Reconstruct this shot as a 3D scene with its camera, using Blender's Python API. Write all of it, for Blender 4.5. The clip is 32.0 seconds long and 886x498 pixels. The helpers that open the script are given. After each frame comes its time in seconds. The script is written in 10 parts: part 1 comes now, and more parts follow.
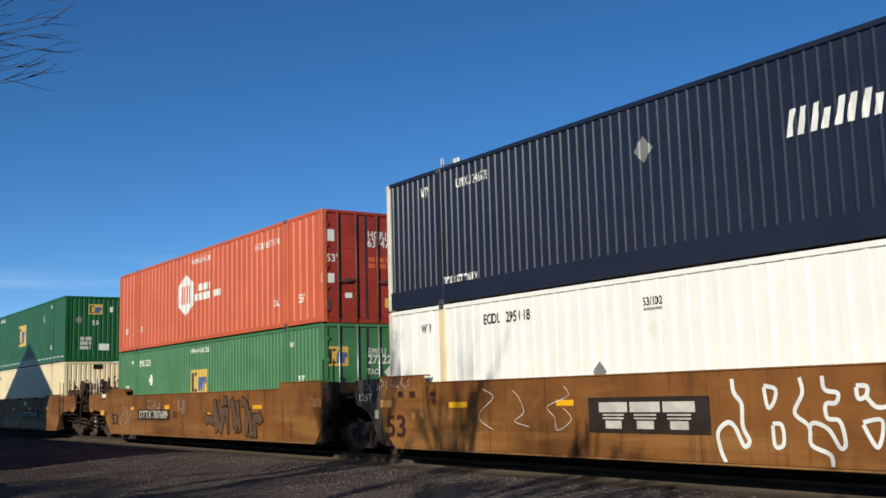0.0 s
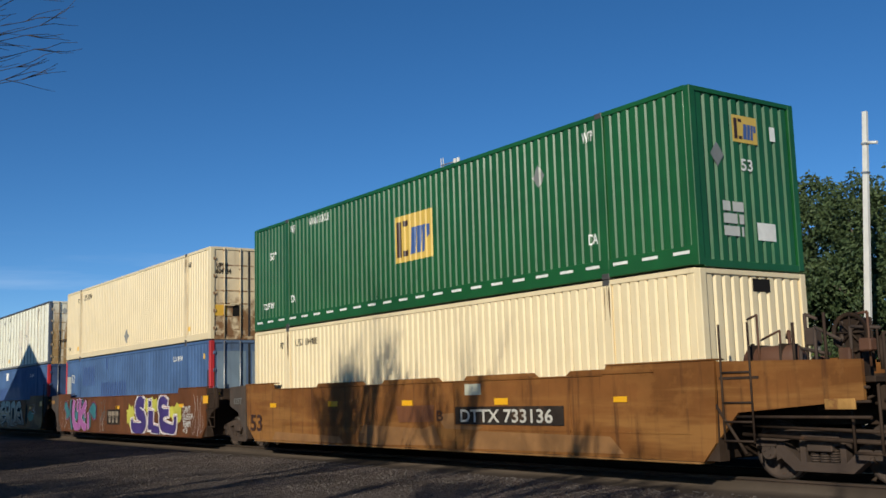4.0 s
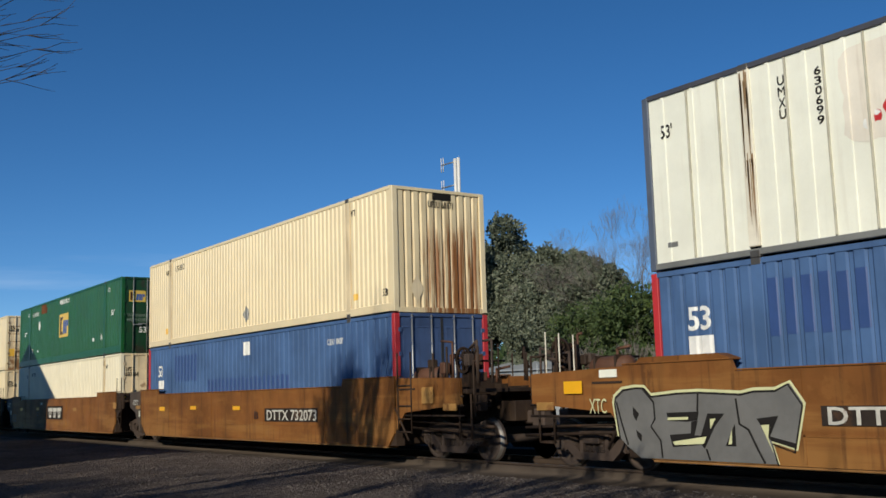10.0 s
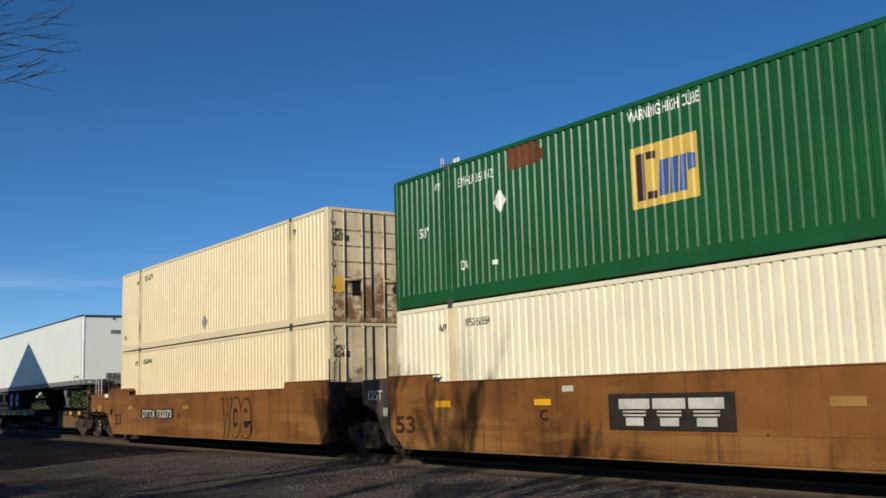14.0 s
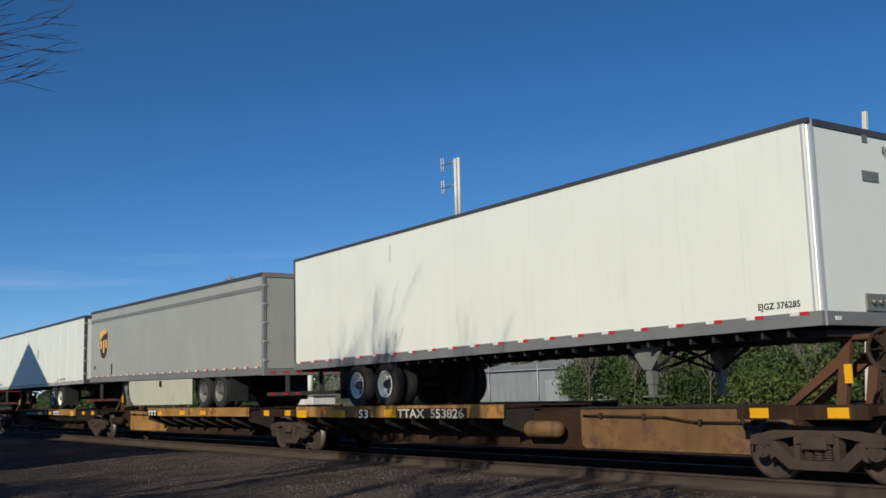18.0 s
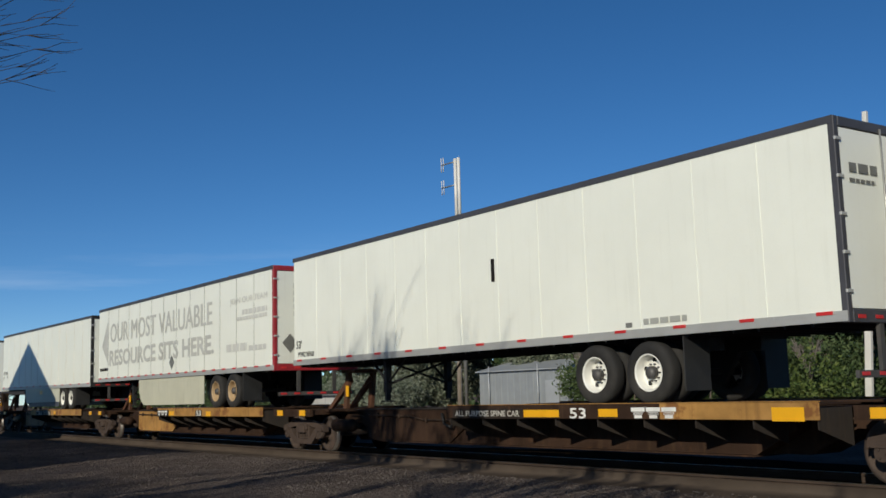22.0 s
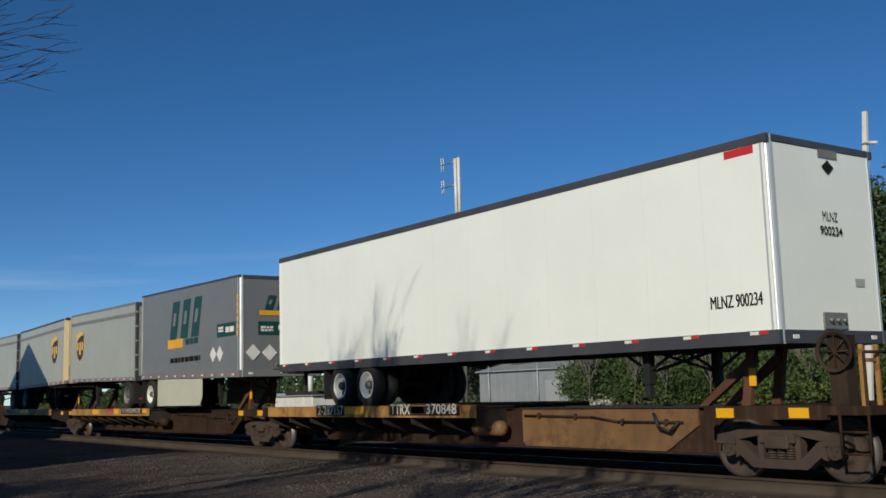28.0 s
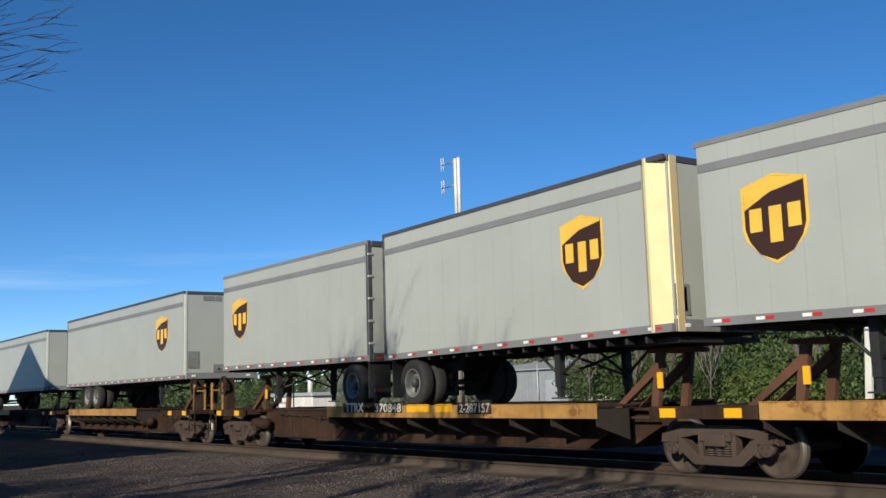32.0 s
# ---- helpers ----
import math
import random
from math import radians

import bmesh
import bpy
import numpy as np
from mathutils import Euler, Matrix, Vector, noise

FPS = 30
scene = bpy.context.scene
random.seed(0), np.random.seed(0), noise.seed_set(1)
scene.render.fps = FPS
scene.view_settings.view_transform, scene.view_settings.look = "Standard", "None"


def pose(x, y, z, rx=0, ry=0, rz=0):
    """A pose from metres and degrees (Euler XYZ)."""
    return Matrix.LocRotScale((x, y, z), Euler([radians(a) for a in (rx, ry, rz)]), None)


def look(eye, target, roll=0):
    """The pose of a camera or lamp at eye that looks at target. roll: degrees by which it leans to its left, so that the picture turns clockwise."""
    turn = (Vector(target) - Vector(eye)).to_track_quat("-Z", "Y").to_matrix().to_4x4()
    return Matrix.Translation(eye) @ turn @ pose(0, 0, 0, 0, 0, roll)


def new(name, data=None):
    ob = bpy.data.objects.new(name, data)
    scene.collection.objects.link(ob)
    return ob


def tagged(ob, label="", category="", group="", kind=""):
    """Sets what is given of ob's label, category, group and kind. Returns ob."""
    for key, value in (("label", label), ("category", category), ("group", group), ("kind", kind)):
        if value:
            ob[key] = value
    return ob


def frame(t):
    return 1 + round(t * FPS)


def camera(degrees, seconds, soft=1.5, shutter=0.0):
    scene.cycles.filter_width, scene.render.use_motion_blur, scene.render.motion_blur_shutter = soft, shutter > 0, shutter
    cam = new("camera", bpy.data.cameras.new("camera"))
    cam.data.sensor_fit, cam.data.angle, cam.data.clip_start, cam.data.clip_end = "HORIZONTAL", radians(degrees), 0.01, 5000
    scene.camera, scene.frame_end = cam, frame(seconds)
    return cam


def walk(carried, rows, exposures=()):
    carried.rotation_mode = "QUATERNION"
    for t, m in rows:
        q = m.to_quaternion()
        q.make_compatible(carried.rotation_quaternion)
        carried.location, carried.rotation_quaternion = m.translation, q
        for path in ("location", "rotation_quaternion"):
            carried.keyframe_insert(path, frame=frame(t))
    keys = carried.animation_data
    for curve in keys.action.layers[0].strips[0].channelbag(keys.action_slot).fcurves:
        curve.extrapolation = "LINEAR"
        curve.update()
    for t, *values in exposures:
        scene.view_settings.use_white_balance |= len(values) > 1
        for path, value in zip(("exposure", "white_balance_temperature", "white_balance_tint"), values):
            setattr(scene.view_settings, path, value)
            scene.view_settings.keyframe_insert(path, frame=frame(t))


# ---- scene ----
EXPOSURES = [(0.0, 0.15), (2.0, 0.15), (5.0, -0.02), (6.0, -0.05), (7.0, -0.16), (8.0, -0.14), (10.0, -0.06), (11.0, -0.1), (12.0, -0.2), (13.0, 0.06), (14.0, -0.06), (16.5, -0.4), (17.0, -0.38), (18.0, -0.15), (19.0, -0.28), (20.0, 0.0), (21.0, -0.05), (22.0, -0.2), (23.0, -0.32), (24.0, -0.28), (27.0, -0.4), (28.0, -0.25), (29.0, -0.2), (30.0, 0.2), (31.0, 0.45), (32.0, 0.37)]
SKY_STRENGTH, SUN_STRENGTH = 0.098, 3.9
# The camera stands still beside the track; the train runs towards +x past it.
cam = camera(46.57, 32.0, soft=1.6)
EYE = pose(0, 0, 1.38, 97.945, 1.609, 55.271)
walk(cam, [(0.0, EYE), (32.0, EYE)], EXPOSURES)

# ---- world and sun ----
SUN_EL, SUN_DIR = 22.72, Vector((-0.53, 0.85, 0)).normalized()   # travel of the light over the ground
world = bpy.data.worlds.new("sky")
scene.world = world
world.use_nodes = True
wn, wl = world.node_tree.nodes, world.node_tree.links
sky = wn.new("ShaderNodeTexSky")
sky.sky_type, sky.sun_disc = "NISHITA", False
sky.sun_elevation = radians(SUN_EL)
sky.sun_rotation = math.atan2(-SUN_DIR.x, -SUN_DIR.y)
sky.altitude, sky.air_density, sky.dust_density, sky.ozone_density = 4200, 0.95, 0.0, 3.0
vivid = wn.new("ShaderNodeHueSaturation")
vivid.inputs["Saturation"].default_value, vivid.inputs["Hue"].default_value = 1.22, 0.500
wl.new(sky.outputs[0], vivid.inputs["Color"])
# thin cirrus low over the horizon
tc = wn.new("ShaderNodeTexCoord")
stretch = wn.new("ShaderNodeMapping")
stretch.inputs["Scale"].default_value, stretch.inputs["Rotation"].default_value = (2.2, 2.2, 26.0), (0.05, 0.03, 0)
wl.new(tc.outputs["Generated"], stretch.inputs[0])
wisp = wn.new("ShaderNodeTexNoise")
wisp.inputs["Scale"].default_value, wisp.inputs["Detail"].default_value, wisp.inputs["Roughness"].default_value = 1.3, 6, 0.6
wl.new(stretch.outputs[0], wisp.inputs["Vector"])
thin = wn.new("ShaderNodeMapRange")
thin.inputs["From Min"].default_value, thin.inputs["From Max"].default_value, thin.inputs["To Max"].default_value = 0.54, 0.82, 0.42
wl.new(wisp.outputs["Fac"], thin.inputs["Value"])
up = wn.new("ShaderNodeSeparateXYZ")
wl.new(tc.outputs["Generated"], up.inputs[0])
low = wn.new("ShaderNodeMapRange")
low.inputs["From Min"].default_value, low.inputs["From Max"].default_value, low.inputs["To Min"].default_value, low.inputs["To Max"].default_value = 0.02, 0.16, 1.0, 0.0
wl.new(up.outputs["Z"], low.inputs["Value"])
both = wn.new("ShaderNodeMath")
both.operation = "MULTIPLY"
wl.new(thin.outputs[0], both.inputs[0])
wl.new(low.outputs[0], both.inputs[1])
cirrus = wn.new("ShaderNodeMix")
cirrus.data_type = "RGBA"
cirrus.inputs["B"].default_value = (10.0, 11.0, 12.0, 1)
wl.new(both.outputs[0], cirrus.inputs["Factor"])
wl.new(vivid.outputs[0], cirrus.inputs["A"])
wl.new(cirrus.outputs["Result"], wn["Background"].inputs[0])
wn["Background"].inputs[1].default_value = SKY_STRENGTH
sun = new("sun", bpy.data.lights.new("sun", "SUN"))
sun.data.energy, sun.data.angle, sun.data.color = SUN_STRENGTH, radians(0.53), (1.0, 0.938, 0.79)
sun.matrix_world = look((0, 0, 0), (SUN_DIR.x * math.cos(radians(SUN_EL)), SUN_DIR.y * math.cos(radians(SUN_EL)), -math.sin(radians(SUN_EL))))

YC = 13.463          # middle of the track
HALF = 1.2955        # half the width of a container or trailer
GROUND = -0.16       # the gravel below the rail's top

# ---- mesh helpers ----


def part(name, bm, material, parent=None, label="", at=None):
    """Links a bmesh as one mesh object, under a thing or a part of it."""
    me = bpy.data.meshes.new(name)
    bm.to_mesh(me)
    bm.free()
    return part_of(name, me, material, parent, label, at)


def pieces(name, boxes, material, parent, label=""):
    """Small bevelled blocks, each a part of its own; alike ones share a mesh."""
    for x0, x1, y0, y1, z0, z1 in boxes:
        x0, x1, y0, y1, z0, z1 = min(x0, x1), max(x0, x1), min(y0, y1), max(y0, y1), min(z0, z1), max(z0, z1)
        key = (name, material.name, round(x1 - x0, 3), round(y1 - y0, 3), round(z1 - z0, 3))
        if key not in SHARED:
            me = bpy.data.meshes.new(name)
            bm = bevelled(box(bm_new(), -(x1 - x0) / 2, (x1 - x0) / 2, -(y1 - y0) / 2, (y1 - y0) / 2, -(z1 - z0) / 2, (z1 - z0) / 2), min(0.008, 0.2 * min(x1 - x0, y1 - y0, z1 - z0)))
            bm.to_mesh(me)
            bm.free()
            SHARED[key] = me
        part_of(name, SHARED[key], material, parent, label, pose((x0 + x1) / 2, (y0 + y1) / 2, (z0 + z1) / 2))


SHARED = {}


def rods(name, ends, r, material, parent, seg=6):
    for p0, p1 in ends:
        part(name, tube(bm_new(), p0, p1, r, seg=seg), material, parent)


def part_of(name, me, material, parent=None, label="", at=None):
    for m in material if isinstance(material, (list, tuple)) else [material]:
        if m.name not in me.materials:
            me.materials.append(m)
    ob = new(name, me)
    if parent:
        ob.parent = parent
    if at is not None:
        ob.matrix_basis = at
    if label:
        ob["label"] = label
    return ob


def thing(name, x, label, category, group=""):
    ob = new(name)
    ob.empty_display_size = 0.3
    ob.location = (x, YC, 0)
    return tagged(ob, label, category, group)


def bm_new():
    return bmesh.new()


def box(bm, x0, x1, y0, y1, z0, z1, mi=0):
    v = [bm.verts.new(c) for c in ((x0, y0, z0), (x1, y0, z0), (x1, y1, z0), (x0, y1, z0), (x0, y0, z1), (x1, y0, z1), (x1, y1, z1), (x0, y1, z1))]
    for f in ((3, 2, 1, 0), (4, 5, 6, 7), (0, 1, 5, 4), (1, 2, 6, 5), (2, 3, 7, 6), (3, 0, 4, 7)):
        bm.faces.new([v[i] for i in f]).material_index = mi
    return bm


def bevelled(bm, w=0.01, seg=1):
    bmesh.ops.bevel(bm, geom=bm.edges[:], offset=w, segments=seg, affect="EDGES", clamp_overlap=True)
    return bm


def bbox(x0, x1, y0, y1, z0, z1, w=0.012):
    return bevelled(box(bm_new(), x0, x1, y0, y1, z0, z1), w)


def prism(bm, pts, a, b, axis="y", mi=0):
    """A polygon pushed from a to b along an axis: (x, z) along y, (y, z) along x, (x, y) along z."""
    put = {"y": lambda p, k: (p[0], k, p[1]), "x": lambda p, k: (k, p[0], p[1]), "z": lambda p, k: (p[0], p[1], k)}[axis]
    lo = [bm.verts.new(put(p, a)) for p in pts]
    hi = [bm.verts.new(put(p, b)) for p in pts]
    n = len(pts)
    fs = [bm.faces.new(lo), bm.faces.new(hi[::-1])]
    for i in range(n):
        fs.append(bm.faces.new((lo[i], hi[i], hi[(i + 1) % n], lo[(i + 1) % n])))
    for f in fs:
        f.material_index = mi
    bmesh.ops.recalc_face_normals(bm, faces=fs)
    return bm


def tube(bm, p0, p1, r0, r1=None, seg=8, caps=True, mi=0):
    p0, p1 = Vector(p0), Vector(p1)
    r1 = r0 if r1 is None else r1
    d = (p1 - p0).normalized()
    a = d.orthogonal().normalized()
    b = d.cross(a)
    ring = []
    for p, r in ((p0, r0), (p1, r1)):
        ring.append([bm.verts.new(p + (a * math.cos(t) + b * math.sin(t)) * r) for t in (2 * math.pi * i / seg for i in range(seg))])
    for i in range(seg):
        f = bm.faces.new((ring[0][i], ring[0][(i + 1) % seg], ring[1][(i + 1) % seg], ring[1][i]))
        f.smooth, f.material_index = True, mi
    if caps:
        bm.faces.new(ring[0][::-1]).material_index = mi
        bm.faces.new(ring[1]).material_index = mi
    return bm


def lathe(bm, prof, y_axis=True, seg=32, centre=(0, 0, 0), mi=0, caps=True):
    """Turns (radius, y) rows round the y axis."""
    rings = []
    for r, y in prof:
        rings.append([bm.verts.new((centre[0] + r * math.sin(t), centre[1] + y, centre[2] + r * math.cos(t))) for t in (2 * math.pi * i / seg for i in range(seg))])
    fs = []
    for a, b in zip(rings, rings[1:]):
        for i in range(seg):
            f = bm.faces.new((a[i], a[(i + 1) % seg], b[(i + 1) % seg], b[i]))
            f.smooth, f.material_index = True, mi
            fs.append(f)
    for ring in (rings[0], rings[-1]) if caps else ():
        if (ring[0].co - ring[seg // 2].co).length > 1e-4:
            fs.append(bm.faces.new(ring))
    bmesh.ops.recalc_face_normals(bm, faces=fs)
    return bm


# ---- materials ----


def mat(name, base, rough=0.6, metal=0.0, var=0.15, scale=1.2, streak=0.0, streak_col=(0.10, 0.06, 0.03), rust=0.0, rust_col=(0.16, 0.06, 0.025),
        rust_at=0.6, bump=0.12, fine=60.0, spec=0.5, random_tint=0.0, dust=0.0, coat=0.0, streak_at=0.52, runs=None):
    """A weathered surface: broad blotches, fine grain, upright streaks and patches of rust, all in the thing's own space."""
    m = bpy.data.materials.new(name)
    m.use_nodes = True
    n, l = m.node_tree.nodes, m.node_tree.links
    bsdf = n["Principled BSDF"]
    bsdf.inputs["Metallic"].default_value = metal
    bsdf.inputs["Specular IOR Level"].default_value = spec
    bsdf.inputs["Coat Weight"].default_value = coat
    tc = n.new("ShaderNodeTexCoord")

    def noise_at(sc, detail=5.0, stretch=None, rough_=0.6):
        t = n.new("ShaderNodeTexNoise")
        t.inputs["Scale"].default_value, t.inputs["Detail"].default_value, t.inputs["Roughness"].default_value = sc, detail, rough_
        src = tc.outputs["Object"]
        if stretch:
            mp = n.new("ShaderNodeMapping")
            mp.inputs["Scale"].default_value = stretch
            l.new(src, mp.inputs[0])
            src = mp.outputs[0]
        l.new(src, t.inputs["Vector"])
        return t.outputs["Fac"]

    def ramp(fac, lo, hi):
        r = n.new("ShaderNodeMapRange")
        r.inputs["From Min"].default_value, r.inputs["From Max"].default_value = lo, hi
        r.interpolation_type = "SMOOTHSTEP"
        l.new(fac, r.inputs["Value"])
        return r.outputs[0]

    def mix(a, b, fac, how="MIX", k=1.0):
        x = n.new("ShaderNodeMix")
        x.data_type, x.blend_type = "RGBA", how
        for sock, val in ((x.inputs["A"], a), (x.inputs["B"], b)):
            if isinstance(val, tuple):
                sock.default_value = (*val, 1) if len(val) == 3 else val
            else:
                l.new(val, sock)
        if k != 1.0:
            mu = n.new("ShaderNodeMath")
            mu.operation = "MULTIPLY"
            mu.inputs[1].default_value = k
            l.new(fac, mu.inputs[0])
            fac = mu.outputs[0]
        l.new(fac, x.inputs["Factor"])
        return x.outputs["Result"]

    dark = tuple(c * (1 - var) for c in base)
    light = tuple(min(1, c * (1 + var * 0.7)) for c in base)
    col = mix(dark, light, ramp(noise_at(scale), 0.3, 0.7))
    grain = noise_at(fine, 3)
    col = mix(col, tuple(c * 0.8 for c in base), ramp(grain, 0.55, 0.8), k=0.35 + var)
    if random_tint:
        oi = n.new("ShaderNodeObjectInfo")
        col = mix(col, tuple(c * (1 - random_tint) for c in base), oi.outputs["Random"])
    if dust:
        col = mix(col, (0.30, 0.26, 0.20), ramp(noise_at(0.7, 6), 0.45, 0.75), k=dust)
    if runs:        # long bleached runs along the surface
        col = mix(col, runs, ramp(noise_at(1.0, 5, (0.22, 1.0, 2.6)), 0.47, 0.66), k=0.75)
    if streak:
        s = noise_at(3.0, 4, (2.6, 2.6, 0.16))
        col = mix(col, streak_col, ramp(s, streak_at, streak_at + 0.22), k=streak)
    if rust:
        r1 = ramp(noise_at(1.7, 8, None, 0.7), rust_at, rust_at + 0.08)
        col = mix(col, rust_col, r1, k=rust)
    l.new(col, bsdf.inputs["Base Color"])
    rr = n.new("ShaderNodeMapRange")
    rr.inputs["To Min"].default_value, rr.inputs["To Max"].default_value = max(0.03, rough - 0.12), min(1, rough + 0.15)
    l.new(noise_at(scale * 3), rr.inputs["Value"])
    l.new(rr.outputs[0], bsdf.inputs["Roughness"])
    if bump:
        bp = n.new("ShaderNodeBump")
        bp.inputs["Strength"].default_value, bp.inputs["Distance"].default_value = bump, 0.01
        l.new(noise_at(fine * 0.4, 4), bp.inputs["Height"])
        l.new(bp.outputs[0], bsdf.inputs["Normal"])
    return m


CREAM = mat("cream_paint", (0.81, 0.668, 0.415), 0.42, var=0.05, streak=0.22, streak_col=(0.50, 0.37, 0.20), rust=0.25, rust_at=0.70)
IVORY = mat("ivory_paint", (0.84, 0.76, 0.555), 0.5, var=0.06, streak=0.25, streak_col=(0.50, 0.40, 0.25), rust=0.25, rust_at=0.70)
CREAM_RUSTY = mat("rust_streaked_cream_paint", (0.78, 0.63, 0.38), 0.6, var=0.10, streak=0.35, streak_at=0.52, streak_col=(0.50, 0.30, 0.12), rust=0.3, rust_at=0.66)
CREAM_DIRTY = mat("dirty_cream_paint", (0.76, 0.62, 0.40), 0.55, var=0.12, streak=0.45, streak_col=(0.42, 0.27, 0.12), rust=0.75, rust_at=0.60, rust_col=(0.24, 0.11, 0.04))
WHITE_BOX = mat("white_panel_paint", (0.88, 0.87, 0.80), 0.45, var=0.03, streak=0.10, streak_col=(0.50, 0.44, 0.34), bump=0.05)
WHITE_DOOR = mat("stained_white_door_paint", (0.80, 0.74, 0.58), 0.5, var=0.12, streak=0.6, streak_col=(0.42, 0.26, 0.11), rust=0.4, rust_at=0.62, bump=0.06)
WHITE_SEAM = mat("dirty_panel_joint", (0.68, 0.63, 0.52), 0.55, var=0.15, streak=0.5, streak_col=(0.30, 0.20, 0.11), bump=0.06)
LIFT_CREAM = mat("stained_cream_lift_post", (0.72, 0.58, 0.36), 0.6, var=0.12, streak=0.55, streak_col=(0.34, 0.20, 0.09), rust=0.4, rust_at=0.64, bump=0.08)
ROD_DARK = mat("rusty_lock_rod", (0.11, 0.075, 0.05), 0.6, 0.2, var=0.3, bump=0.1)
LIFT_RUSTY = mat("rust_stained_lift_post", (0.78, 0.72, 0.58), 0.6, var=0.15, streak=0.9, streak_col=(0.20, 0.10, 0.035), rust=0.6, rust_at=0.58, bump=0.08)
PLATE = mat("dull_dark_brown_plate", (0.060, 0.044, 0.034), 0.75, var=0.35, streak=0.5, rust=0.5, rust_col=(0.13, 0.06, 0.03), bump=0.15)
WHITE_OLD = mat("worn_white_panel_paint", (0.85, 0.84, 0.71), 0.5, var=0.06, streak=0.20, streak_col=(0.58, 0.52, 0.40), rust=0.15, rust_at=0.70, bump=0.06)
OLD_SEAM = mat("grimy_grey_panel_joint", (0.50, 0.47, 0.37), 0.6, var=0.25, streak=0.7, streak_col=(0.20, 0.16, 0.11), bump=0.06)
SLATE_POST = mat("slate_blue_corner_post", (0.085, 0.105, 0.145), 0.5, var=0.2, streak=0.3, bump=0.05)
GREEN = mat("dark_green_paint", (0.009, 0.093, 0.022), 0.36, var=0.15, streak=0.12, streak_col=(0.02, 0.05, 0.03), bump=0.05)
GREEN_DOOR = mat("grimy_dark_green_doors", (0.007, 0.056, 0.019), 0.5, var=0.3, scale=0.9, streak=0.5, streak_col=(0.020, 0.026, 0.015), rust=0.7, rust_at=0.55, rust_col=(0.038, 0.024, 0.015), bump=0.06)
GREEN_PALE = mat("faded_green_paint", (0.058, 0.195, 0.078), 0.5, var=0.15, streak=0.2, streak_col=(0.03, 0.09, 0.05), bump=0.05)
BLUE = mat("faded_blue_paint", (0.066, 0.132, 0.275), 0.68, spec=0.3, var=0.22, scale=0.7, streak=0.4, streak_col=(0.035, 0.07, 0.18), rust=0.15, rust_at=0.7, bump=0.05)
BLUE_PATCH = mat("fresh_blue_paint", (0.036, 0.076, 0.215), 0.45, var=0.12, bump=0.05)
BLUE_INSET = mat("faded_grey_blue_door_panel", (0.20, 0.265, 0.325), 0.55, var=0.12, streak=0.4, streak_col=(0.10, 0.13, 0.17), bump=0.04)
BLUE_DOOR_DARK = mat("deep_blue_door_paint", (0.050, 0.085, 0.185), 0.5, var=0.2, streak=0.4, streak_col=(0.03, 0.04, 0.07), bump=0.05)
BLUE_DOOR = mat("dirty_blue_door_paint", (0.115, 0.175, 0.285), 0.55, var=0.2, streak=0.5, streak_col=(0.05, 0.06, 0.08), bump=0.05)
RED_POST = mat("red_post_paint", (0.50, 0.03, 0.035), 0.5, var=0.15, bump=0.05)
ORANGE = mat("orange_red_paint", (0.61, 0.122, 0.048), 0.48, var=0.08, streak=0.15, streak_col=(0.35, 0.05, 0.02), bump=0.05)
ORANGE_DOOR = mat("dirty_red_door_paint", (0.34, 0.035, 0.02), 0.55, var=0.2, streak=0.4, streak_col=(0.12, 0.03, 0.02), rust=0.4, bump=0.05)
NAVY = mat("navy_paint", (0.013, 0.017, 0.034), 0.34, var=0.15, streak=0.15, streak_col=(0.03, 0.03, 0.04), bump=0.05)
STEEL = mat("galvanised_steel", (0.42, 0.42, 0.40), 0.42, 0.7, var=0.2)
DARK_STEEL = mat("dark_steel", (0.10, 0.095, 0.09), 0.55, 0.4, var=0.25, rust=0.4)
BLACK = mat("black_rubber_and_paint", (0.018, 0.018, 0.018), 0.65, var=0.3)
TYRE = mat("dusty_tyre_rubber", (0.020, 0.019, 0.018), 0.85, var=0.3, dust=0.12)
CAR_BROWN = mat("weathered_brown_car_paint", (0.200, 0.079, 0.022), 0.58, var=0.34, scale=0.5, runs=(0.31, 0.148, 0.044), streak=0.75, streak_col=(0.075, 0.032, 0.014), rust=0.35, rust_col=(0.27, 0.120, 0.034), rust_at=0.52, bump=0.15, spec=0.15)
# Worn yellowish edge, painted paler still for the sunlight on the flange.
FLANGE = mat("worn_sunlit_sill_edge", (0.29, 0.145, 0.050), 0.62, var=0.25, streak=0.2, rust=0.4, rust_at=0.56, rust_col=(0.15, 0.06, 0.025), bump=0.1, spec=0.15)
CAR_RED = mat("dull_red_brown_car_paint", (0.138, 0.052, 0.021), 0.66, var=0.28, scale=0.8, streak=0.65, streak_col=(0.07, 0.035, 0.02), rust=0.5, rust_col=(0.12, 0.05, 0.025), rust_at=0.56, bump=0.15, spec=0.15)
CAR_DARK = mat("grimy_dark_brown_steel", (0.042, 0.027, 0.019), 0.7, var=0.35, streak=0.3, rust=0.5, rust_col=(0.13, 0.06, 0.03), bump=0.2, spec=0.15)
TRUCK = mat("dusty_truck_iron", (0.066, 0.043, 0.031), 0.8, var=0.3, rust=0.5, rust_col=(0.115, 0.065, 0.038), bump=0.3)
WHEEL = mat("rusty_wheel_steel", (0.058, 0.039, 0.029), 0.85, 0.0, var=0.35, scale=4, rust=0.5)
WHEEL_TREAD = mat("worn_wheel_tread", (0.22, 0.20, 0.18), 0.5, 0.7, var=0.15)
TREAD = mat("polished_tread_steel", (0.30, 0.28, 0.26), 0.42, 0.8, var=0.1)
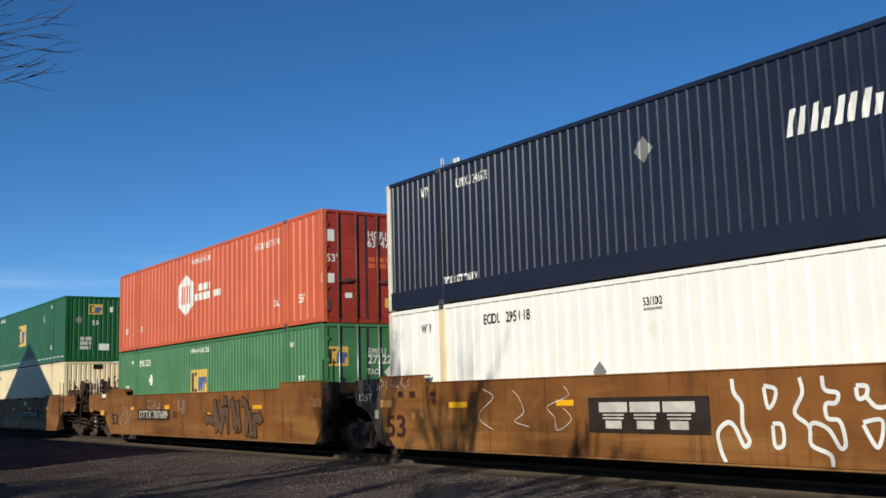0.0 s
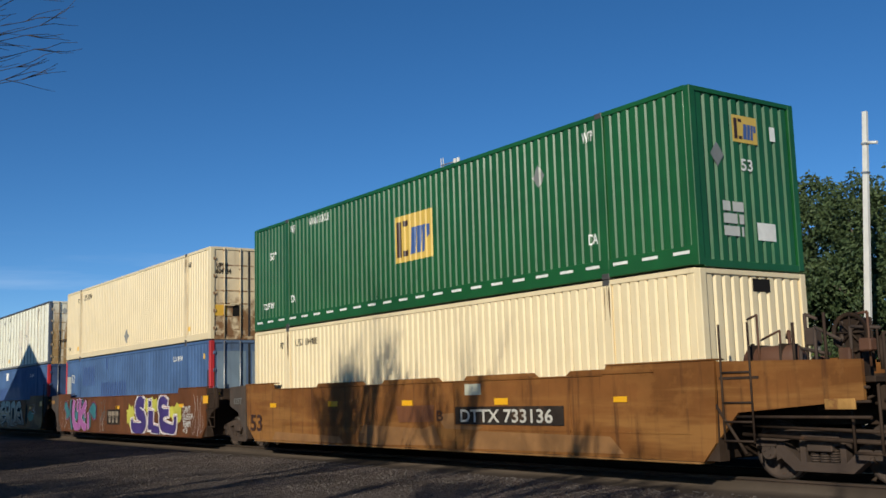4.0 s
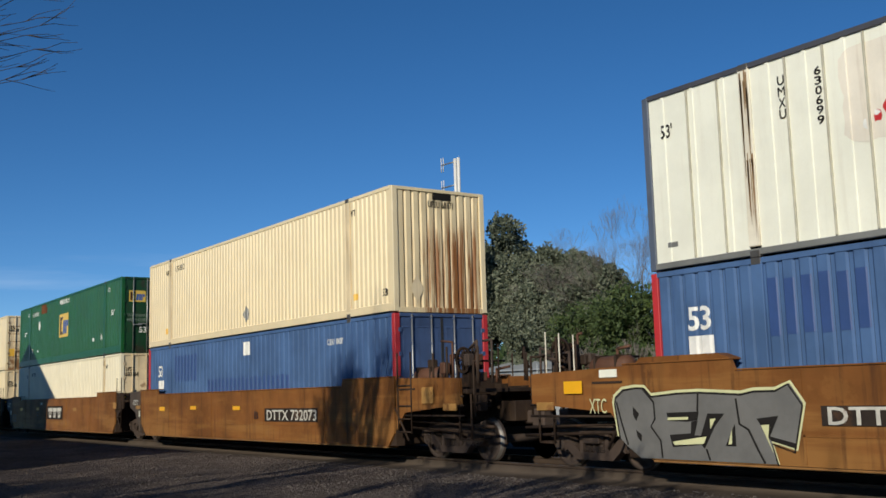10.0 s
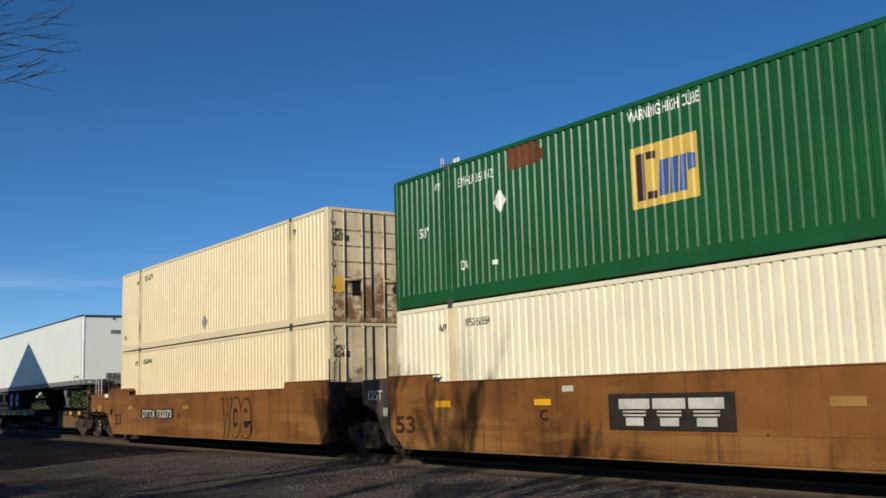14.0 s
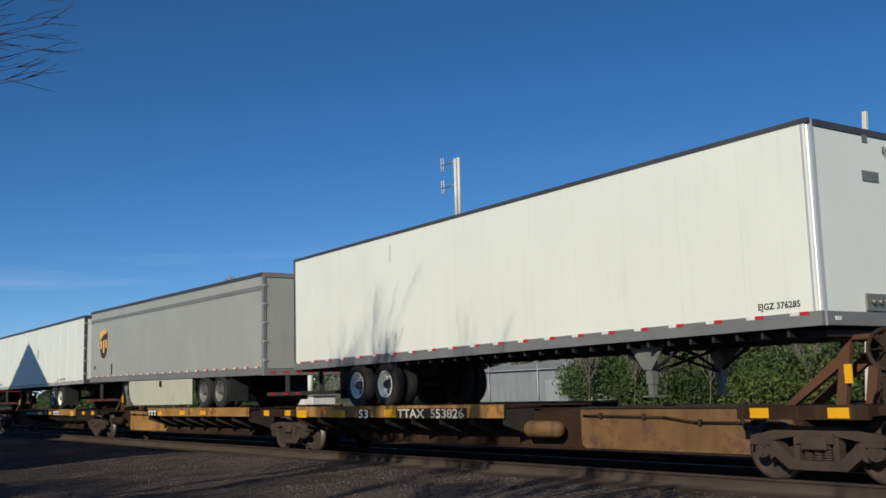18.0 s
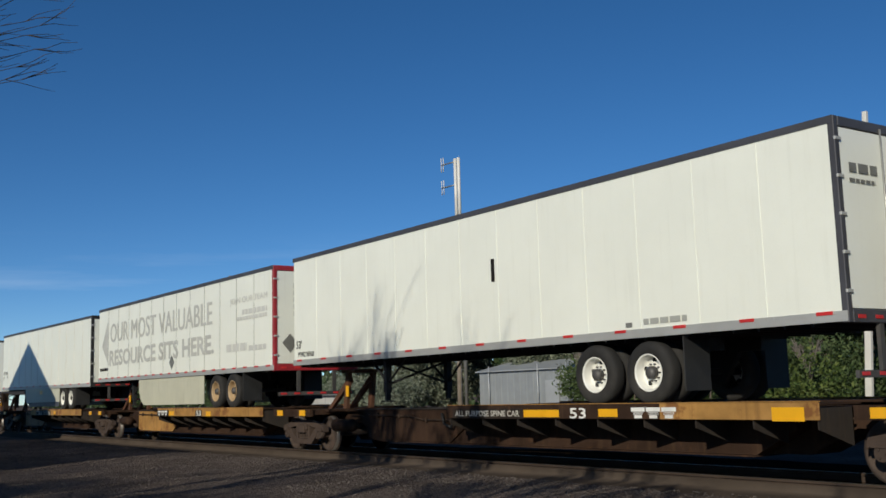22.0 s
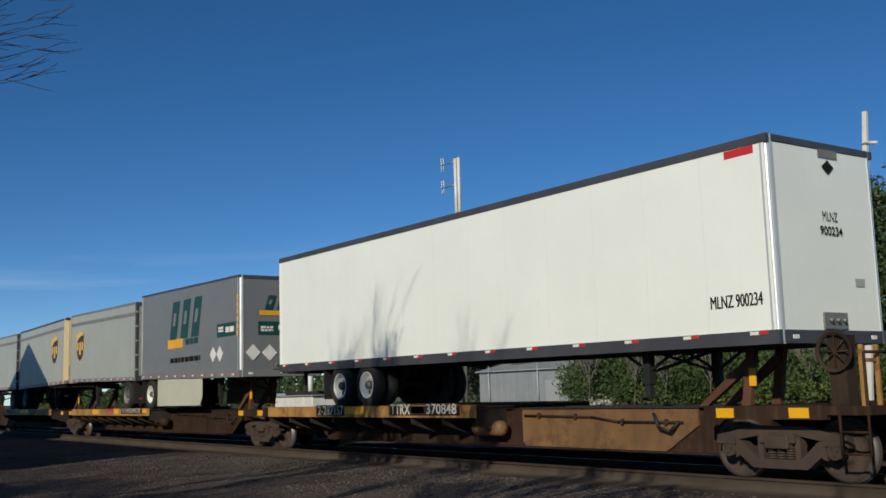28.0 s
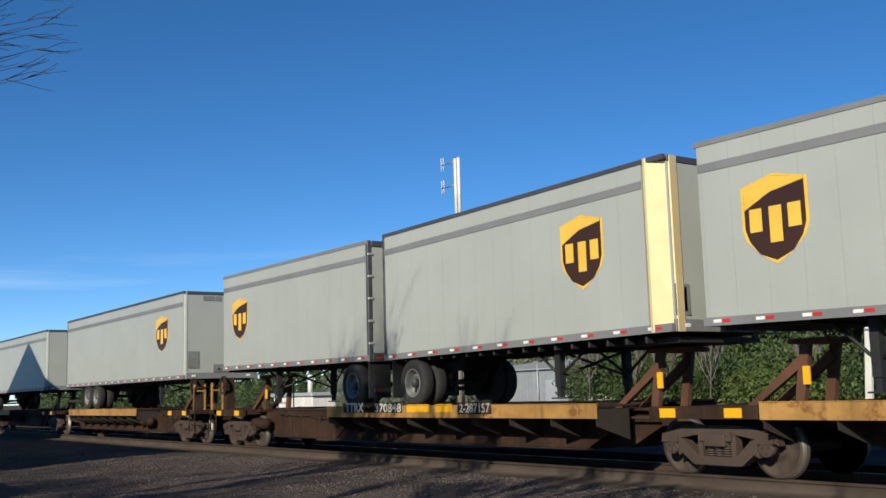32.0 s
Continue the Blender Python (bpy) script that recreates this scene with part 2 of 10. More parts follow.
SPINE_YELLOW = mat("worn_orange_yellow_deck_paint", (0.40, 0.215, 0.066), 0.55, var=0.28, scale=1.4, streak=0.5, streak_col=(0.15, 0.075, 0.03), rust=0.75, rust_at=0.54, bump=0.12, spec=0.15)
SPINE_BROWN = mat("rust_brown_spine_paint", (0.040, 0.022, 0.014), 0.78, var=0.35, streak=0.4, rust=0.5, rust_at=0.57, rust_col=(0.095, 0.046, 0.023), bump=0.2, spec=0.15)
# Grimy steel, taken down to near black for the shade under the decks.
BRACKET = mat("grimy_shaded_bracket", (0.028, 0.021, 0.016), 0.8, var=0.3, streak=0.3, bump=0.2)
HITCH_RUST = mat("rusty_hitch_steel", (0.105, 0.044, 0.022), 0.7, var=0.3, streak=0.3, rust=0.4, rust_col=(0.08, 0.045, 0.03), bump=0.2)
YELLOW = mat("reflector_yellow", (0.85, 0.42, 0.012), 0.4, var=0.08, bump=0.02)
RED = mat("reflector_red", (0.55, 0.03, 0.03), 0.4, var=0.1, bump=0.02)
WHITE = mat("white_lettering", (0.78, 0.77, 0.72), 0.55, var=0.12, scale=3, bump=0.03)
BLACK_INK = mat("black_lettering", (0.017, 0.015, 0.014), 0.85, var=0.2, bump=0.03, spec=0.15)
T_WHITE = mat("white_trailer_skin", (0.85, 0.865, 0.775), 0.38, var=0.03, scale=0.6, streak=0.13, streak_col=(0.56, 0.56, 0.47), bump=0.03)
T_BRIGHT = mat("clean_white_trailer_skin", (0.88, 0.90, 0.83), 0.32, var=0.025, scale=0.6, streak=0.05, streak_col=(0.6, 0.6, 0.56), bump=0.02)
T_GREY = mat("grey_trailer_skin", (0.395, 0.40, 0.362), 0.42, var=0.06, scale=0.6, streak=0.18, streak_col=(0.24, 0.24, 0.22), bump=0.03)
T_PUP = mat("light_grey_trailer_skin", (0.385, 0.40, 0.362), 0.42, var=0.05, scale=0.6, streak=0.2, streak_col=(0.36, 0.36, 0.34), bump=0.03)
T_SLATE = mat("slate_grey_trailer_skin", (0.185, 0.192, 0.198), 0.4, var=0.05, scale=0.6, streak=0.1, streak_col=(0.12, 0.12, 0.13), bump=0.03)
ALU = mat("brushed_aluminium", (0.50, 0.50, 0.475), 0.42, 0.35, var=0.08, bump=0.04)
CHROME = mat("polished_aluminium", (0.72, 0.72, 0.70), 0.34, 0.55, var=0.05, bump=0.02)
BRONZE = mat("bronze_corner_panel", (0.90, 0.68, 0.36), 0.45, 0.45, var=0.06, bump=0.02)
WORN_TAN = mat("worn_tan_lettering", (0.27, 0.215, 0.155), 0.6, var=0.25, scale=3, bump=0.03)
WORN_BLACK = mat("worn_black_panel_paint", (0.030, 0.022, 0.017), 0.8, var=0.3, scale=2.5, rust=0.6, rust_at=0.56, rust_col=(0.085, 0.042, 0.020), bump=0.05, spec=0.2)
WORN_WHITE = mat("worn_white_lettering", (0.56, 0.53, 0.46), 0.6, var=0.2, scale=3, rust=0.5, rust_at=0.60, rust_col=(0.22, 0.13, 0.08), bump=0.03)
RIM = mat("white_wheel_rim", (0.80, 0.79, 0.72), 0.45, var=0.1, streak=0.2, bump=0.05)
RIM_TAN = mat("dusty_tan_wheel_rim", (0.43, 0.30, 0.165), 0.5, var=0.15, bump=0.05)
SKIRT = mat("cream_side_skirt", (0.55, 0.54, 0.42), 0.5, var=0.06, streak=0.15, bump=0.03)
RAIL_TOP_GREY = mat("dark_grey_top_rail", (0.075, 0.075, 0.085), 0.5, 0.2, var=0.15, bump=0.05)
T_BAND = mat("dull_grey_side_band", (0.20, 0.20, 0.20), 0.5, var=0.1, bump=0.03)
RED_FRAME = mat("dark_red_door_frame", (0.33, 0.02, 0.03), 0.5, var=0.15, bump=0.05)
FAINT_INK = mat("faint_grey_lettering", (0.62, 0.62, 0.575), 0.5, var=0.1, bump=0.02)
DRIP = mat("dry_brown_rust_run", (0.28, 0.175, 0.09), 0.8, var=0.4, scale=4, bump=0.03, spec=0.15)
GHOST_INK = mat("ghosted_grey_green_lettering", (0.16, 0.21, 0.16), 0.55, var=0.3, scale=3, bump=0.02)
GREY_INK = mat("faded_grey_lettering", (0.52, 0.52, 0.48), 0.5, var=0.1, bump=0.02)
PLACARD = mat("grey_placard_holder", (0.24, 0.24, 0.22), 0.5, 0.3, var=0.2, bump=0.05)
LOGO_YELLOW = mat("sign_yellow", (0.66, 0.44, 0.085), 0.45, var=0.1, bump=0.02)
LOGO_BLUE = mat("sign_blue", (0.05, 0.11, 0.30), 0.45, var=0.1, bump=0.02)
LOGO_DARK = mat("sign_dark_brown", (0.045, 0.018, 0.010), 0.4, var=0.15, bump=0.02)
LOGO_GOLD = mat("sign_gold", (0.85, 0.50, 0.07), 0.35, var=0.1, bump=0.02)
LOGO_TEAL = mat("sign_dark_teal", (0.012, 0.060, 0.050), 0.4, var=0.1, bump=0.02)
PATCH_TAN = mat("tan_primer_patch", (0.80, 0.735, 0.615), 0.6, var=0.10, streak=0.3, streak_col=(0.42, 0.31, 0.2), bump=0.04)

def rust_curtain(m, y0, half, top, low, col, grain=(4.0, 4.6, 0.16)):
    """Rust that has run down an end wall in streaks, thickest round y0."""
    n, l = m.node_tree.nodes, m.node_tree.links
    bs = n["Principled BSDF"]
    src = bs.inputs["Base Color"].links[0].from_socket
    tc = n.new("ShaderNodeTexCoord")
    mp = n.new("ShaderNodeMapping")
    mp.inputs["Scale"].default_value = grain
    l.new(tc.outputs["Object"], mp.inputs[0])
    no = n.new("ShaderNodeTexNoise")
    no.inputs["Scale"].default_value, no.inputs["Detail"].default_value, no.inputs["Roughness"].default_value = 3.0, 6, 0.65
    l.new(mp.outputs[0], no.inputs["Vector"])
    xyz = n.new("ShaderNodeSeparateXYZ")
    l.new(tc.outputs["Object"], xyz.inputs[0])

    def span(sock, a, b, lo, hi):
        r = n.new("ShaderNodeMapRange")
        r.interpolation_type = "SMOOTHSTEP"
        r.inputs["From Min"].default_value, r.inputs["From Max"].default_value, r.inputs["To Min"].default_value, r.inputs["To Max"].default_value = a, b, lo, hi
        l.new(sock, r.inputs["Value"])
        return r.outputs[0]

    def calc(op, a, b):
        q = n.new("ShaderNodeMath")
        q.operation = op
        for k, v in ((0, a), (1, b)):
            if isinstance(v, (int, float)):
                q.inputs[k].default_value = v
            else:
                l.new(v, q.inputs[k])
        return q.outputs[0]
    run = calc("MULTIPLY", span(xyz.outputs["Z"], low, top, 1.0, 0.0), span(calc("ABSOLUTE", calc("SUBTRACT", xyz.outputs["Y"], y0), 0), 0.15 * half, half, 1.0, 0.0))
    fac = calc("MULTIPLY", span(calc("ADD", no.outputs["Fac"], calc("MULTIPLY", run, 0.17)), 0.50, 0.70, 0.0, 1.0), calc("MINIMUM", calc("MULTIPLY", run, 1.6), 1.0))
    mx = n.new("ShaderNodeMix")
    mx.data_type = "RGBA"
    mx.inputs["B"].default_value = (*col, 1)
    l.new(src, mx.inputs["A"])
    l.new(fac, mx.inputs["Factor"])
    l.new(mx.outputs["Result"], bs.inputs["Base Color"])


CREAM_STAINED = mat("rust_stained_cream_doors", (0.76, 0.62, 0.40), 0.55, var=0.12, streak=0.4, streak_col=(0.42, 0.27, 0.12), rust=0.6, rust_at=0.62, rust_col=(0.24, 0.11, 0.04))
rust_curtain(CREAM_STAINED, 0.0, 2.6, 5.2, 3.4, (0.25, 0.13, 0.055), (1.0, 1.1, 0.9))
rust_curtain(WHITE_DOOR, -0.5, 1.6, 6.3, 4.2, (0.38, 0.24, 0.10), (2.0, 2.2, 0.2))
rust_curtain(CREAM_RUSTY, 0.45, 1.6, 5.85, 4.5, (0.25, 0.095, 0.022))
CREASES = {}


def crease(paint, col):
    """A darker colour for the folds of a ribbed wall of that paint."""
    CREASES[paint.name] = mat(paint.name + "_fold_tone", col, 0.75, var=0.3, scale=3, bump=0.05)


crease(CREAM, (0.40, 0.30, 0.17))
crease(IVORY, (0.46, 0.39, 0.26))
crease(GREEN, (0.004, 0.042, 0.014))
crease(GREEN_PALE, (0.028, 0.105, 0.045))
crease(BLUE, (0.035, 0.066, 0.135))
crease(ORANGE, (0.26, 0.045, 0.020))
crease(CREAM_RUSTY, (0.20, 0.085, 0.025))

# ---- ground and track ----
GRAVEL = mat("grey_brown_gravel", (0.125, 0.100, 0.088), 0.95, var=0.30, scale=0.35, fine=18, bump=0.0, spec=0.0)


def gravel_relief(m):
    n, l = m.node_tree.nodes, m.node_tree.links
    tc = n.new("ShaderNodeTexCoord")
    vo = n.new("ShaderNodeTexVoronoi")
    vo.inputs["Scale"].default_value = 34
    l.new(tc.outputs["Object"], vo.inputs["Vector"])
    no = n.new("ShaderNodeTexNoise")
    no.inputs["Scale"].default_value, no.inputs["Detail"].default_value = 7, 8
    l.new(tc.outputs["Object"], no.inputs["Vector"])
    ad = n.new("ShaderNodeMath")
    ad.operation = "MULTIPLY_ADD"
    ad.inputs[1].default_value = 0.6
    l.new(vo.outputs["Distance"], ad.inputs[0])
    l.new(no.outputs["Fac"], ad.inputs[2])
    bp = n.new("ShaderNodeBump")
    bp.inputs["Strength"].default_value, bp.inputs["Distance"].default_value = 0.9, 0.06
    l.new(ad.outputs[0], bp.inputs["Height"])
    bs = n["Principled BSDF"]
    l.new(bp.outputs[0], bs.inputs["Normal"])
    # single stones, paler and darker
    src = bs.inputs["Base Color"].links[0].from_socket
    mx = n.new("ShaderNodeMix")
    mx.data_type, mx.blend_type = "RGBA", "MULTIPLY"
    mx.inputs["Factor"].default_value = 0.6
    hs = n.new("ShaderNodeMapRange")
    hs.inputs["To Min"].default_value, hs.inputs["To Max"].default_value = 0.55, 1.55
    sp = n.new("ShaderNodeSeparateColor")
    l.new(vo.outputs["Color"], sp.inputs[0])
    l.new(sp.outputs[0], hs.inputs["Value"])
    l.new(src, mx.inputs["A"])
    l.new(hs.outputs[0], mx.inputs["B"])
    l.new(mx.outputs["Result"], bs.inputs["Base Color"])


gravel_relief(GRAVEL)
# The train's shade is mixed into this near-black ballast colour.
BALLAST = mat("shade_darkened_ballast", (0.019, 0.013, 0.009), 0.95, var=0.35, scale=0.8, fine=18, bump=0.0, spec=0.0)
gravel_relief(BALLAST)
DIRT = mat("packed_brown_dirt_beside_the_rail", (0.098, 0.076, 0.059), 0.95, var=0.22, scale=0.7, fine=9, bump=0.25, spec=0.0)


def height(x, y):
    d = abs(y - YC)
    h = GROUND + 0.05 * (noise.noise(Vector((x * 0.25, y * 0.25, 0))) + 0.5 * noise.noise(Vector((x * 0.9, y * 0.9, 3)))) * (0.4 if d < 3 else 1.0)
    if d < 1.85:        # a packed shoulder rises to the rail's foot
        h = GROUND - 0.02 if d < 0.78 else -0.055 if d < 0.85 else GROUND + 0.01 * noise.noise(Vector((x * 0.8, y, 5)))
    return h


def build_ground():
    xs = sorted(set([-2600, -1200, -600, -300, -180, -120, -90] + [round(-75 + 0.75 * i, 2) for i in range(0, 107)] + [8, 15, 30, 60, 120, 300, 900, 2000]))
    ys = sorted(set([round(YC - 1.85, 2), round(YC - 0.83, 2), round(YC - 0.70, 2), round(YC + 0.70, 2), round(YC + 0.83, 2)] + [-900, -300, -120, -60, -30, -18, -12, -8] + [round(-6 + 0.6 * i, 2) for i in range(0, 44)] + [22, 25, 30, 36, 45, 60, 90, 150, 300, 700, 1600, 2600]))
    bm = bm_new()
    rows = [[bm.verts.new((x, y, height(x, y) if abs(x) < 200 and abs(y) < 100 else GROUND)) for x in xs] for y in ys]
    for a, b in zip(rows, rows[1:]):
        for i in range(len(xs) - 1):
            f = bm.faces.new((a[i], a[i + 1], b[i + 1], b[i]))
            off = (a[i].co.y + b[i].co.y) / 2 - YC
            # slot 1 paints the shaded strip from the near rail to beyond the far one
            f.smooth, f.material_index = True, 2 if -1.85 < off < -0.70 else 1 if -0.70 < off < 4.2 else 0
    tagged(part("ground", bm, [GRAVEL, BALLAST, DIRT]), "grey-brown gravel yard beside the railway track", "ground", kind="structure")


build_ground()
RAIL = mat("rail_steel_brown_sides", (0.070, 0.047, 0.033), 0.7, 0.3, var=0.25, bump=0.15)
TIE = mat("dusty_wooden_sleeper", (0.045, 0.034, 0.026), 0.9, var=0.3, random_tint=0.4, bump=0.4)


def build_rails():
    sec = [(-0.075, -0.172), (0.075, -0.172), (0.075, -0.160), (0.012, -0.140), (0.010, -0.045), (0.036, -0.035), (0.036, -0.004), (0.028, 0.0), (-0.028, 0.0),
           (-0.036, -0.004), (-0.036, -0.035), (-0.010, -0.045), (-0.012, -0.140), (-0.075, -0.160)]
    for y in (YC - 0.753, YC + 0.753):
        bm = prism(bm_new(), sec, -420, 260, "x")
        for f in bm.faces:
            if f.normal.z > 0.9 and f.calc_center_median().z > -0.01:
                f.material_index = 1
        ob = part("rail", bm, [RAIL, TREAD], None, "", pose(0, y, 0))
        tagged(ob, "brown steel rail with a bright running surface", "rail", "rails of the track", "structure")


build_rails()

# ---- containers ----
L53 = 16.154
ZB, ZM, ZT = 0.29, 3.19, 6.09      # well floor, between the two containers, top of the stack


def profile(kind, x0, x1):
    """Rows (x, depth) of a wall sheet from x0 to x1; depth is how far it lies in."""
    out = []
    pitch, w, s, d = {"corr": (0.213, 0.120, 0.032, 0.034), "green": (0.212, 0.108, 0.028, 0.026), "fine": (0.283, 0.150, 0.034, 0.026), "groove": (0.345, 0.245, 0.030, 0.036), "navy": (0.215, 0.026, 0.022, 0.024),
                      "panel": (0.61, 0.05, 0.010, 0.018)}[kind]
    n = max(1, round((x1 - x0) / pitch))
    p = (x1 - x0) / n
    for i in range(n):
        a = x0 + i * p
        e = a + (p + w) / 2 + s
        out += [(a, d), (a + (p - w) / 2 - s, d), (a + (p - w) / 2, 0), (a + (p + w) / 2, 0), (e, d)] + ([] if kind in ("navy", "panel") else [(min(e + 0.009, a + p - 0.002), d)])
    out.append((x1, out[0][1]))
    return out


def sheet(prof, z0, z1, y, out):
    """A corrugated wall at y, pushed in along -out; doubled at the back so that it has thickness."""
    bm = bm_new()
    front = [(bm.verts.new((x, y - out * d, z0)), bm.verts.new((x, y - out * d, z1))) for x, d in prof]
    back = [(bm.verts.new((x, y - out * (d + 0.004), z0)), bm.verts.new((x, y - out * (d + 0.004), z1))) for x, d in prof]
    for i, (a, b) in enumerate(zip(front, front[1:])):
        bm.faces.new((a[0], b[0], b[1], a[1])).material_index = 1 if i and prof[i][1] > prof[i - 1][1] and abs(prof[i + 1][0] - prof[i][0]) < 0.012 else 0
    for a, b in zip(back, back[1:]):
        bm.faces.new((a[0], a[1], b[1], b[0]))
    bm.normal_update()
    if front[0] and bm.faces[:][0].normal.y * out < 0:
        bmesh.ops.reverse_faces(bm, faces=bm.faces[:])
    return bm


def turned(bm):
    bmesh.ops.rotate(bm, verts=bm.verts[:], cent=(0, 0, 0), matrix=Matrix.Rotation(radians(90), 3, "Z"))
    return bm


def container(x_front, z0, kind, paint, label, ends=("doors", "nose"), end_paint=None, post=None, side_kind=None, castings=None, base=None, rail_h=0.16, top=None, lift=None, rear_post=None):
    """A 53-foot container; its middle is the thing's origin. ends: what the leading and the trailing end are."""
    c = thing("shipping_container", x_front - L53 / 2, label, "shipping container", "containers on the train")
    h, k = 2.896, L53 / 2
    post, end_paint, base, castings = post or paint, end_paint or paint, base or paint, castings or DARK_STEEL
    top, lift, rear_post = top or paint, lift or paint, rear_post or post
    z1 = z0 + h
    for s, nm in ((-1, "side_panel"), (1, "side_panel")):
        spans = [(-k + 0.11, -k + 1.96), (-k + 2.16, k - 2.16), (k - 1.96, k - 0.11)] if s < 0 else [(-k + 0.11, k - 0.11)]
        for a, b in spans:
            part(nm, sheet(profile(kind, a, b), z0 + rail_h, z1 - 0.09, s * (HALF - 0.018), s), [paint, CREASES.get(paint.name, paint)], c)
        for x in ((-k + 2.06, k - 2.06) if s < 0 else ()):
            bm = bm_new()
            box(bm, x - 0.10, x + 0.10, -HALF, -HALF + 0.07, z0 + 0.16, z1 - 0.05)
            bevelled(bm, 0.012)
            part("lift_post", bm, lift, c)
        if kind == "panel" and s < 0:           # joint strips between the flat panels
            n = round((L53 - 4.32) / 0.61)
            xs = [-k + 2.16 + (L53 - 4.32) * i / n for i in range(1, n)] + [e * (k - 2.16 + 0.61 * i) for e in (-1, 1) for i in (1, 2)]
            pieces("panel_joint", [(x - 0.014, x + 0.014, -HALF - 0.001, -HALF + 0.04, z0 + rail_h + 0.01, z1 - 0.10) for x in xs], OLD_SEAM if paint is WHITE_OLD else paint, c)
        gap = 0.035 if z0 > 2 else 0.0           # the twist locks keep the two apart
        for zz, hh, nm2 in ((z0 + gap, rail_h - gap, "bottom_rail"), (z1 - 0.09, 0.085, "top_rail")):
            y0, y1 = sorted((s * (HALF - 0.004), s * (HALF - 0.10)))
            part(nm2, bbox(-k + 0.10, k - 0.10, y0, y1, zz, zz + hh, 0.008), base if nm2 == "bottom_rail" else top, c)
    part("roof", bbox(-k + 0.1, k - 0.1, -HALF + 0.1, HALF - 0.1, z1 - 0.06, z1 - 0.02, 0.006), paint, c)
    part("floor", box(bm_new(), -k + 0.1, k - 0.1, -HALF + 0.1, HALF - 0.1, z0 + 0.05, z0 + 0.14), DARK_STEEL, c)
    for sx in (-1, 1):
        for sy in (-1, 1):
            xx, yy = sorted((sx * k, sx * (k - 0.13))), sorted((sy * HALF, sy * (HALF - 0.14)))
            part("corner_post", bbox(xx[0], xx[1], yy[0], yy[1], z0 + 0.02, z1 - 0.02, 0.01), post if sx > 0 else rear_post, c)
    for x in (-k + 2.06, k - 2.06):
        for zz in (z0 + 0.0, z1 - 0.105):
            bm = box(bm_new(), x - 0.09, x + 0.09, -HALF - 0.004, -HALF + 0.12, zz, zz + 0.105)
            part("corner_casting", bevelled(bm, 0.01), castings, c)
    for sx, what in ((1, ends[0]), (-1, ends[1])):
        if what == "nose":
            bm = turned(sheet(profile("corr", -HALF + 0.13, HALF - 0.13), z0 + 0.12, z1 - 0.1, -(k - 0.03) if sx > 0 else (k - 0.03), -1 if sx > 0 else 1))
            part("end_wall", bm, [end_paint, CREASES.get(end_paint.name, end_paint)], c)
            for zz, hh in ((z0, 0.12), (z1 - 0.1, 0.08)):
                xx = sorted((sx * (k - 0.004), sx * (k - 0.1)))
                part("end_rail", bbox(xx[0], xx[1], -HALF + 0.13, HALF - 0.13, zz, zz + hh, 0.008), end_paint, c)
        else:
            doors(c, sx, k, z0, z1, end_paint)
    return c


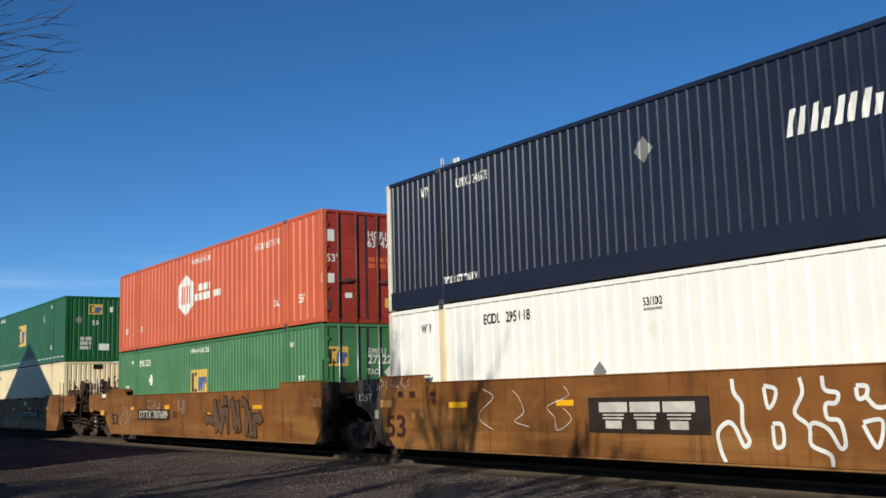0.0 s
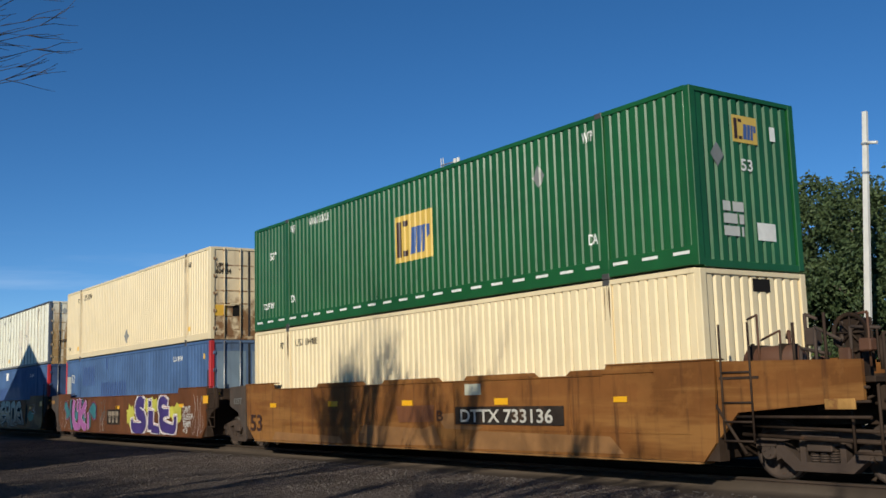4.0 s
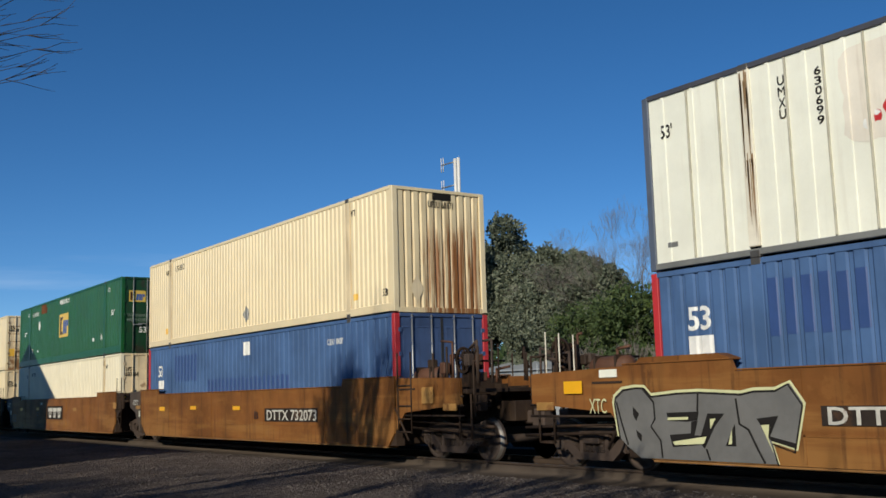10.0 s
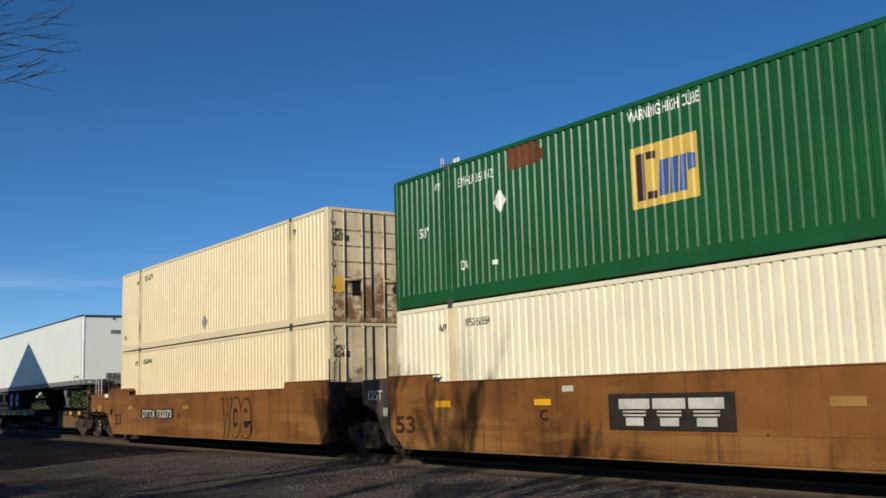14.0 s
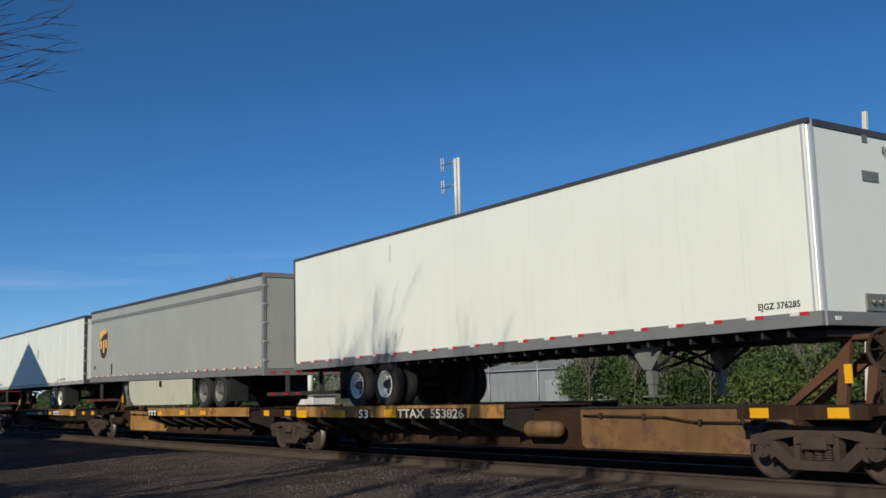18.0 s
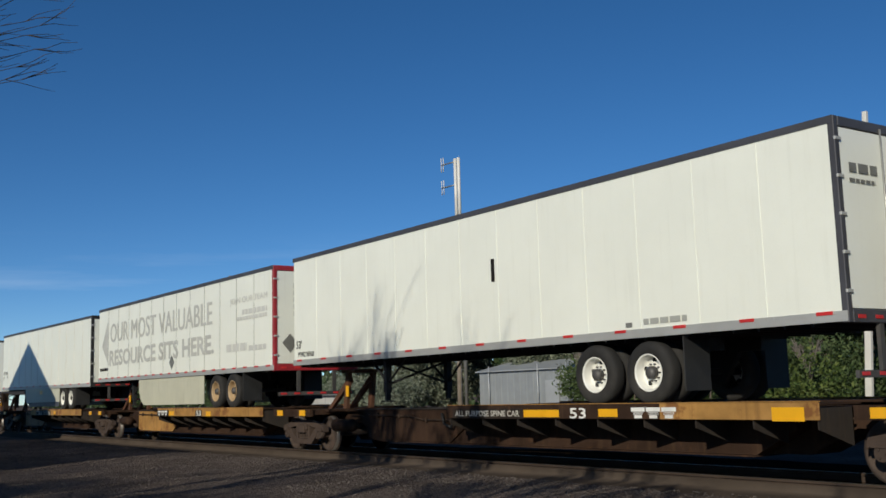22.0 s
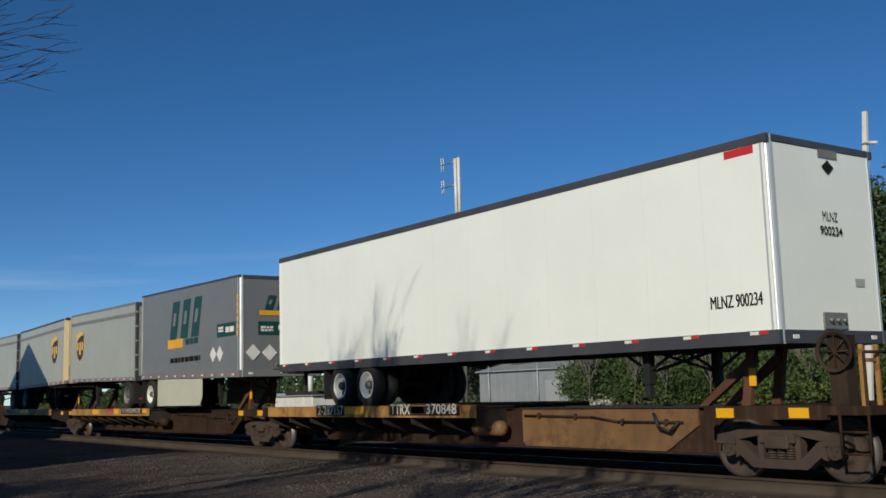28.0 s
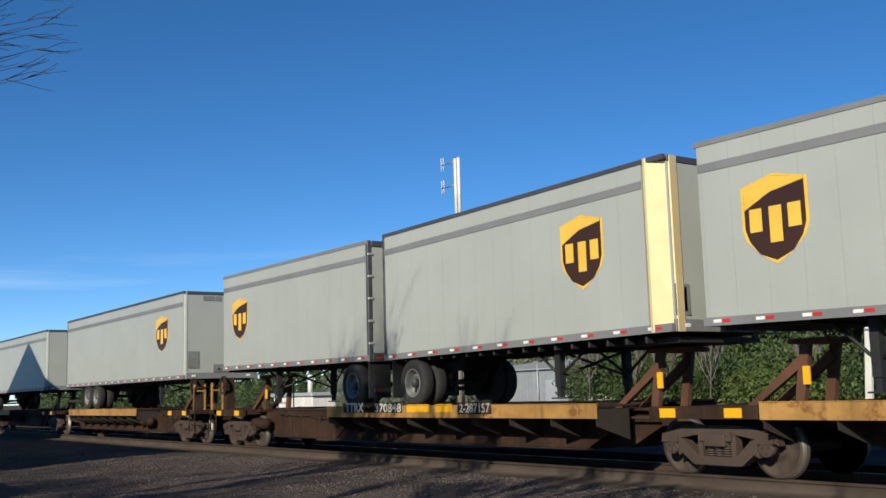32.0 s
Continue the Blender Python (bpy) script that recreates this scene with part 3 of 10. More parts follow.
def doors(c, sx, k, z0, z1, paint):
    """Two ribbed door leaves with four lock rods, handles and hinges."""
    xf = sx * (k - 0.035)
    rod_paint = LIFT_CREAM if paint in (CREAM_DIRTY, CREAM_STAINED, CREAM) else ROD_DARK if paint in (WHITE_DOOR, ORANGE_DOOR) else STEEL
    for a, b in ((-HALF + 0.14, -0.006), (0.006, HALF - 0.14)):
        bm = bm_new()
        xx = sorted((xf, xf - sx * 0.05))
        box(bm, xx[0], xx[1], a, b, z0 + 0.12, z1 - 0.10)
        leaf = part("door", bevelled(bm, 0.008), paint, c)
        if paint in (BLUE_DOOR, BLUE_DOOR_DARK):
            for (u, w), m in zip(((0.30, 1.05), (1.25, 2.55)), (BLUE_INSET, BLUE_INSET if paint is BLUE_DOOR else BLUE_DOOR_DARK)):
                pieces("door_panel", [(xf - sx * 0.002, xf + sx * 0.005, a + 0.10, b - 0.10, z0 + u, z0 + w)], m, leaf)
            pieces("panel_edge", [(xf - sx * 0.002, xf + sx * 0.012, a + 0.08, b - 0.08, z0 + u, z0 + u + 0.03) for u in (1.06, 2.56)], paint, leaf)
        else:       # shallow pressed bars across the leaf
            pieces("door_rib", [(xf - sx * 0.002, xf + sx * 0.006, a + 0.05, b - 0.05, z0 + 0.30 + i * 0.40, z0 + 0.34 + i * 0.40) for i in range(6)], paint, leaf)
        part("door_seal", bbox(*sorted((xf - sx * 0.002, xf + sx * 0.010)), *((b - 0.03, b) if a < -0.5 else (a, a + 0.03)), z0 + 0.12, z1 - 0.10, 0.004), BLACK, leaf, "black rubber door seal")
        for f in (0.27, 0.73):
            y = a + (b - a) * f
            rod = tube(bm_new(), (xf + sx * 0.05, y, z0 + 0.05), (xf + sx * 0.05, y, z1 - 0.04), 0.019, seg=8)
            part("lock_rod", rod, rod_paint, leaf)
            # a thin dark strip on the leaf along each pale rod
            part("rod_gap", bbox(*sorted((xf - sx * 0.002, xf + sx * 0.004)), y + 0.020, y + 0.034, z0 + 0.14, z1 - 0.12, 0.002), ROD_DARK, leaf, "grime beside the rod") if rod_paint is LIFT_CREAM else None
            pieces("rod_bracket", [(xf, xf + sx * 0.066, y - 0.028, y + 0.028, zz - 0.022, zz + 0.022) for zz in (z0 + 0.10, z0 + 0.75, z0 + 1.5, z0 + 2.2, z1 - 0.12)], paint, leaf)
            xr = sorted((xf + sx * 0.055, xf + sx * 0.085))
            d = 0.34 if f < 0.5 else -0.34
            part("door_handle", bbox(xr[0], xr[1], min(y, y + d), max(y, y + d), z0 + 1.02 + 0.1 * f, z0 + 1.06 + 0.1 * f, 0.006), rod_paint, leaf)
        edge = a if a < -0.5 else b
        pieces("hinge", [(xf - sx * 0.02, xf + sx * 0.040, edge - 0.05, edge + 0.05, z0 + 0.30 + i * 0.54, z0 + 0.40 + i * 0.54) for i in range(5)], paint, leaf)
    for zz, hh in ((z0, 0.115), (z1 - 0.095, 0.085)):
        xx = sorted((sx * (k - 0.004), sx * (k - 0.1)))
        part("end_rail", bbox(xx[0], xx[1], -HALF + 0.14, HALF - 0.14, zz, zz + hh, 0.008), paint, c)


STACKS = {}


def stack(key, x_front, top, low):
    STACKS[key] = (container(x_front, ZM, **top), container(x_front, ZB, **low))


stack("a", 50.39, dict(kind="navy", paint=NAVY, label="navy blue ribbed 53-foot container stacked on a white one", ends=("nose", "nose"), post=NAVY, rail_h=0.42, rear_post=WHITE_SEAM),
      dict(kind="panel", paint=WHITE_BOX, label="white panelled 53-foot container sitting in a well car", ends=("doors", "nose"), lift=LIFT_CREAM, rear_post=WHITE_SEAM))
stack("b", 31.13, dict(kind="groove", paint=ORANGE, end_paint=ORANGE_DOOR, label="orange-red ribbed 53-foot container with white sign stacked on a green one"),
      dict(kind="green", paint=GREEN_PALE, end_paint=GREEN_PALE, label="faded green 53-foot container sitting in a brown well car"))
stack("c", 7.40, dict(kind="green", paint=GREEN, label="dark green 53-foot container with white dashes along its base", ends=("nose", "doors"), rail_h=0.34),
      dict(kind="corr", paint=CREAM, end_paint=CREAM, label="cream corrugated 53-foot container below a green one", ends=("nose", "doors")))
stack("d", -11.98, dict(kind="corr", paint=CREAM, end_paint=CREAM_STAINED, label="cream corrugated 53-foot container with stained doors", rail_h=0.24, lift=LIFT_CREAM),
      dict(kind="fine", paint=BLUE, end_paint=BLUE_DOOR, post=RED_POST, label="faded blue 53-foot container with red corner posts"))
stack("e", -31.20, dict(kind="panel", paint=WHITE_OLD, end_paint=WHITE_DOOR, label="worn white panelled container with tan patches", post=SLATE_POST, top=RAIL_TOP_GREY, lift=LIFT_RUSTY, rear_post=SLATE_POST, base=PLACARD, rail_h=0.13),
      dict(kind="fine", paint=BLUE, end_paint=BLUE_DOOR_DARK, post=RED_POST, label="blue 53-foot container with darker repainted patches"))
stack("f", -55.12, dict(kind="corr", paint=CREAM, end_paint=CREAM_RUSTY, label="cream corrugated container with a rust-streaked front wall", ends=("nose", "doors"), rail_h=0.22, lift=LIFT_CREAM),
      dict(kind="fine", paint=BLUE, end_paint=BLUE_DOOR_DARK, post=RED_POST, label="blue 53-foot container with red corner posts in a well car"))
stack("g", -74.40, dict(kind="green", paint=GREEN, end_paint=GREEN_DOOR, label="dark green 53-foot container with a yellow sign", rail_h=0.30),
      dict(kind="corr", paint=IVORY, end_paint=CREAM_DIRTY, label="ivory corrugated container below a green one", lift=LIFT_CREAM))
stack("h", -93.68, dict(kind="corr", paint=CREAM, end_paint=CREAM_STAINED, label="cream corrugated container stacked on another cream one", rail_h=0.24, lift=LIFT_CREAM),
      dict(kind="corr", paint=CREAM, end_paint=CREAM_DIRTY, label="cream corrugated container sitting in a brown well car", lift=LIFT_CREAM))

# ---- bogies ----
WHEELSETS = []


def wheel_mesh(r):
    bm = bm_new()
    for s in (-1, 1):
        prof = [(r + 0.025, 0.680), (r + 0.025, 0.705), (r, 0.725), (r - 0.006, 0.815), (r - 0.07, 0.815), (r - 0.09, 0.775), (r * 0.45, 0.765), (0.16, 0.80), (0.13, 0.835), (0.09, 0.835)]
        lathe(bm, [(a, s * b) for a, b in prof], seg=36)
        lathe(bm, [(r + 0.025, s * 0.680), (r - 0.07, s * 0.680), (r * 0.45, s * 0.715), (0.10, s * 0.68)], seg=36)
    for f in bm.faces:
        c = f.calc_center_median()
        rr = math.hypot(c.x, c.z)
        if rr > r - 0.02 and 0.72 < abs(c.y) < 0.82:
            f.material_index = 1
    tube(bm, (0, -1.02, 0), (0, 1.02, 0), 0.085, seg=14)
    for s in (-1, 1):
        tube(bm, (0, s * 0.93, 0), (0, s * 1.09, 0), 0.115, seg=14)
        for i in range(3):
            t = i * 2.094
            tube(bm, (0.06 * math.cos(t), s * 1.09, 0.06 * math.sin(t)), (0.06 * math.cos(t), s * 1.11, 0.06 * math.sin(t)), 0.018, seg=6)
    me = bpy.data.meshes.new("wheelset")
    bm.to_mesh(me)
    bm.free()
    me.materials.append(WHEEL)
    me.materials.append(WHEEL_TREAD)
    return me


def frame_mesh(r, base):
    """One cast side frame with its windows, pedestals and spring seat."""
    bm, b = bm_new(), base / 2
    y0, y1 = -0.075, 0.075
    zc = r
    prism(bm, [(-b - 0.22, zc + 0.05), (-b - 0.20, zc + 0.20), (-b + 0.16, zc + 0.27), (-0.42, zc + 0.33), (0.42, zc + 0.33), (b - 0.16, zc + 0.27), (b + 0.20, zc + 0.20), (b + 0.22, zc + 0.05),
               (b + 0.11, zc + 0.12), (b - 0.16, zc + 0.13), (0.40, zc + 0.19), (-0.40, zc + 0.19), (-b + 0.16, zc + 0.13), (-b - 0.11, zc + 0.12)], y0, y1)
    prism(bm, [(-b + 0.13, zc + 0.14), (-b + 0.15, zc - 0.04), (-0.46, zc - 0.26), (0.46, zc - 0.26), (b - 0.15, zc - 0.04), (b - 0.13, zc + 0.14), (b - 0.25, zc + 0.12), (0.36, zc - 0.13),
               (-0.36, zc - 0.13), (-b + 0.25, zc + 0.12)], y0 - 0.01, y1 + 0.01)
    for s in (-1, 1):
        prism(bm, [(s * 0.36, zc - 0.14), (s * 0.27, zc - 0.14), (s * 0.27, zc + 0.20), (s * 0.36, zc + 0.20)], y0, y1)
        box(bm, s * b - 0.15, s * b + 0.15, y0 - 0.03, y1 + 0.03, zc + 0.07, zc + 0.15)
        prism(bm, [(s * (b - 0.13), zc + 0.13), (s * (b - 0.13), zc - 0.13), (s * (b - 0.2), zc - 0.10), (s * (b - 0.24), zc + 0.12)], y0, y1)
    for i in (-1, 0, 1):
        for j in range(6):
            z = zc - 0.12 + j * 0.035
            tube(bm, (i * 0.155, -0.02, z), (i * 0.155, -0.02, z + 0.024), 0.068, seg=10)
    box(bm, -0.30, 0.30, y0 - 0.04, y1 + 0.06, zc + 0.10, zc + 0.24)
    box(bm, -0.12, 0.12, y0 - 0.07, y0, zc + 0.13, zc + 0.22)
    me = bpy.data.meshes.new("side_frame")
    bm.to_mesh(me)
    bm.free()
    me.materials.append(TRUCK)
    return me


MESH = {}


def bogie(parent, x, r=0.42, base=1.78):
    """A two-axle bogie under a car: bolster, two side frames, two turning wheelsets."""
    if ("wheel", r) not in MESH:
        MESH["wheel", r] = wheel_mesh(r)
        MESH["frame", r] = frame_mesh(r, base)
        bm = box(bm_new(), -0.20, 0.20, -1.15, 1.15, r + 0.02, r + 0.20)
        box(bm, -0.24, 0.24, -0.30, 0.30, r + 0.20, r + 0.29)
        for s in (-1, 1):
            box(bm, s * 0.5 - 0.05, s * 0.5 + 0.05, -0.80, 0.80, r - 0.06, r + 0.06)
            for t in (-1, 1):
                box(bm, s * (base / 2 - 0.44) - 0.05, s * (base / 2 - 0.44) + 0.05, t * 0.75 - 0.07, t * 0.75 + 0.07, r - 0.14, r + 0.12)
        me = bpy.data.meshes.new("bolster")
        bevelled(bm, 0.012)
        bm.to_mesh(me)
        bm.free()
        MESH["bolster", r] = me
    b = part_of("bogie", MESH["bolster", r], TRUCK, parent, "dusty cast iron two-axle bogie", pose(x, 0, 0))
    for y in (-1.0, 1.0):
        part_of("side_frame", MESH["frame", r], TRUCK, b, "", pose(0, y, 0))
    for s in (-1, 1):
        w = part_of("wheelset", MESH["wheel", r], WHEEL, b, "rusty steel wheels with bright treads", pose(s * base / 2, 0, r))
        WHEELSETS.append((w, r, s * base / 2))
    return b


# ---- well cars ----
YS = 1.60            # half width over the side sills


def well_car(x_front, paint, label, front_end, back_end, pads=False, low_back=True):
    """One well unit under a container of which x_front is the leading end. The ends: 'joint' shares a bogie, 'coupler' has its own."""
    xc = x_front - L53 / 2
    c = thing("well_car", xc, label, "well car", "well cars of the train")
    k = L53 / 2
    f, b = k + 0.42, -k + (0.08 if back_end == "joint" else -0.45)
    zt, ze = 1.575, 1.735
    step_f, step_b = k - 1.85, -k + (1.75 if low_back else 1.0)
    out = [(b + 0.1, 0.62), (b + 0.55, 0.27), (f - 0.30, 0.27), (f - 0.05, 0.55), (f, ze), (step_f, ze), (step_f - 0.07, zt), (step_b + 0.07, zt), (step_b, ze), (b, ze)]
    for s in (-1, 1):
        y0, y1 = sorted((s * YS, s * (YS - 0.045)))
        bm = prism(bm_new(), out, y0, y1)
        part("side_sill", bm, paint, c)
        y0, y1 = sorted((s * (YS + 0.02), s * (YS - 0.22)))
        bm = bm_new()
        for a, e, z in ((b, step_b, ze), (step_b + 0.07, step_f - 0.07, zt), (step_f, f, ze)):
            box(bm, a, e, y0, y1, z + 0.003, z + 0.028)
        part("top_flange", bevelled(bm, 0.006), paint, c)
        y0, y1 = sorted((s * (YS + 0.025), s * (YS - 0.30)))
        part("bottom_flange", bevelled(box(bm_new(), b + 0.6, f - 0.35, y0, y1, 0.232, 0.262), 0.006), FLANGE if paint is CAR_BROWN else paint, c)
        y0, y1 = sorted((s * (YS - 0.05), s * (YS - 0.26)))
        part("inner_sill", box(bm_new(), b + 0.02, f - 0.04, y0, y1, 0.28, 1.55), CAR_DARK, c)
        if pads:
            y0, y1 = sorted((s * (YS + 0.022), s * (YS - 0.20)))
            for a in (-k + 4.25, -k + 7.3, -k + 10.35, -k + 13.35):
                part("sill_pad", prism(bm_new(), [(a, zt + 0.03), (a + 0.12, zt + 0.11), (a + 1.9, zt + 0.11), (a + 2.02, zt + 0.03)], y0, y1), paint, c)
        # low fold along the sill and upright weld seams
        bm = bm_new()
        y0, y1 = sorted((s * (YS + 0.010), s * (YS - 0.002)))
        for x in (-5.2, -1.7, 1.9, 5.3):
            box(bm, x, x + 0.035, y0, y1, 0.30, zt - 0.02)
        box(bm, b + 0.75, f - 0.5, y0, y1, 0.66, 0.685)
        part("weld_seam", bm, paint, c)
    part("well_floor", box(bm_new(), -k + 0.2, k - 0.2, -1.30, 1.30, 0.245, 0.285), CAR_DARK, c)
    for sx, end in ((1, front_end), (-1, back_end)):
        e = f if sx > 0 else -b
        reach = 1.62 if end == "joint" else 3.2
        deck_end = k + reach
        bm = bm_new()
        xx = sorted((sx * (e - 0.35), sx * (e - 0.28)))
        box(bm, xx[0], xx[1], -YS + 0.05, YS - 0.05, 0.30, 1.70)         # bulkhead
        part("bulkhead", bm, CAR_DARK, c)
        bm = bm_new()
        xx = sorted((sx * (e - 0.3), sx * (deck_end - (0.25 if end == "joint" else 0.1))))
        box(bm, xx[0], xx[1], -0.45, 0.45, 0.78, 1.18)                   # draft sill over the bogie
        xx = sorted((sx * (e - 0.1), sx * (deck_end - 0.30)))
        box(bm, xx[0], xx[1], -YS + 0.12, YS - 0.12, 1.36, 1.44)         # end platform
        part("end_platform", bevelled(bm, 0.01), CAR_DARK, c)
        for s in (-1, 1):
            bm = bm_new()
            x1 = sx * (deck_end - 0.42)
            y0, y1 = sorted((s * (YS - 0.002), s * (YS - 0.06)))
            if sx < 0 and end == "joint":
                prism(bm, [(sx * (e + 0.004), 0.30), (sx * (e + 0.004), 1.73), (sx * (e + 1.10), 1.70), (sx * (e + 1.10), 1.18), (sx * (e + 0.55), 1.0)], y0, y1)
            else:
                prism(bm, [(sx * (e + 0.004), 0.62), (sx * (e + 0.004), 1.72), (x1, 1.70 if end == "joint" else 1.66), (x1, 1.14), (sx * (e + 0.35), 0.98)], y0 - s * 0.03, y1 - s * 0.03)
            part("end_plate", bm, (PLATE if sx < 0 else CAR_DARK) if end == "joint" else paint, c)
            lx0, lx1 = (e + 0.10, e + 0.62) if sx > 0 else (e + 0.55, e + 1.0)
            if sx > 0:
                ends_ = [((sx * lx, s * (YS - 0.02), 0.55), (sx * lx, s * (YS - 0.02), 2.25)) for lx in (lx0, lx1)]
                ends_ += [((sx * lx0, s * (YS - 0.02), zz), (sx * lx1, s * (YS - 0.02), zz)) for zz in (0.58, 0.85, 1.12, 1.55)]
                rods("ladder_rod", ends_, 0.017, CAR_DARK, c)
                if end == "joint":
                    pieces("lock_handle", [(sx * (e + 0.30), sx * (e + 0.72), s * (YS - 0.16), s * (YS - 0.05), 1.50, 1.57)], YELLOW, c, "yellow lock handle")
            bm = bm_new()
            box(bm, sx * (e + 0.05) if sx > 0 else sx * (e + 0.75), sx * (e + 0.75) if sx > 0 else sx * (e + 0.05), *sorted((s * (YS - 0.02), s * (YS - 0.14))), 1.452, 1.49)
            tube(bm, (sx * (e - 0.05), s * (YS - 0.03), 1.10), (sx * (e + 0.45), s * (YS - 0.05), 0.40), 0.025, seg=6)
            part("step_brace", bm, CAR_DARK, c)
        if end == "coupler":
            bogie(c, sx * (k + 1.76))
            if sx < 0:          # raised hood on the sill's end, handling posts, a white plate
                for s in (-1, 1):
                    y0, y1 = sorted((s * (YS - 0.05), s * (YS - 0.30)))
                    part("end_hood", prism(bm_new(), [(b + 0.25, ze + 0.03), (b + 0.36, ze + 0.11), (step_b - 0.30, ze + 0.11), (step_b - 0.06, ze + 0.03)], y0, y1), paint, c)
                    rods("corner_rod", [((x, s * (YS - 0.10), 1.30), (x, s * (YS - 0.10), z)) for x, z in ((b - 1.62, 2.35), (b - 1.25, 2.30), (b - 1.98, 2.40))], 0.012, LIFT_RUSTY, c)
                part("data_plate", bbox(b - 0.55, b - 0.15, -YS + 0.004, -YS + 0.028, 1.55, 1.68, 0.004), WHITE_OLD, c, "white data plate")
            bm = bm_new()
            box(bm, *sorted((sx * (deck_end - 0.3), sx * (deck_end + 0.15))), -0.14, 0.14, 0.72, 0.98)
            box(bm, *sorted((sx * (deck_end + 0.10), sx * (deck_end + 0.46))), -0.20, 0.16, 0.66, 1.02)
            part("coupler", bevelled(bm, 0.03), TRUCK, c)
            for s in (-1, 1):
                g = [((deck_end - 0.35, 1.35, 0.45), (deck_end - 0.35, 1.35, 1.42)), ((deck_end - 0.35, 1.35, 0.45), (deck_end - 0.35, 0.9, 0.45)), ((deck_end - 0.75, 1.35, 0.45), (deck_end - 0.75, 1.35, 1.42)),
                     ((deck_end - 0.35, 1.35, 0.45), (deck_end - 0.75, 1.35, 0.45)), ((deck_end - 0.2, 1.38, 0.9), (deck_end - 0.2, 1.38, 2.0)), ((deck_end - 1.0, 1.45, 1.4), (deck_end - 1.0, 1.45, 2.3)),
                     ((deck_end - 1.5, 1.45, 1.4), (deck_end - 1.5, 1.45, 2.2)), ((deck_end - 0.2, 1.38, 1.98), (deck_end - 0.2, 0.6, 1.98))]
                rods("grab_iron", [((sx * a[0], s * a[1], a[2]), (sx * b_[0], s * b_[1], b_[2])) for a, b_ in g], 0.022, CAR_DARK, c)
            x0, x1 = sorted((sx * (e + 0.25), sx * (e + 1.15)))
            bm = lathe(bm_new(), [(0.0, x0 - 0.03), (0.13, x0), (0.19, x0 + 0.07), (0.195, x1 - 0.07), (0.13, x1), (0.0, x1 + 0.03)], seg=20, caps=False)
            bmesh.ops.rotate(bm, verts=bm.verts[:], cent=(0, 0, 0), matrix=Matrix.Rotation(radians(-90), 3, "Z"))
            bmesh.ops.translate(bm, verts=bm.verts[:], vec=(0, -1.12, 1.72))
            tank = part("air_tank", bm, HITCH_RUST, c, "rusty cylindrical air tank")
            pieces("tank_strap", [(x - 0.02, x + 0.02, -1.325, -0.92, 1.44, 1.93) for x in (x0 + 0.2, x1 - 0.2)], CAR_DARK, tank)
            # pipes, valves and levers of the brake rigging
            rng = random.Random(round(xc * 10) + sx)
            for i in range(15):
                px, py, pz = sx * (e + 0.35 + 2.5 * rng.random()), -1.46 + 0.75 * rng.random(), 1.45 + 0.15 * rng.random()
                qx, qz = px + sx * rng.uniform(-0.5, 0.5), pz + rng.uniform(0.15, 0.85)
                rods("brake_pipe", [((px, py, pz), (px, py, qz)), ((px, py, qz), (qx, py + 0.05, qz + rng.uniform(-0.2, 0.05)))], rng.uniform(0.014, 0.028), (CAR_DARK, HITCH_RUST, TRUCK)[i % 3], c)
            for i in range(9):
                px, py, pz = sx * (e + 0.5 + 2.3 * rng.random()), -1.42 + 0.6 * rng.random(), 1.40 + 0.5 * rng.random()
                part("valve_box", bbox(px - 0.09, px + 0.09, py, py + 0.16, pz, pz + rng.uniform(0.12, 0.26), 0.02), (HITCH_RUST, CAR_DARK, TRUCK)[i % 3], c)
            rods("hand_rail", [((sx * (e + 0.3), -YS + 0.06, z), (sx * (deck_end - 0.35), -YS + 0.06, z)) for z in (1.30, 1.12, 0.92)], 0.022, CAR_DARK, c)
            rods("under_pipe", [((sx * (e + 0.2), -1.30, z), (sx * (deck_end + 0.2), -1.22, z - 0.1)) for z in (0.80, 0.66)], 0.03, CAR_DARK, c)
            part("step_plate", bbox(*sorted((sx * (deck_end - 1.0), sx * (deck_end - 0.55))), -YS + 0.02, -YS + 0.05, 1.02, 1.16, 0.006), SPINE_YELLOW, c, "worn yellow step plate")
            bm = bm_new()
            lathe(bm, [(0.27, -0.02), (0.27, 0.02), (0.22, 0.02), (0.22, -0.02), (0.27, -0.02)], seg=20, centre=(sx * (deck_end - 0.8), -1.18, 2.02), caps=False)
            for i in range(4):
                t = i * math.pi / 4
                d = Vector((math.cos(t), 0, math.sin(t))) * 0.23
                o = Vector((sx * (deck_end - 0.8), -1.18, 2.02))
                tube(bm, o - d, o + d, 0.014, seg=5)
            box(bm, sx * (deck_end - 0.8) - 0.12, sx * (deck_end - 0.8) + 0.12, -1.14, -0.9, 1.44, 2.2)
            part("hand_brake", bm, CAR_DARK, c, "rusty hand brake wheel on its stand")
            for i in range(9):
                x = sx * (e + 0.3 + 0.27 * i)
                y = -1.35 + 0.4 * ((i * 7) % 5) / 4
                z = 1.0 + 0.06 * ((i * 3) % 4)
                bm = bevelled(box(bm_new(), x - 0.10, x + 0.10, y, y + 0.22, z, z + 0.22 + 0.05 * (i % 3)), 0.02)
                tube(bm, (x, y - 0.03, 1.05 + 0.04 * (i % 3)), (x + 0.3 * sx, y + 0.05, 1.2), 0.022, seg=6)
                part("brake_gear", bm, CAR_DARK, c)
    if back_end == "joint":
        bogie(c, -k - 1.56)
    return c


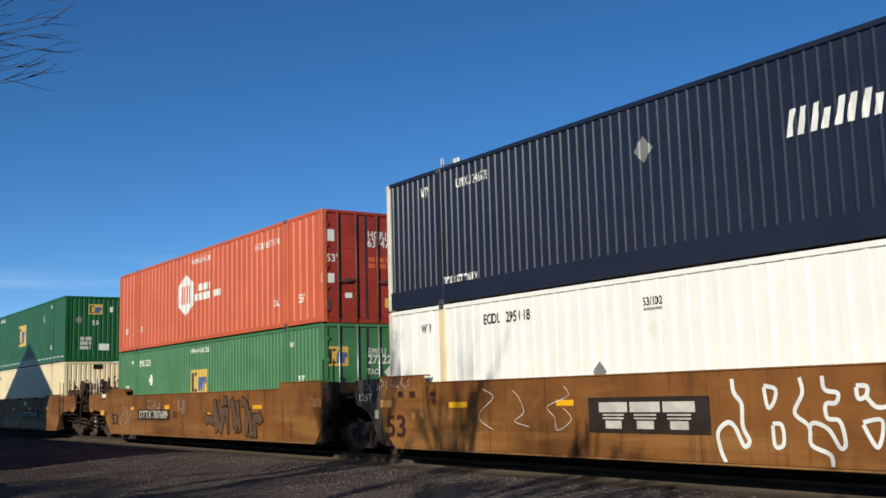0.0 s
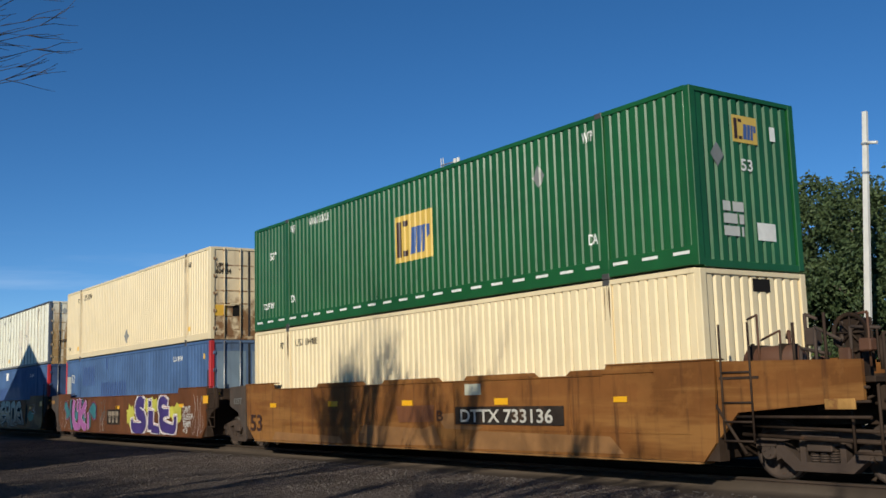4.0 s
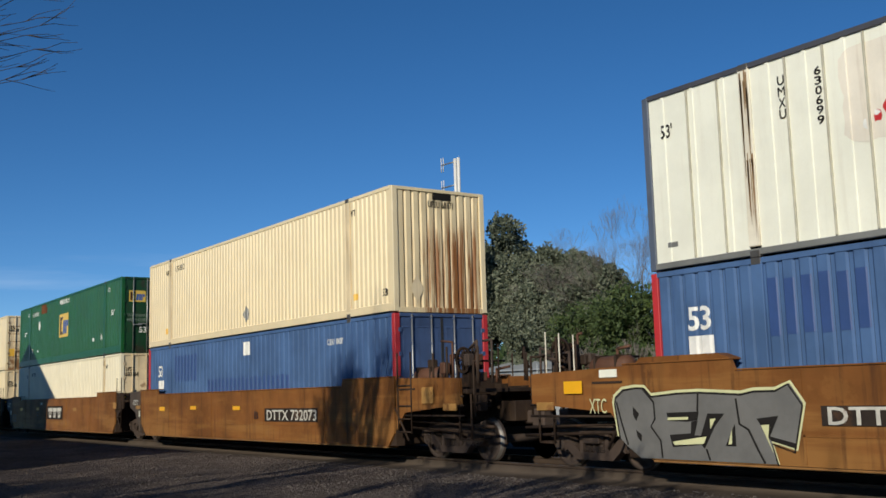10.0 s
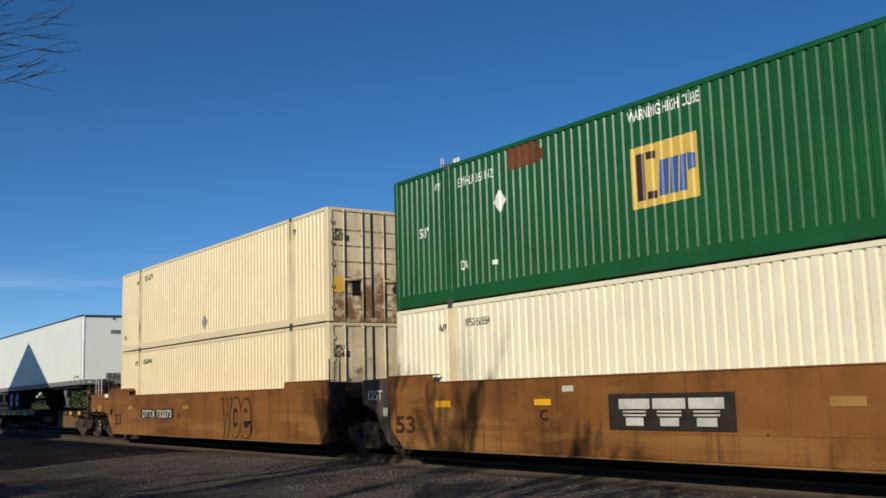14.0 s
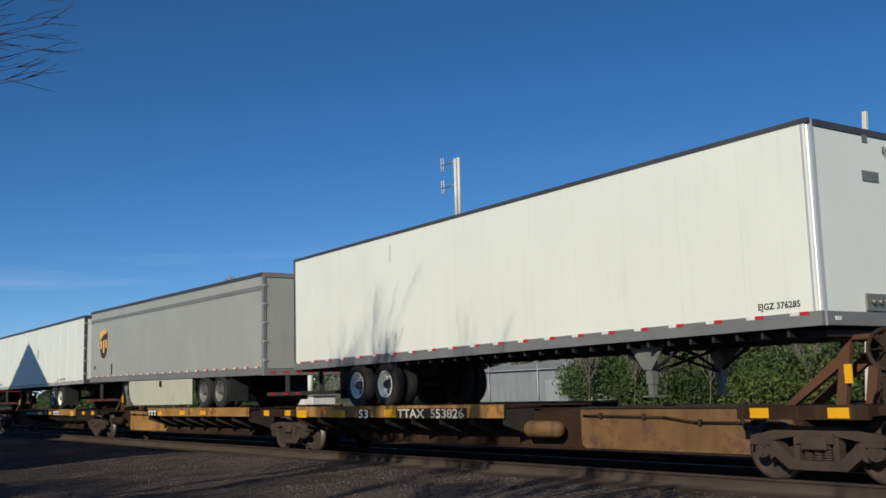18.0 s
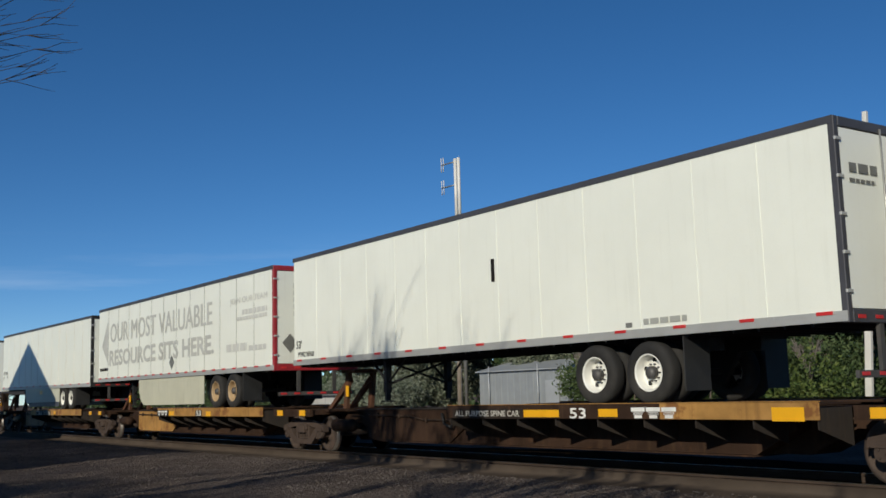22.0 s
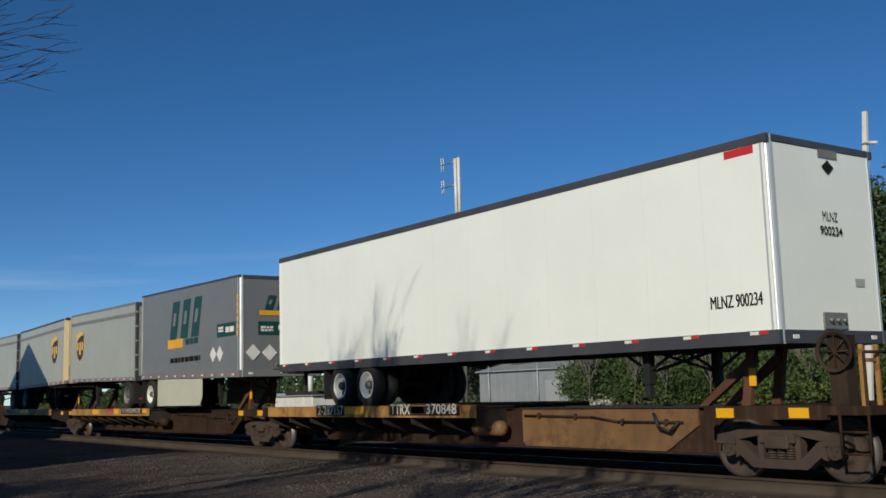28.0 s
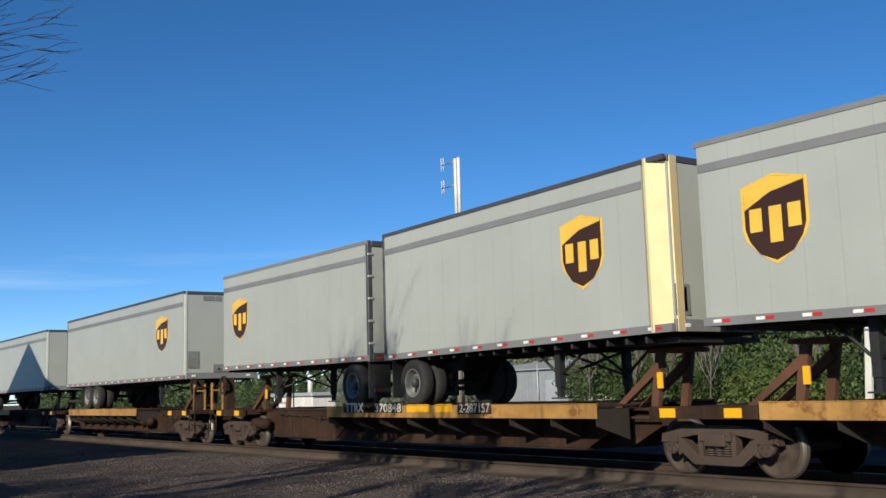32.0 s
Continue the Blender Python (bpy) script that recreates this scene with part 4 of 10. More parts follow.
CARS = {}
for key, x, paint, fe, be, pads, txt in (
        ("a", 50.39, CAR_BROWN, "joint", "joint", False, "orange-brown well car with white graffiti outlines"),
        ("b", 31.13, CAR_BROWN, "joint", "coupler", False, "orange-brown well car with black number panel"),
        ("c", 7.40, CAR_BROWN, "coupler", "joint", True, "brown well car with raised pads along its sill"),
        ("d", -11.98, CAR_RED, "joint", "joint", False, "red-brown well car covered in purple and yellow graffiti"),
        ("e", -31.20, CAR_BROWN, "joint", "coupler", False, "orange-brown well car with grey and mint graffiti letters"),
        ("f", -55.12, CAR_BROWN, "coupler", "joint", False, "rust-brown well car with a worn number panel"),
        ("g", -74.40, CAR_BROWN, "joint", "joint", False, "orange-brown well car with a black sign panel"),
        ("h", -93.68, CAR_BROWN, "joint", "coupler", False, "orange-brown well car ahead of the flat spine cars")):
    CARS[key] = well_car(x, paint, txt, fe, be, pads)

# ---- spine cars ----
ZD = 1.10            # top of the wheel decks


def spine_car(x0, x1, decks, panels, hitches, label, bogies, couplers=(), paint=None, panel_paint=None):
    """One spine unit from x0 (trailing) to x1 (leading): a centre sill with wheel decks on brackets and hitches for the kingpins. Places along the train."""
    xc = (x0 + x1) / 2
    paint, panel_paint = paint or SPINE_YELLOW, panel_paint or SPINE_BROWN
    c = thing("spine_car", xc, label, "spine car", "spine cars of the train")
    a, b = x0 - xc, x1 - xc
    bm = bm_new()
    prism(bm, [(a + 0.1, 0.98), (a + 0.1, 0.72), (a + 1.5, 0.72), (a + 2.3, 0.33), (b - 2.3, 0.33), (b - 1.5, 0.72), (b - 0.1, 0.72), (b - 0.1, 0.98)], -0.36, 0.36)
    prism(bm, [(a + 2.25, 0.985), (a + 2.25, 0.72), (a + 3.0, 0.325), (b - 3.0, 0.325), (b - 2.25, 0.72), (b - 2.25, 0.985)], -0.70, 0.70)
    part("centre_sill", bm, SPINE_BROWN, c)
    bm = bm_new()
    box(bm, a + 3.0, b - 3.0, -0.76, 0.76, 0.297, 0.322)
    box(bm, a + 0.3, b - 0.3, -0.52, 0.52, 0.983, 1.02)
    part("sill_flange", bm, SPINE_BROWN, c)
    for d0, d1 in decks:
        u, v = d0 - xc, d1 - xc
        for s in (-1, 1):
            y0, y1 = sorted((s * 1.46, s * 0.53))
            part("wheel_deck", bevelled(box(bm_new(), u, v, y0, y1, ZD - 0.035, ZD), 0.006), SPINE_BROWN, c, "worn steel deck strip under the tyres")
            y0, y1 = sorted((s * 1.495, s * 1.465))
            n = max(1, round((v - u) / 3.4))
            for i in range(n):
                w = (v - u) / n
                part("deck_edge", bevelled(box(bm_new(), u + i * w + 0.004, u + (i + 1) * w - 0.004, y0, y1, ZD - 0.225, ZD + 0.018), 0.006), SPINE_YELLOW if i == n - 1 else paint, c, "worn orange-yellow deck edge")
            y0, y1 = sorted((s * 1.503, s * 1.45))
            part("deck_lip", bevelled(box(bm_new(), u, v, y0, y1, ZD + 0.019, ZD + 0.032), 0.003), SPINE_YELLOW, c, "bright worn lip along the deck")
            n = max(2, round((v - u) / 1.12))
            for i in range(n + 1):
                x = u + 0.05 + (v - u - 0.1) * i / n
                bm = prism(bm_new(), [(s * 1.462, ZD - 0.04), (s * 0.70, ZD - 0.06), (s * 0.70, 0.50), (s * 1.462, ZD - 0.350)], x - 0.008, x + 0.008, "x")
                part("bracket", bm, BRACKET, c)
    for p0, p1 in panels:
        u, v = p0 - xc, p1 - xc
        for s in (-1, 1):
            y0, y1 = sorted((s * 0.745, s * 0.705))
            bm = prism(bm_new(), [(u, 1.015), (u, 0.40), (u + 0.1, 0.33), (v - 0.7, 0.33), (v, 0.75), (v, 1.015)], y0, y1)
            part("sill_panel", bm, panel_paint if s < 0 else SPINE_BROWN, c)
            y0, y1 = sorted((s * 0.78, s * 0.36))
            part("panel_cap", bevelled(box(bm_new(), u - 0.02, v + 0.02, y0, y1, 1.024, 1.05), 0.006), BRACKET, c)
            pieces("panel_web", [(x, x + 0.03, s * 0.70, s * 0.36, 0.72, 0.97) for x in (u + 0.02, v - 0.06)], SPINE_BROWN, c)
            if s < 0:
                pipe = [(u + 0.1, -0.775, 0.90), (u + 0.45 * (v - u), -0.775, 0.88), (u + 0.6 * (v - u), -0.775, 0.80), (v - 0.3, -0.775, 0.80)]
                rods("brake_pipe", list(zip(pipe, pipe[1:])), 0.022, CAR_DARK, c)
                pieces("pipe_clamp", [(u + f * (v - u) - 0.03, u + f * (v - u) + 0.03, -0.80, -0.74, z - 0.05, z + 0.05) for f, z in ((0.12, 0.90), (0.35, 0.885), (0.62, 0.80), (0.85, 0.80))], CAR_DARK, c)
                rods("hose", [((v - 0.9, -0.80, 0.94), (v - 0.75, -0.86, 0.72)), ((v - 0.75, -0.86, 0.72), (v - 0.5, -0.86, 0.66)), ((v - 0.5, -0.86, 0.66), (v - 0.35, -0.80, 0.82))], 0.028, BLACK, c)
    for x in hitches:
        u = x - xc
        hitch = part("hitch", bevelled(box(bm_new(), u - 0.35, u + 0.35, -0.42, 0.42, 1.95, 2.03), 0.015), HITCH_RUST, c, "rusty folding trailer hitch")
        for s in (-1, 1):
            part("hitch_leg", prism(bm_new(), [(u - 0.30, 1.02), (u - 0.14, 1.02), (u + 0.02, 1.95), (u - 0.14, 1.95)], s * 0.36 - 0.05, s * 0.36 + 0.05), HITCH_RUST, hitch)
            part("hitch_strut", prism(bm_new(), [(u - 1.25, 1.02), (u - 1.08, 1.02), (u - 0.02, 1.72), (u - 0.10, 1.86)], s * 0.30 - 0.05, s * 0.30 + 0.05), HITCH_RUST, hitch)
        bm = box(bm_new(), u - 0.10, u + 0.02, -0.44, -0.415, 1.35, 1.62)
        part("hitch_marker", bm, YELLOW, c)
    for x in bogies:
        bogie(c, x - xc, 0.44, 1.80)
        bm = bm_new()
        u = x - xc
        box(bm, u - 1.2, u + 1.2, -0.95, 0.95, 0.99, 1.05)
        for s in (-1, 1):
            y0, y1 = sorted((s * 1.40, s * 1.32))
            box(bm, u - 1.05, u + 1.05, y0, y1, 0.88, 1.07)
            for dx in (-0.95, 0.95):
                y0, y1 = sorted((s * 1.33, s * 0.3))
                box(bm, u + dx - 0.06, u + dx + 0.06, y0, y1, 0.92, 1.05)
        part("articulation_platform", bm, SPINE_BROWN, c)
        for dx in (-0.65, 0.62):
            part("reflector", box(bm_new(), u + dx - 0.16, u + dx + 0.16, -1.413, -1.403, 0.90, 1.04), YELLOW, c, "yellow reflector plate")
    for sx, x in couplers:
        u = x - xc
        bm = bm_new()
        box(bm, *sorted((u, u + sx * 0.55)), -0.14, 0.14, 0.70, 0.96)
        box(bm, *sorted((u + sx * 0.50, u + sx * 0.85)), -0.20, 0.16, 0.66, 1.0)
        part("coupler", bevelled(bm, 0.03), TRUCK, c)
        bm = bm_new()
        for s in (-1, 1):
            for dx in (0.0, -0.42):
                tube(bm, (u + sx * dx, s * 1.38, 0.42), (u + sx * dx, s * 1.38, 1.75 if dx == 0 else 1.10), 0.022, seg=6)
            for zz in (0.44, 0.72, 1.0):
                tube(bm, (u, s * 1.38, zz), (u - sx * 0.42, s * 1.38, zz), 0.018, seg=6)
            tube(bm, (u + sx * 0.02, s * 1.38, 1.75), (u + sx * 0.02, s * 0.85, 1.75), 0.022, seg=6)
            tube(bm, (u + sx * 0.02, s * 0.85, 1.05), (u + sx * 0.02, s * 0.85, 1.75), 0.022, seg=6)
        box(bm, *sorted((u - sx * 0.6, u + sx * 0.05)), -1.40, 1.40, 0.94, 1.06)
        part("end_sill", bm, SPINE_BROWN, c)
        for y in (-1.36, -1.02):
            part("grab_post", bbox(u - sx * 0.05 - 0.03, u - sx * 0.05 + 0.03, y - 0.025, y + 0.025, 1.05, 1.85, 0.005), SPINE_YELLOW, c, "worn yellow grab post")
        part("grab_bar", bbox(u - sx * 0.05 - 0.025, u - sx * 0.05 + 0.025, -1.33, -1.05, 1.62, 1.67, 0.005), SPINE_YELLOW, c)
        bm = bm_new()
        o = Vector((u - sx * 0.55, -1.20, 1.78))
        lathe(bm, [(0.28, -0.02), (0.28, 0.02), (0.23, 0.02), (0.23, -0.02), (0.28, -0.02)], seg=20, centre=o, caps=False)
        for i in range(4):
            t = i * math.pi / 4
            d = Vector((math.cos(t), 0, math.sin(t))) * 0.24
            tube(bm, o - d, o + d, 0.014, seg=5)
        box(bm, o.x - 0.13, o.x + 0.13, o.y + 0.05, o.y + 0.3, 1.05, 2.0)
        part("hand_brake", bm, CAR_DARK, c, "rusty hand brake wheel on its stand")
    # brake pipe and gear along the near side of the sill
    bm = bm_new()
    tube(bm, (a + 1.4, -0.56, 0.86), (b - 1.4, -0.56, 0.86), 0.024, seg=6)
    for i in range(6):
        x = a + 2.6 + (b - a - 5.2) * i / 5
        tube(bm, (x, -0.56, 0.86), (x + 0.2, -0.40, 0.62), 0.02, seg=6)
    part("brake_pipe", bm, CAR_DARK, c)
    bm = bm_new()
    x = (panels[0][0] - xc) - 0.8 if panels else 0
    lathe(bm, [(0.0, -0.50), (0.10, -0.48), (0.15, -0.40), (0.155, 0.40), (0.10, 0.48), (0.0, 0.50)], seg=18, caps=False)
    bmesh.ops.rotate(bm, verts=bm.verts[:], cent=(0, 0, 0), matrix=Matrix.Rotation(radians(90), 3, "Z"))
    bmesh.ops.translate(bm, verts=bm.verts[:], vec=(x, -0.94, 0.66))
    part("air_tank", bm, PANEL_BROWN if panel_paint is PANEL_BROWN else SPINE_BROWN, c, "rusty air tank on the sill")
    return c


PANEL_BROWN = mat("yellow_worn_to_brown", (0.20, 0.105, 0.040), 0.65, var=0.3, rust=0.6, rust_at=0.52, rust_col=(0.10, 0.05, 0.03), streak=0.4, bump=0.15)
SPINES = {}
for key, x0, x1, decks, panels, hitches, bogies, couplers, label in (
        ("u1", -131.4, -113.7, [(-130.4, -121.9)], [(-120.6, -116.1)], [-115.3], [-115.5, -131.68], [(1, -113.7)], "worn yellow and brown spine car with its number in white"),
        ("u2", -148.7, -131.9, [(-141.6, -133.3)], [(-145.7, -141.2)], [-147.6], [-148.9], [], "orange-yellow spine car under a grey trailer"),
        ("u3", -165.9, -149.1, [(-159.0, -150.4)], [(-163.4, -159.3)], [-164.9], [-166.15], [], "dark brown spine car with yellow reflectors"),
        ("u4", -183.0, -166.4, [(-175.9, -167.7)], [(-180.0, -175.8)], [-182.0], [-183.25], [], "orange-yellow spine car with a black panel"),
        ("u5", -201.5, -183.5, [(-193.2, -184.9)], [(-197.4, -193.4)], [-198.9], [-199.72], [(-1, -201.3)], "worn spine car with white number on a black panel"),
        ("u6", -220.9, -202.0, [(-219.8, -210.5)], [(-210.0, -205.6)], [-204.7], [-203.85, -221.1], [(1, -202.2)], "rust-brown spine car with long yellow deck edges"),
        ("u7", -239.6, -221.4, [(-238.7, -229.2)], [(-228.6, -223.2)], [-223.2, -238.6], [-239.85], [], "orange spine car carrying two short trailers"),
        ("u8", -258.9, -240.1, [(-251.4, -242.0)], [(-255.5, -251.6)], [-241.5, -257.0], [-257.55], [(-1, -258.9)], "worn spine car carrying two short grey trailers"),
        ("u9", -277.9, -260.2, [(-274.0, -265.4)], [(-265.0, -263.0)], [-262.6], [-261.65, -277.9], [(1, -260.2)], "brown spine car under a grey trailer"),
        ("u10", -296.0, -278.2, [(-294.0, -285.0)], [(-284.6, -281.0)], [-279.9], [-295.2], [], "brown spine car at the tail of the view")):
    SPINES[key] = spine_car(x0, x1, decks, panels, hitches, label, bogies, couplers, SPINE_BROWN if key in ("u3",) else SPINE_YELLOW, SPINE_YELLOW if key in ("u2", "u4") else PANEL_BROWN if key in ("u1", "u5", "u6") else SPINE_BROWN)

# ---- road trailers ----


def tyre_mesh():
    bm = bm_new()
    r, w = 0.505, 0.27
    lathe(bm, [(0.30, -w / 2 + 0.02), (0.34, -w / 2), (0.44, -w / 2 - 0.004), (0.485, -w / 2 + 0.025), (r, -w / 2 + 0.06), (r, w / 2 - 0.06), (0.485, w / 2 - 0.025), (0.44, w / 2 + 0.004), (0.34, w / 2), (0.30, w / 2 - 0.02)], seg=40, caps=False)
    me = bpy.data.meshes.new("tyre")
    bm.to_mesh(me)
    bm.free()
    return me


def rim_mesh():
    """A dished disc with hand holes, hub and bolts; its outer face towards -y."""
    bm = bm_new()
    lathe(bm, [(0.305, -0.125), (0.29, -0.135), (0.272, -0.10), (0.262, 0.02), (0.245, 0.055), (0.20, 0.045), (0.15, 0.01), (0.10, 0.0)], seg=40, caps=False)
    lathe(bm, [(0.105, 0.0), (0.10, -0.09), (0.065, -0.125), (0.0, -0.125)], seg=20, mi=1)
    for i in range(5):
        t = i * 2 * math.pi / 5 + 0.3
        p = Vector((0.205 * math.cos(t), 0, 0.205 * math.sin(t)))
        tube(bm, p + Vector((0, 0.030, 0)), p + Vector((0, 0.07, 0)), 0.040, seg=12, mi=2)
    for i in range(10):
        t = i * 2 * math.pi / 10
        p = Vector((0.14 * math.cos(t), 0, 0.14 * math.sin(t)))
        tube(bm, p + Vector((0, -0.03, 0)), p + Vector((0, 0.02, 0)), 0.014, seg=6, mi=1)
    me = bpy.data.meshes.new("rim")
    bm.to_mesh(me)
    bm.free()
    return me


MESH["tyre"] = tyre_mesh()
MESH["rim"] = {}


def trailer(x_front, x_back, nose_leads, skin, label, wheels, z_bot=2.08, z_top=5.02, top_rail=None, bottom=None, corner=None, rim=None, skirt=None, band=None, end_skin=None,
            door_frame=None, seam=1.22, tilt=0.05, reflect=True, legs=None, posts=False, chamfer=None, refl=0.08, rail_h=0.105, joint=None, red_only=False, foot=0.20):
    """A box semitrailer between two ends along the train; wheels: places of its axles."""
    xc = (x_front + x_back) / 2
    t = thing("semi_trailer", xc, label, "semi trailer", "trailers on the train")
    a, b = x_back - xc, x_front - xc
    top_rail, bottom, end_skin = top_rail or RAIL_TOP_GREY, bottom or ALU, end_skin or skin
    rise = tilt if nose_leads else -tilt      # the wheel end rides a little higher
    def zt(x):
        return z_top - rise * (x - a) / (b - a)
    def zb(x):
        return z_bot - rise * (x - a) / (b - a)
    for s in (-1, 1):
        n = max(1, round((b - a) / seam)) if s < 0 else 1
        cut = (chamfer or 0) if s < 0 else 0
        w = (b - a - 0.10 - cut) / n
        for i in range(n):
            u, v = a + 0.05 + i * w + (0 if nose_leads else cut), a + 0.05 + (i + 1) * w + (0 if nose_leads else cut)
            y0, y1 = sorted((s * HALF, s * (HALF - 0.03)))
            bm = prism(bm_new(), [(u + 0.002, zb(u) + foot), (v - 0.002, zb(v) + foot), (v - 0.002, zt(v) - rail_h + 0.01), (u + 0.002, zt(u) - rail_h + 0.01)], y0, y1)
            part("side_panel", bm, skin, t)
            if posts and s < 0 and i:
                bead = 0.02 if posts is True else posts
                bm = prism(bm_new(), [(u - bead, zb(u) + foot + 0.01), (u + bead, zb(u) + foot + 0.01), (u + bead, zt(u) - rail_h), (u - bead, zt(u) - rail_h)], -HALF - 0.007, -HALF + 0.01)
                part("panel_joint", bm, joint or skin, t)
        y0, y1 = sorted((s * (HALF + 0.012), s * (HALF - 0.06)))
        part("bottom_rail", prism(bm_new(), [(a, zb(a)), (b, zb(b)), (b, zb(b) + foot), (a, zb(a) + foot)], y0, y1), bottom, t)
        part("top_rail", prism(bm_new(), [(a, zt(a) - rail_h), (b, zt(b) - rail_h), (b, zt(b)), (a, zt(a))], y0, y1), top_rail, t)
        if s < 0:
            bm = bm_new()
            nr = int((b - a) / 0.11)
            for i in range(nr):
                x = a + 0.08 + i * 0.11
                if abs(x) < (b - a) / 2 - 0.08:
                    z = zb(x) + foot - 0.035
                    box(bm, x - 0.008, x + 0.008, -HALF - 0.018, -HALF - 0.010, z - 0.008, z + 0.008)
            tagged(part("riveted_edge", bm, bottom, t), kind="stuff")
    if band:
        e = 0.06 + (chamfer or 0)
        bm = prism(bm_new(), [(a + 0.06, zt(a) - 0.49), (b - e, zt(b) - 0.49), (b - e, zt(b) - 0.36), (a + 0.06, zt(a) - 0.36)], -HALF - 0.012, -HALF + 0.004)
        part("side_band", bm, band, t, "darker raised band below the roof")
    bm = prism(bm_new(), [(a + 0.02, zt(a) - 0.03), (b - 0.02, zt(b) - 0.03), (b - 0.02, zt(b) - 0.008), (a + 0.02, zt(a) - 0.008)], -HALF + 0.05, HALF - 0.05)
    part("roof", bm, ALU, t)
    bm = prism(bm_new(), [(a + 0.05, zb(a) + 0.02), (b - 0.05, zb(b) + 0.02), (b - 0.05, zb(b) + 0.12), (a + 0.05, zb(a) + 0.12)], -HALF + 0.06, HALF - 0.06)
    part("floor", bm, BLACK, t)
    # nose and tail
    for sx, is_nose in ((1, nose_leads), (-1, not nose_leads)):
        x = b if sx > 0 else a
        z0, z1 = zb(x), zt(x)
        if is_nose:
            xx = sorted((x - sx * 0.012, x - sx * 0.05))
            part("front_wall", box(bm_new(), xx[0], xx[1], -HALF + 0.10, HALF - 0.10, z0 + 0.20, z1 - 0.10), end_skin, t)
            for s in (-1, 1):
                bm = bm_new()
                pts = []
                r = 0.13
                for i in range(7):
                    th = i * math.pi / 12
                    pts.append((x - sx * r + sx * r * math.sin(th), s * (HALF - r + r * math.cos(th) + 0.004)))
                pts += [(x - sx * 0.03, s * (HALF - r)), (x - sx * r, s * (HALF - 0.03))]
                if chamfer:
                    pts = [(x - sx * chamfer, s * (HALF + 0.022)), (x - sx * (chamfer - 0.05), s * (HALF + 0.020)), (x + sx * 0.012, s * (HALF - 0.14)), (x + sx * 0.014, s * (HALF - 0.30)), (x - sx * 0.03, s * (HALF - 0.34)), (x - sx * chamfer, s * (HALF - 0.10))]
                prism(bm, pts, z0 + 0.0, z1 - 0.005, "z")
                part("nose_corner", bm, corner or skin, t, "rounded metal corner post" if corner else "")
            xx = sorted((x + sx * 0.004, x - sx * 0.06))
            part("nose_rail", bevelled(box(bm_new(), xx[0], xx[1], -HALF + 0.10, HALF - 0.10, z0, z0 + 0.2), 0.008), bottom, t)
            part("nose_cap", bevelled(box(bm_new(), xx[0], xx[1], -HALF + 0.10, HALF - 0.10, z1 - 0.11, z1), 0.008), top_rail, t)
            bm = box(bm_new(), *sorted((x, x + sx * 0.03)), -0.28, 0.28, z0 + 0.22, z0 + 0.46)
            for y in (-0.16, 0.0, 0.16):
                tube(bm, (x + sx * 0.03, y, z0 + 0.36), (x + sx * 0.09, y, z0 + 0.33), 0.03, seg=8)
            part("connector_plate", bm, PLACARD, t, "grey plate with air and light couplings")
            pieces("nose_reflector", [(x + sx * 0.004, x + sx * 0.014, y - 0.07, y + 0.07, z0 + 0.07, z0 + 0.13) for y in (-0.95, 0.95)], WHITE, t)
        else:
            fr = door_frame or top_rail
            bm = bm_new()
            xx = sorted((x + sx * 0.012, x - sx * 0.09))
            for s in (-1, 1):
                y0, y1 = sorted((s * (HALF + 0.008), s * (HALF - 0.10)))
                box(bm, xx[0], xx[1], y0, y1, z0 - 0.02, z1)
            box(bm, xx[0], xx[1], -HALF + 0.1, HALF - 0.1, z1 - 0.14, z1)
            box(bm, xx[0], xx[1], -HALF + 0.1, HALF - 0.1, z0 - 0.02, z0 + 0.16)
            part("door_frame", bevelled(bm, 0.01), fr, t)
            for y0, y1 in ((-HALF + 0.11, -0.01), (0.01, HALF - 0.11)):
                xx2 = sorted((x - sx * 0.006, x - sx * 0.05))
                leaf = part("door", bevelled(box(bm_new(), xx2[0], xx2[1], y0, y1, z0 + 0.17, z1 - 0.15), 0.008), end_skin, t)
                y = y0 + (y1 - y0) * (0.8 if y0 < -0.5 else 0.2)
                part("lock_rod", tube(bm_new(), (x + sx * 0.03, y, z0 + 0.1), (x + sx * 0.03, y, z1 - 0.08), 0.016, seg=8), STEEL, leaf)
                edge = y0 - 0.05 if y0 < -0.5 else y1 + 0.05
                pieces("hinge", [(x - sx * 0.01, x + sx * 0.026, edge - 0.07, edge + 0.07, z0 + 0.375 + i * 0.52, z0 + 0.425 + i * 0.52) for i in range(5)], ALU, leaf)
            bm = bm_new()
            box(bm, *sorted((x - sx * 0.06, x + sx * 0.0)), -1.15, 1.15, 1.42, 1.52)
            for s in (-1, 1):
                box(bm, *sorted((x - sx * 0.06, x + sx * 0.0)), s * 0.55 - 0.05, s * 0.55 + 0.05, 1.5, z0 + 0.05)
            part("rear_guard", bm, DARK_STEEL, t, "steel bar under the rear doors")
            pieces("guard_reflector", [(x + sx * 0.004, x + sx * 0.012, -1.10 + i * 0.4, -0.92 + i * 0.4, 1.45, 1.50) for i in range(6)], RED, t)
            pieces("sill_reflector", [(x + sx * 0.013, x + sx * 0.020, -1.10 + i * 0.4, -0.92 + i * 0.4, z0 + 0.04, z0 + 0.09) for i in range(6)], RED, t)
    # running gear
    rim = rim or RIM
